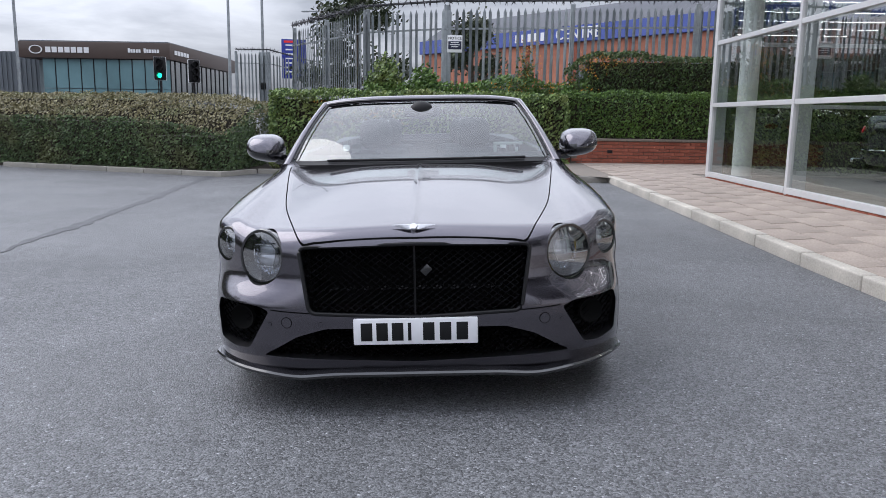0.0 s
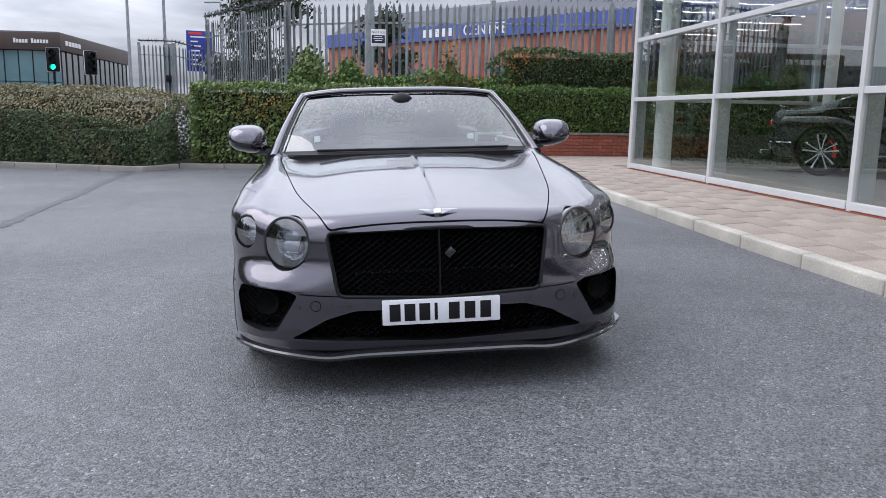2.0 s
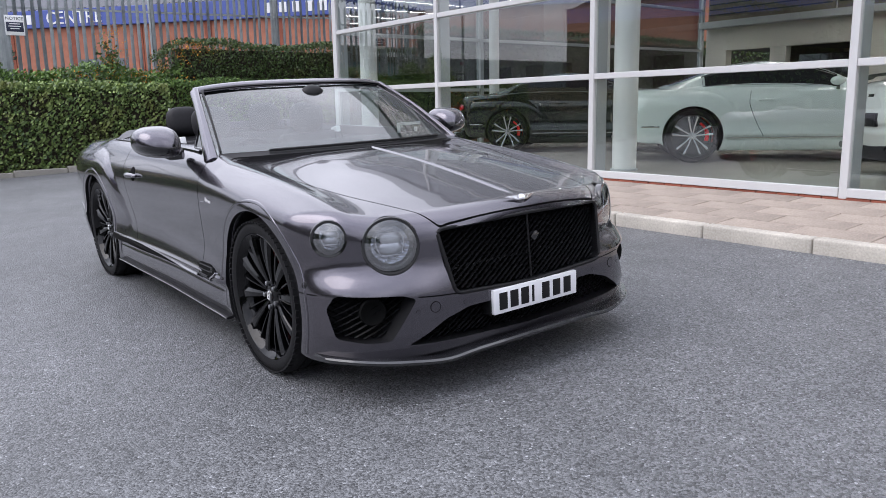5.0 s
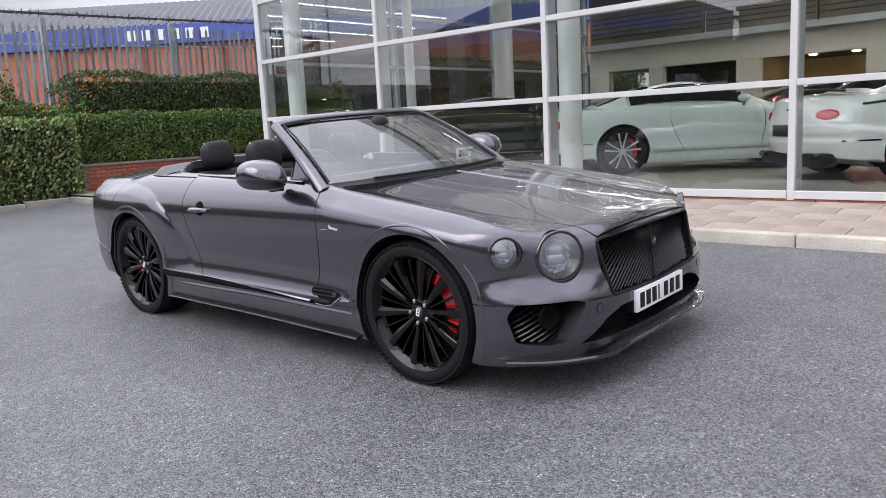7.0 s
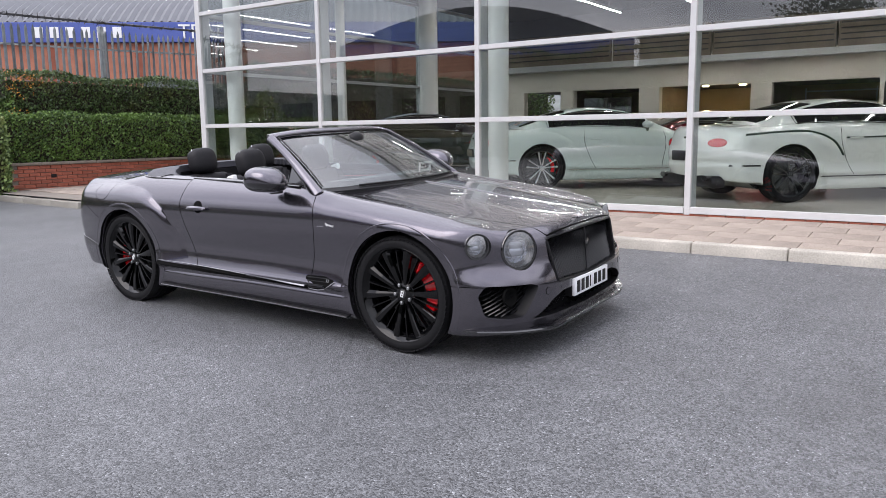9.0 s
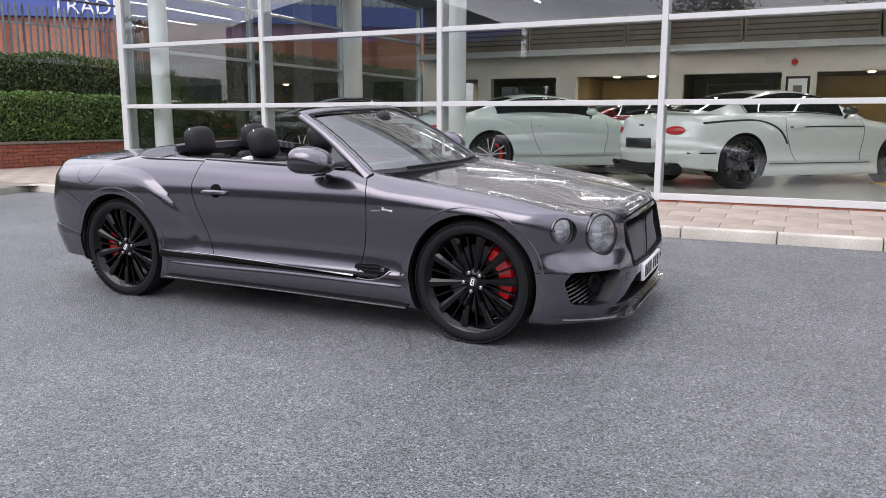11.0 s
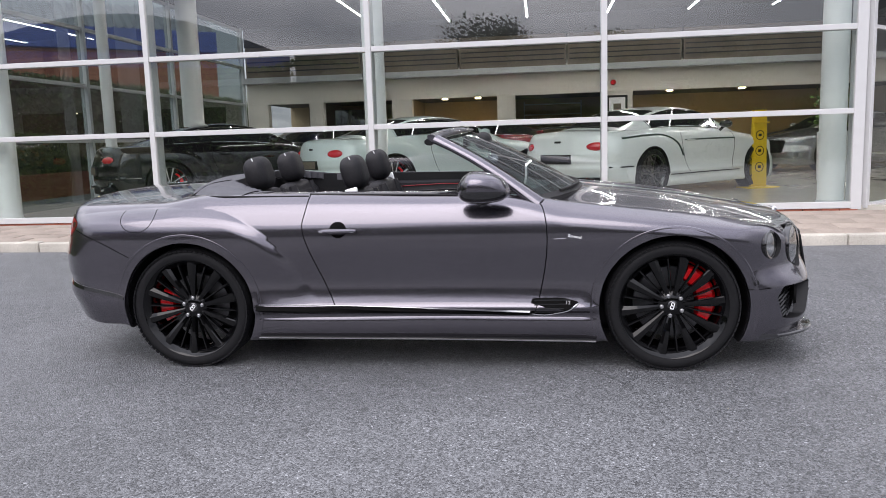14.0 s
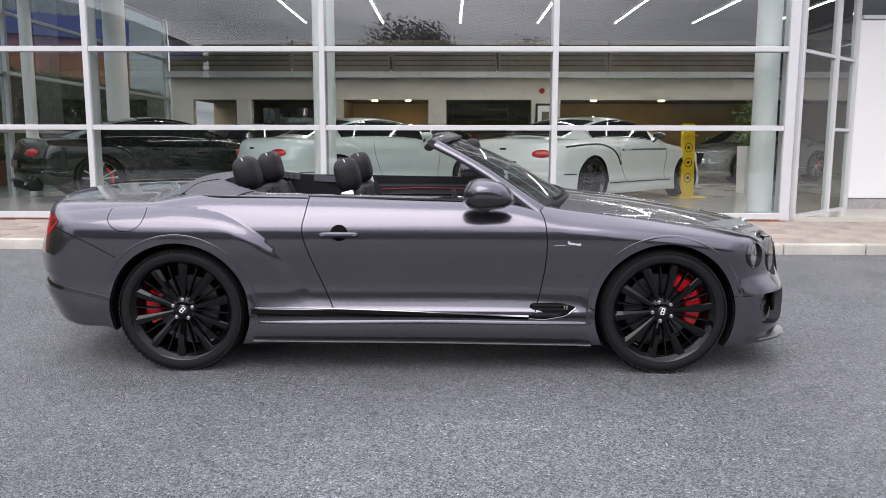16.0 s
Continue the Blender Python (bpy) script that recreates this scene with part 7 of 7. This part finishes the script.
        for c in (0.0, WB):
            arch_lip(car, sx, c)
        # wing vent with a bright lower rim
        vent = [(0.80, 0.335), (0.79, 0.43), (0.62, 0.435), (0.52, 0.41), (0.60, 0.355), (0.70, 0.328)]
        vent = rounded(vent, 0.02, 4)
        bm = bmesh.new()
        c0 = Vector((sum(a for a, b in vent) / len(vent), sum(b for a, b in vent) / len(vent)))
        rim_pts = [on_side(a, b, sx) for a, b in vent]
        ctr = bm.verts.new(on_side(c0.x, c0.y, sx)[0] + Vector((sx * 0.003, 0, 0)))
        rv = [bm.verts.new(p + n * 0.003) for p, n in rim_pts]
        for i in range(len(rv)):
            bm.faces.new((ctr, rv[i - 1], rv[i]))
        v_ob = part("wing_vent", bm, M_GAP, car, "black side vent with a bright rim")
        bm = bmesh.new()
        add_tube(bm, [on_side(a, b, sx)[0] + Vector((sx * 0.006, 0, 0)) for a, b in spline([(0.79, 0.335), (0.70, 0.330), (0.60, 0.356), (0.525, 0.405)], 5)], 0.0045, 6)
        part("vent_rim", bm, M_CHROME, v_ob)
        for i in range(4):
            bm = bmesh.new()
            z = 0.352 + 0.022 * i
            add_tube(bm, [on_side(a, z + 0.01 * (0.8 - a), sx)[0] + Vector((sx * 0.004, 0, 0)) for a in (0.775, 0.70, 0.63 - 0.02 * i)], 0.004, 6)
            part("vent_slat", bm, M_BLACK, v_ob)
        words = text_mesh("12", 0.029, 0.002)
        words.materials.append(M_STEEL)
        p, nrm = on_side(0.585, 0.405, sx)
        put("vent_number", words, v_ob, face_frame(p + nrm * 0.006, nrm), "bright figures 12")
        # script on the wing
        p, nrm = on_side(0.545, 0.785, sx)
        words = text_mesh("Speed", 0.021, 0.001)
        words.materials.append(M_WHITE)
        ob = put("wing_script", words, car, face_frame(p + nrm * 0.002, nrm) @ Matrix(((1.5, 0, 0.35, 0), (0, 1, 0, 0), (0, 0, 1, 0), (0, 0, 0, 1))), "small bright lettering on the wing")
        bm = bmesh.new()
        m = face_frame(p + nrm * 0.002, nrm)
        add_tube(bm, [m @ Vector((-0.115, 0, -0.013)), m @ Vector((-0.05, 0, -0.010))], 0.0025, 5)
        part("script_line", bm, M_CHROME, ob).parent = car
        # door handle, over a near-black ellipsoid that stands for its shaded scoop
        p, nrm = on_side(1.905, 0.836, sx)
        m = face_frame(p, nrm)
        bm = bmesh.new()
        bmesh.ops.create_uvsphere(bm, u_segments=24, v_segments=12, radius=1, matrix=m @ Matrix.Translation((0, 0.008, 0.004)) @ Matrix.Diagonal((0.058, 0.016, 0.050, 1)))
        part("handle_scoop", bm, M_GAP, car)
        bm = bmesh.new()
        add_tube(bm, [m @ Vector((-0.108 + 0.216 * i / 14, -0.012 - 0.016 * math.sin(math.pi * i / 14), -0.004)) for i in range(15)], [0.010 + 0.012 * math.sin(math.pi * i / 14) ** 0.5 for i in range(15)], 10, flat=0.8)
        part("door_handle", bm, M_PAINT, car, "body coloured door handle")
        bm = bmesh.new()
        add_tube(bm, [m @ Vector((-0.10 + 0.2 * i / 14, -0.030 - 0.010 * math.sin(math.pi * i / 14), -0.008)) for i in range(15)], 0.0025, 5)
        part("handle_strip", bm, M_CHROME, car)
        # belt moulding and quarter light
        bm = bmesh.new()
        add_tube(bm, [(sx * 0.828, 0.92, 1.012), (sx * 0.812, 1.3, 1.024), (sx * 0.800, 1.8, 1.034), (sx * 0.790, 2.10, 1.040)], 0.010, 6)
        part("belt_moulding", bm, M_BLACK_GLOSS, car)
        bm = bmesh.new()
        tri = [Vector((sx * 0.815, 0.86, 1.022)), Vector((sx * 0.80, 1.065, 1.03)), Vector((sx * 0.755, 1.055, 1.165))]
        add_tube(bm, tri + [tri[0]], 0.009, 6)
        ql = part("quarter_light", bm, M_BLACK_GLOSS, car, "small black framed corner window")
        g = mesh_object("quarter_glass", tri, [(0, 1, 2)], M_CARGLASS, ql)
        g.visible_shadow = False
        # tail lamp
        bm = bmesh.new()
        pts = [(3.56, 0.90), (3.62, 0.925), (3.70, 0.93), (3.80, 0.92), (3.80, 0.79), (3.70, 0.80), (3.62, 0.83)]
        pr = [on_side(a, b, sx) for a, b in rounded(pts, 0.03, 4)]
        mid = on_side(3.68, 0.865, sx)
        ctr = bm.verts.new(mid[0] + mid[1] * 0.006)
        rv = [bm.verts.new(p + n * 0.003) for p, n in pr]
        for i in range(len(rv)):
            bm.faces.new((ctr, rv[i - 1], rv[i]))
        part("tail_lamp", bm, M_REDLENS, car, "red tail lamp")
        door_mirror(car, sx)
    # winged badge
    p, nrm = on_top(0, -0.790)
    bf = face_frame(p + Vector((0, -0.004, 0.012)), Vector((0, -0.62, 0.78)))
    badge = bmesh.new()
    for s in (-1, 1):
        for k in range(5):
            ln = 0.080 - 0.013 * k
            pts = [bf @ Vector((s * (0.010 + ln * t), 0.004 * t, 0.011 - 0.0058 * k + 0.004 * t)) for t in (0, 0.35, 0.7, 1.0)]
            add_tube(badge, pts, [0.0042, 0.0040, 0.0034, 0.0016], 6, flat=0.7)
    b_ob = part("bonnet_badge", badge, M_CHROME, car, "bright winged badge")
    bm = lathe([(-0.008, 0.0), (-0.008, 0.013), (-0.004, 0.017), (0.012, 0.017)], 32, "y")
    q = part("badge_disc", bm, M_CHROME, b_ob)
    q.matrix_basis = bf
    windscreen(car)
    tonneau(car)
    interior(car)
    # number plate: unreadable on purpose, bars in place of characters
    zt, zb = 0.428, 0.317
    yt = -0.880
    bm = bmesh.new()
    add_box(bm, (-0.26, yt, zb), (0.26, yt + 0.02, zt), 0.004, 2)
    pl = part("number_plate", bm, M_PLATE, car, "white number plate with plain dark bars")
    part("plate_holder", box_bm((-0.265, yt + 0.021, zb - 0.004), (0.265, yt + 0.10, zt + 0.004), 0.004), M_BLACK, car)
    xs = [-0.205, -0.140, -0.075, -0.025, 0.055, 0.125, 0.195]
    for i, x in enumerate(xs):
        w = 0.007 if i == 3 else 0.024
        part("plate_bar", box_bm((x - w, yt - 0.0015, zb + 0.017), (x + w, yt + 0.001, zt - 0.017), 0.001), M_BLACK, pl)
    # tailpipes and under-floor
    part("under_floor", box_bm((-0.60, -0.55, 0.15), (0.60, 3.0, 0.20), 0.01), M_GAP, car)
    return car


def crystal():
    m = mat("crystal reflector", (0.38, 0.40, 0.45), 0.10, 0.9)
    nt = m.node_tree
    b = nt.nodes["Principled BSDF"]
    v = nt.nodes.new("ShaderNodeTexVoronoi")
    v.inputs["Scale"].default_value = 70
    tc = nt.nodes.new("ShaderNodeTexCoord")
    nt.links.new(tc.outputs["Object"], v.inputs["Vector"])
    bp = nt.nodes.new("ShaderNodeBump")
    bp.inputs["Strength"].default_value = 0.6
    bp.inputs["Distance"].default_value = 0.01
    nt.links.new(v.outputs["Distance"], bp.inputs["Height"])
    nt.links.new(bp.outputs[0], b.inputs["Normal"])
    return m


M_MESH = mat("black grille mesh", (0.007, 0.007, 0.008), 0.20, spec=0.45)
M_CRYSTAL = crystal()
M_PROJECTOR = mat("smoked projector lens", (0.42, 0.44, 0.47), 0.05, 0.5, coat=1.0)
M_CARBON = mat("dark carbon weave", (0.014, 0.014, 0.016), 0.2, coat=1.0, grain=0.3, grain_scale=250)
CAR_LEAN, CAR_YAW = -2.0, 0.0
convertible = build_convertible()

# ---------------------------------------------------------------- cars on show
def roof_point(u, v):
    """Cabin top of a closed coupe: u across from -1 to 1, v along from 0 at the bonnet to 1 at the boot."""
    y = 0.42 + 2.95 * v
    z = float(spl(np.array(v), [(0.0, 0.985), (0.12, 1.13), (0.27, 1.31), (0.42, 1.385), (0.55, 1.385), (0.72, 1.29), (0.88, 1.13), (1.0, 1.03)]))
    half = float(spl(np.array(v), [(0.0, 0.80), (0.25, 0.72), (0.5, 0.68), (0.75, 0.66), (1.0, 0.62)]))
    low = float(spl(np.array(v), [(0.0, 0.95), (0.3, 1.0), (0.7, 1.02), (1.0, 1.0)]))
    a = abs(u)
    wide = 0.84 if v < 0.75 else 0.84 - 0.5 * (v - 0.75)
    if a < 0.55:
        t = a / 0.55
        return Vector((math.copysign(half * t * 0.96, u), y, z - 0.045 * t ** 2.5)), "top"
    t = (a - 0.55) / 0.45
    return Vector((math.copysign(half * 0.96 + (wide - half * 0.96) * t, u), y, (z - 0.045) * (1 - t) + low * t)), "side"


def coupe_body(step_size=0.055):
    me = skin("hull", step_size)
    bm = bmesh.new()
    for sx in (-1, 1):
        for c in (0.0, WB):
            ring = [(c + 0.405 * math.cos(2 * math.pi * i / 48), HUB + 0.405 * math.sin(2 * math.pi * i / 48)) for i in range(48)]
            prism(bm, ring, "x", *sorted((0.60 * sx, 1.3 * sx)))
    prism(bm, GRILLE, "y", -1.3, -0.72)
    return boolean(me, cutter_mesh(bm, 1), [M_PAINT, M_BLACK])


COUPE = coupe_body()


def show_car(label, paint, wheel_mat, x, y, turn, stripe=None, seed=0):
    car = thing("coupe_car", pose(x, y, FLOOR, 0, 0, turn), label, "car", "cars on show")
    me = COUPE.copy()
    me.materials.clear()
    me.materials.append(paint), me.materials.append(M_BLACK)
    mi = np.array([p.material_index for p in COUPE.polygons])
    me.polygons.foreach_set("material_index", mi)
    me.shade_smooth()
    vi = np.empty(len(me.loops), int)
    me.loops.foreach_get("vertex_index", vi)
    loops = hull_normal(np.array([v.co for v in me.vertices]))[vi]
    for p in me.polygons:
        if p.material_index:
            for li in p.loop_indices:
                loops[li] = p.normal
    me.normals_split_custom_set(loops.tolist())
    put("body", me, car)
    n, k = 28, 26
    verts, kinds = [], []
    for j in range(k + 1):
        for i in range(n + 1):
            p, kd = roof_point(-1 + 2 * i / n, j / k)
            verts.append(p)
    roof, glass = [], []
    for j in range(k):
        for i in range(n):
            u, v = -1 + 2 * (i + 0.5) / n, (j + 0.5) / k
            q = (j * (n + 1) + i, j * (n + 1) + i + 1, (j + 1) * (n + 1) + i + 1, (j + 1) * (n + 1) + i)
            a = abs(u)
            side = a > 0.60 and 0.2 < v < 0.78 and a < 0.93
            screen = a < 0.52 and (v < 0.26 or 0.66 < v < 0.93)
            (glass if side or screen else roof).append(q)
    mesh_object("roof", verts, roof, paint, car, smooth=True, angle=60)
    mesh_object("windows", [Vector(v) * 1.0 for v in verts], glass, M_CARGLASS, car, smooth=True, angle=60)
    for sx in (-1, 1):
        for wy in (0.0, WB):
            wh = part("wheel", lathe([(-0.12, 0.285), (-0.135, 0.30), (-0.138, 0.34), (-0.11, 0.370), (0.11, 0.370), (0.13, 0.30), (0.11, 0.27)], 48, close=True), M_RUBBER, car)
            wh.matrix_basis = Matrix.Translation((sx * 0.83, wy, HUB)) @ pose(0, 0, 0, 0, 0, 180 if sx > 0 else 0)
            part("rim", lathe([(-0.10, 0.262), (-0.128, 0.276), (-0.130, 0.288), (-0.118, 0.288), (-0.05, 0.25), (-0.045, 0.0)], 48), M_BLACK_GLOSS, wh)
            sp = None
            for i in range(10):
                m = pose(0, 0, 0, 72 * (i // 2) + (13 if i % 2 else -13), 0, 0)
                if sp is None:
                    bm = bmesh.new()
                    add_tube(bm, [(-0.095, 0, 0.03), (-0.112, 0.004, 0.15), (-0.122, 0.0, 0.272)], [0.011, 0.010, 0.018], 6, flat=0.5)
                    sp = part("spoke", bm, wheel_mat, wh)
                    sp.matrix_basis = m
                else:
                    put("spoke", sp.data, wh, m)
            bm = bmesh.new()
            add_tube(bm, [(-0.072, -0.20 * math.cos(radians(b)), 0.20 * math.sin(radians(b))) for b in (-20, 0, 20, 40, 60)], 0.028, 8, flat=0.6)
            part("brake_caliper", bm, M_RED if stripe is None else M_BLACK, wh)
            part("hub", lathe([(-0.08, 0.06), (-0.115, 0.045), (-0.118, 0.0)], 20), wheel_mat, wh)
        # tail lamp, chrome sill line, mirror, exhaust
        bm = bmesh.new()
        c, nn = on_front(0, 0.5)
        p = bisect(np.array([sx * 0.66, 3.0, 0.80]), np.array([sx * 0.66, 4.4, 0.80]))
        nrm = hull_normal(p)
        bmesh.ops.create_uvsphere(bm, u_segments=20, v_segments=10, radius=1, matrix=face_frame(Vector(p), Vector(nrm)) @ Matrix.Diagonal((0.145, 0.03, 0.062, 1)))
        part("tail_lamp", bm, M_REDLENS, car, "red oval tail lamp")
        bm = bmesh.new()
        add_tube(bm, [on_side(yy, 0.345, sx)[0] + Vector((sx * 0.004, 0, 0)) for yy in (0.55, 1.2, 1.8, 2.4)], 0.010, 5)
        part("sill_line", bm, M_CHROME if stripe is None else M_BLACK, car)
        bm = bmesh.new()
        add_tube(bm, [on_side(yy, 0.50, sx)[0] + Vector((sx * 0.004, 0, 0)) for yy in (3.3, 3.5, 3.68)], 0.010, 5)
        part("bumper_line", bm, M_CHROME if stripe is None else M_BLACK, car)
        bm = bmesh.new()
        bmesh.ops.create_uvsphere(bm, u_segments=16, v_segments=10, radius=1, matrix=Matrix.Translation((sx * 1.0, 1.05, 1.08)) @ Matrix.Diagonal((0.11, 0.09, 0.06, 1)))
        part("door_mirror", bm, paint if stripe is None else M_BLACK_GLOSS, car)
        bm = bmesh.new()
        add_tube(bm, [(sx * 0.93, 1.02, 1.03), (sx * 0.86, 1.0, 0.98)], 0.025, 6)
        part("mirror_stalk", bm, M_BLACK_GLOSS, car)
        bm = bmesh.new()
        add_tube(bm, [(sx * 0.60, 3.70, 0.33), (sx * 0.60, 3.90, 0.33)], 0.075, 16, flat=0.5)
        part("exhaust", bm, M_CHROME if stripe is None else M_BLACK_GLOSS, car)
        p, nrm = on_side(1.905, 0.845, sx)
        bm = bmesh.new()
        m = face_frame(p, nrm)
        add_tube(bm, [m @ Vector((-0.1, -0.012, 0)), m @ Vector((0, -0.025, 0)), m @ Vector((0.1, -0.012, 0))], 0.012, 6)
        part("door_handle", bm, paint, car)
        # shut lines of the door
        bm = bmesh.new()
        line = spline([(0.72, 0.96), (0.70, 0.8), (0.71, 0.6), (0.77, 0.345)], 5)
        add_tube(bm, [on_side(a, b, sx)[0] for a, b in line], 0.004, 5)
        line = spline([(1.93, 0.37), (2.03, 0.57), (2.12, 0.80), (2.10, 0.97)], 5)
        add_tube(bm, [on_side(a, b, sx)[0] for a, b in line], 0.004, 5)
        part("door_line", bm, M_GAP, car)
        # bright line round the side windows
        bm = bmesh.new()
        pts = [roof_point(sx * 0.60, v)[0] for v in (0.2, 0.3, 0.4, 0.5, 0.6, 0.7, 0.78)] + [roof_point(sx * 0.95, v)[0] for v in (0.78, 0.6, 0.4, 0.2)]
        add_tube(bm, [q + Vector((sx * 0.006, 0, 0.004)) for q in pts], 0.008, 5)
        part("window_trim", bm, M_CHROME if stripe is None else M_BLACK_GLOSS, car)
        if stripe is not None:
            bm = bmesh.new()
            line = spline([(3.5, 0.90), (3.0, 0.935), (2.55, 0.93), (2.25, 0.82), (2.08, 0.62)], 6)
            add_tube(bm, [on_side(a, b, sx)[0] for a, b in line], 0.016, 6)
            part("body_stripe", bm, stripe, car, "dark green body stripe")
            bm = bmesh.new()
            line = [(2.05, 0.85), (1.4, 0.86), (0.7, 0.86)]
            add_tube(bm, [on_side(a, b, sx)[0] for a, b in line], 0.012, 6)
            part("body_stripe", bm, stripe, car, "dark green body stripe")
    # rear plate recess, diffuser and badge
    p = bisect(np.array([0, 3.0, 0.62]), np.array([0, 4.4, 0.62]))
    part("plate_recess", box_bm((-0.30, p[1] - 0.03, 0.55), (0.30, p[1] + 0.012, 0.69), 0.01), M_BLACK, car)
    part("rear_plate", box_bm((-0.26, p[1] + 0.013, 0.565), (0.26, p[1] + 0.018, 0.675), 0.002), M_DARKROOM if stripe is None else M_BLACK, car)
    p = bisect(np.array([0, 3.0, 0.34]), np.array([0, 4.4, 0.34]))
    part("diffuser", box_bm((-0.72, p[1] - 0.20, 0.20), (0.72, p[1] + 0.005, 0.36), 0.03, 2), M_BLACK, car)
    p = bisect(np.array([0, 3.0, 0.86]), np.array([0, 4.4, 0.86]))
    part("rear_badge", box_bm((-0.06, p[1] - 0.005, 0.855), (0.06, p[1] + 0.008, 0.885), 0.004), M_BLACK if stripe is not None or seed == 1 else M_CHROME, car)
    if stripe is not None:
        sp = bmesh.new()
        pts = [(-0.72, 3.62, 1.06), (-0.4, 3.70, 1.085), (0, 3.72, 1.09), (0.4, 3.70, 1.085), (0.72, 3.62, 1.06)]
        add_tube(sp, pts, 0.05, 8, flat=0.3)
        part("rear_spoiler", sp, M_BLACK, car)
    return car


M_BLACKCAR = mat("black car paint", (0.006, 0.006, 0.008), 0.15, 0.2, coat=1.0)
M_MINT = mat("pale green-white car paint", (0.62, 0.70, 0.68), 0.3, coat=1.0, grain=0.03, grain_scale=500)
M_WHITECAR = mat("white car paint", (0.78, 0.80, 0.78), 0.3, coat=1.0)
M_NAVY = mat("dark blue car paint", (0.010, 0.014, 0.03), 0.2, 0.3, coat=1.0)
M_SILVER = mat("silver car paint", (0.36, 0.37, 0.38), 0.25, 0.8, coat=1.0)
M_STRIPE = mat("dark green stripe", (0.01, 0.03, 0.022), 0.3)
M_ALLOY = mat("bright alloy", (0.65, 0.65, 0.67), 0.2, 0.9)

show_car("gloss black coupe on the showroom floor", M_BLACKCAR, M_ALLOY, 9.37, 5.20, 38)
show_car("pale green-white coupe on the showroom floor", M_MINT, M_ALLOY, 9.44, 1.55, 42, seed=1)
show_car("white coupe with dark stripes and a rear spoiler", M_WHITECAR, M_BLACK_GLOSS, 8.97, -2.26, 45, stripe=M_STRIPE)
show_car("dark blue car deep in the showroom", M_NAVY, M_BLACK_GLOSS, 14.3, 5.0, 62)
M_REDCAR = mat("dark red car paint", (0.22, 0.012, 0.018), 0.2, 0.4, coat=1.0)
show_car("dark red coupe deep in the showroom", M_REDCAR, M_ALLOY, 13.9, 0.6, 42)
show_car("silver car deep in the showroom", M_SILVER, M_ALLOY, 14.0, -5.3, 210)
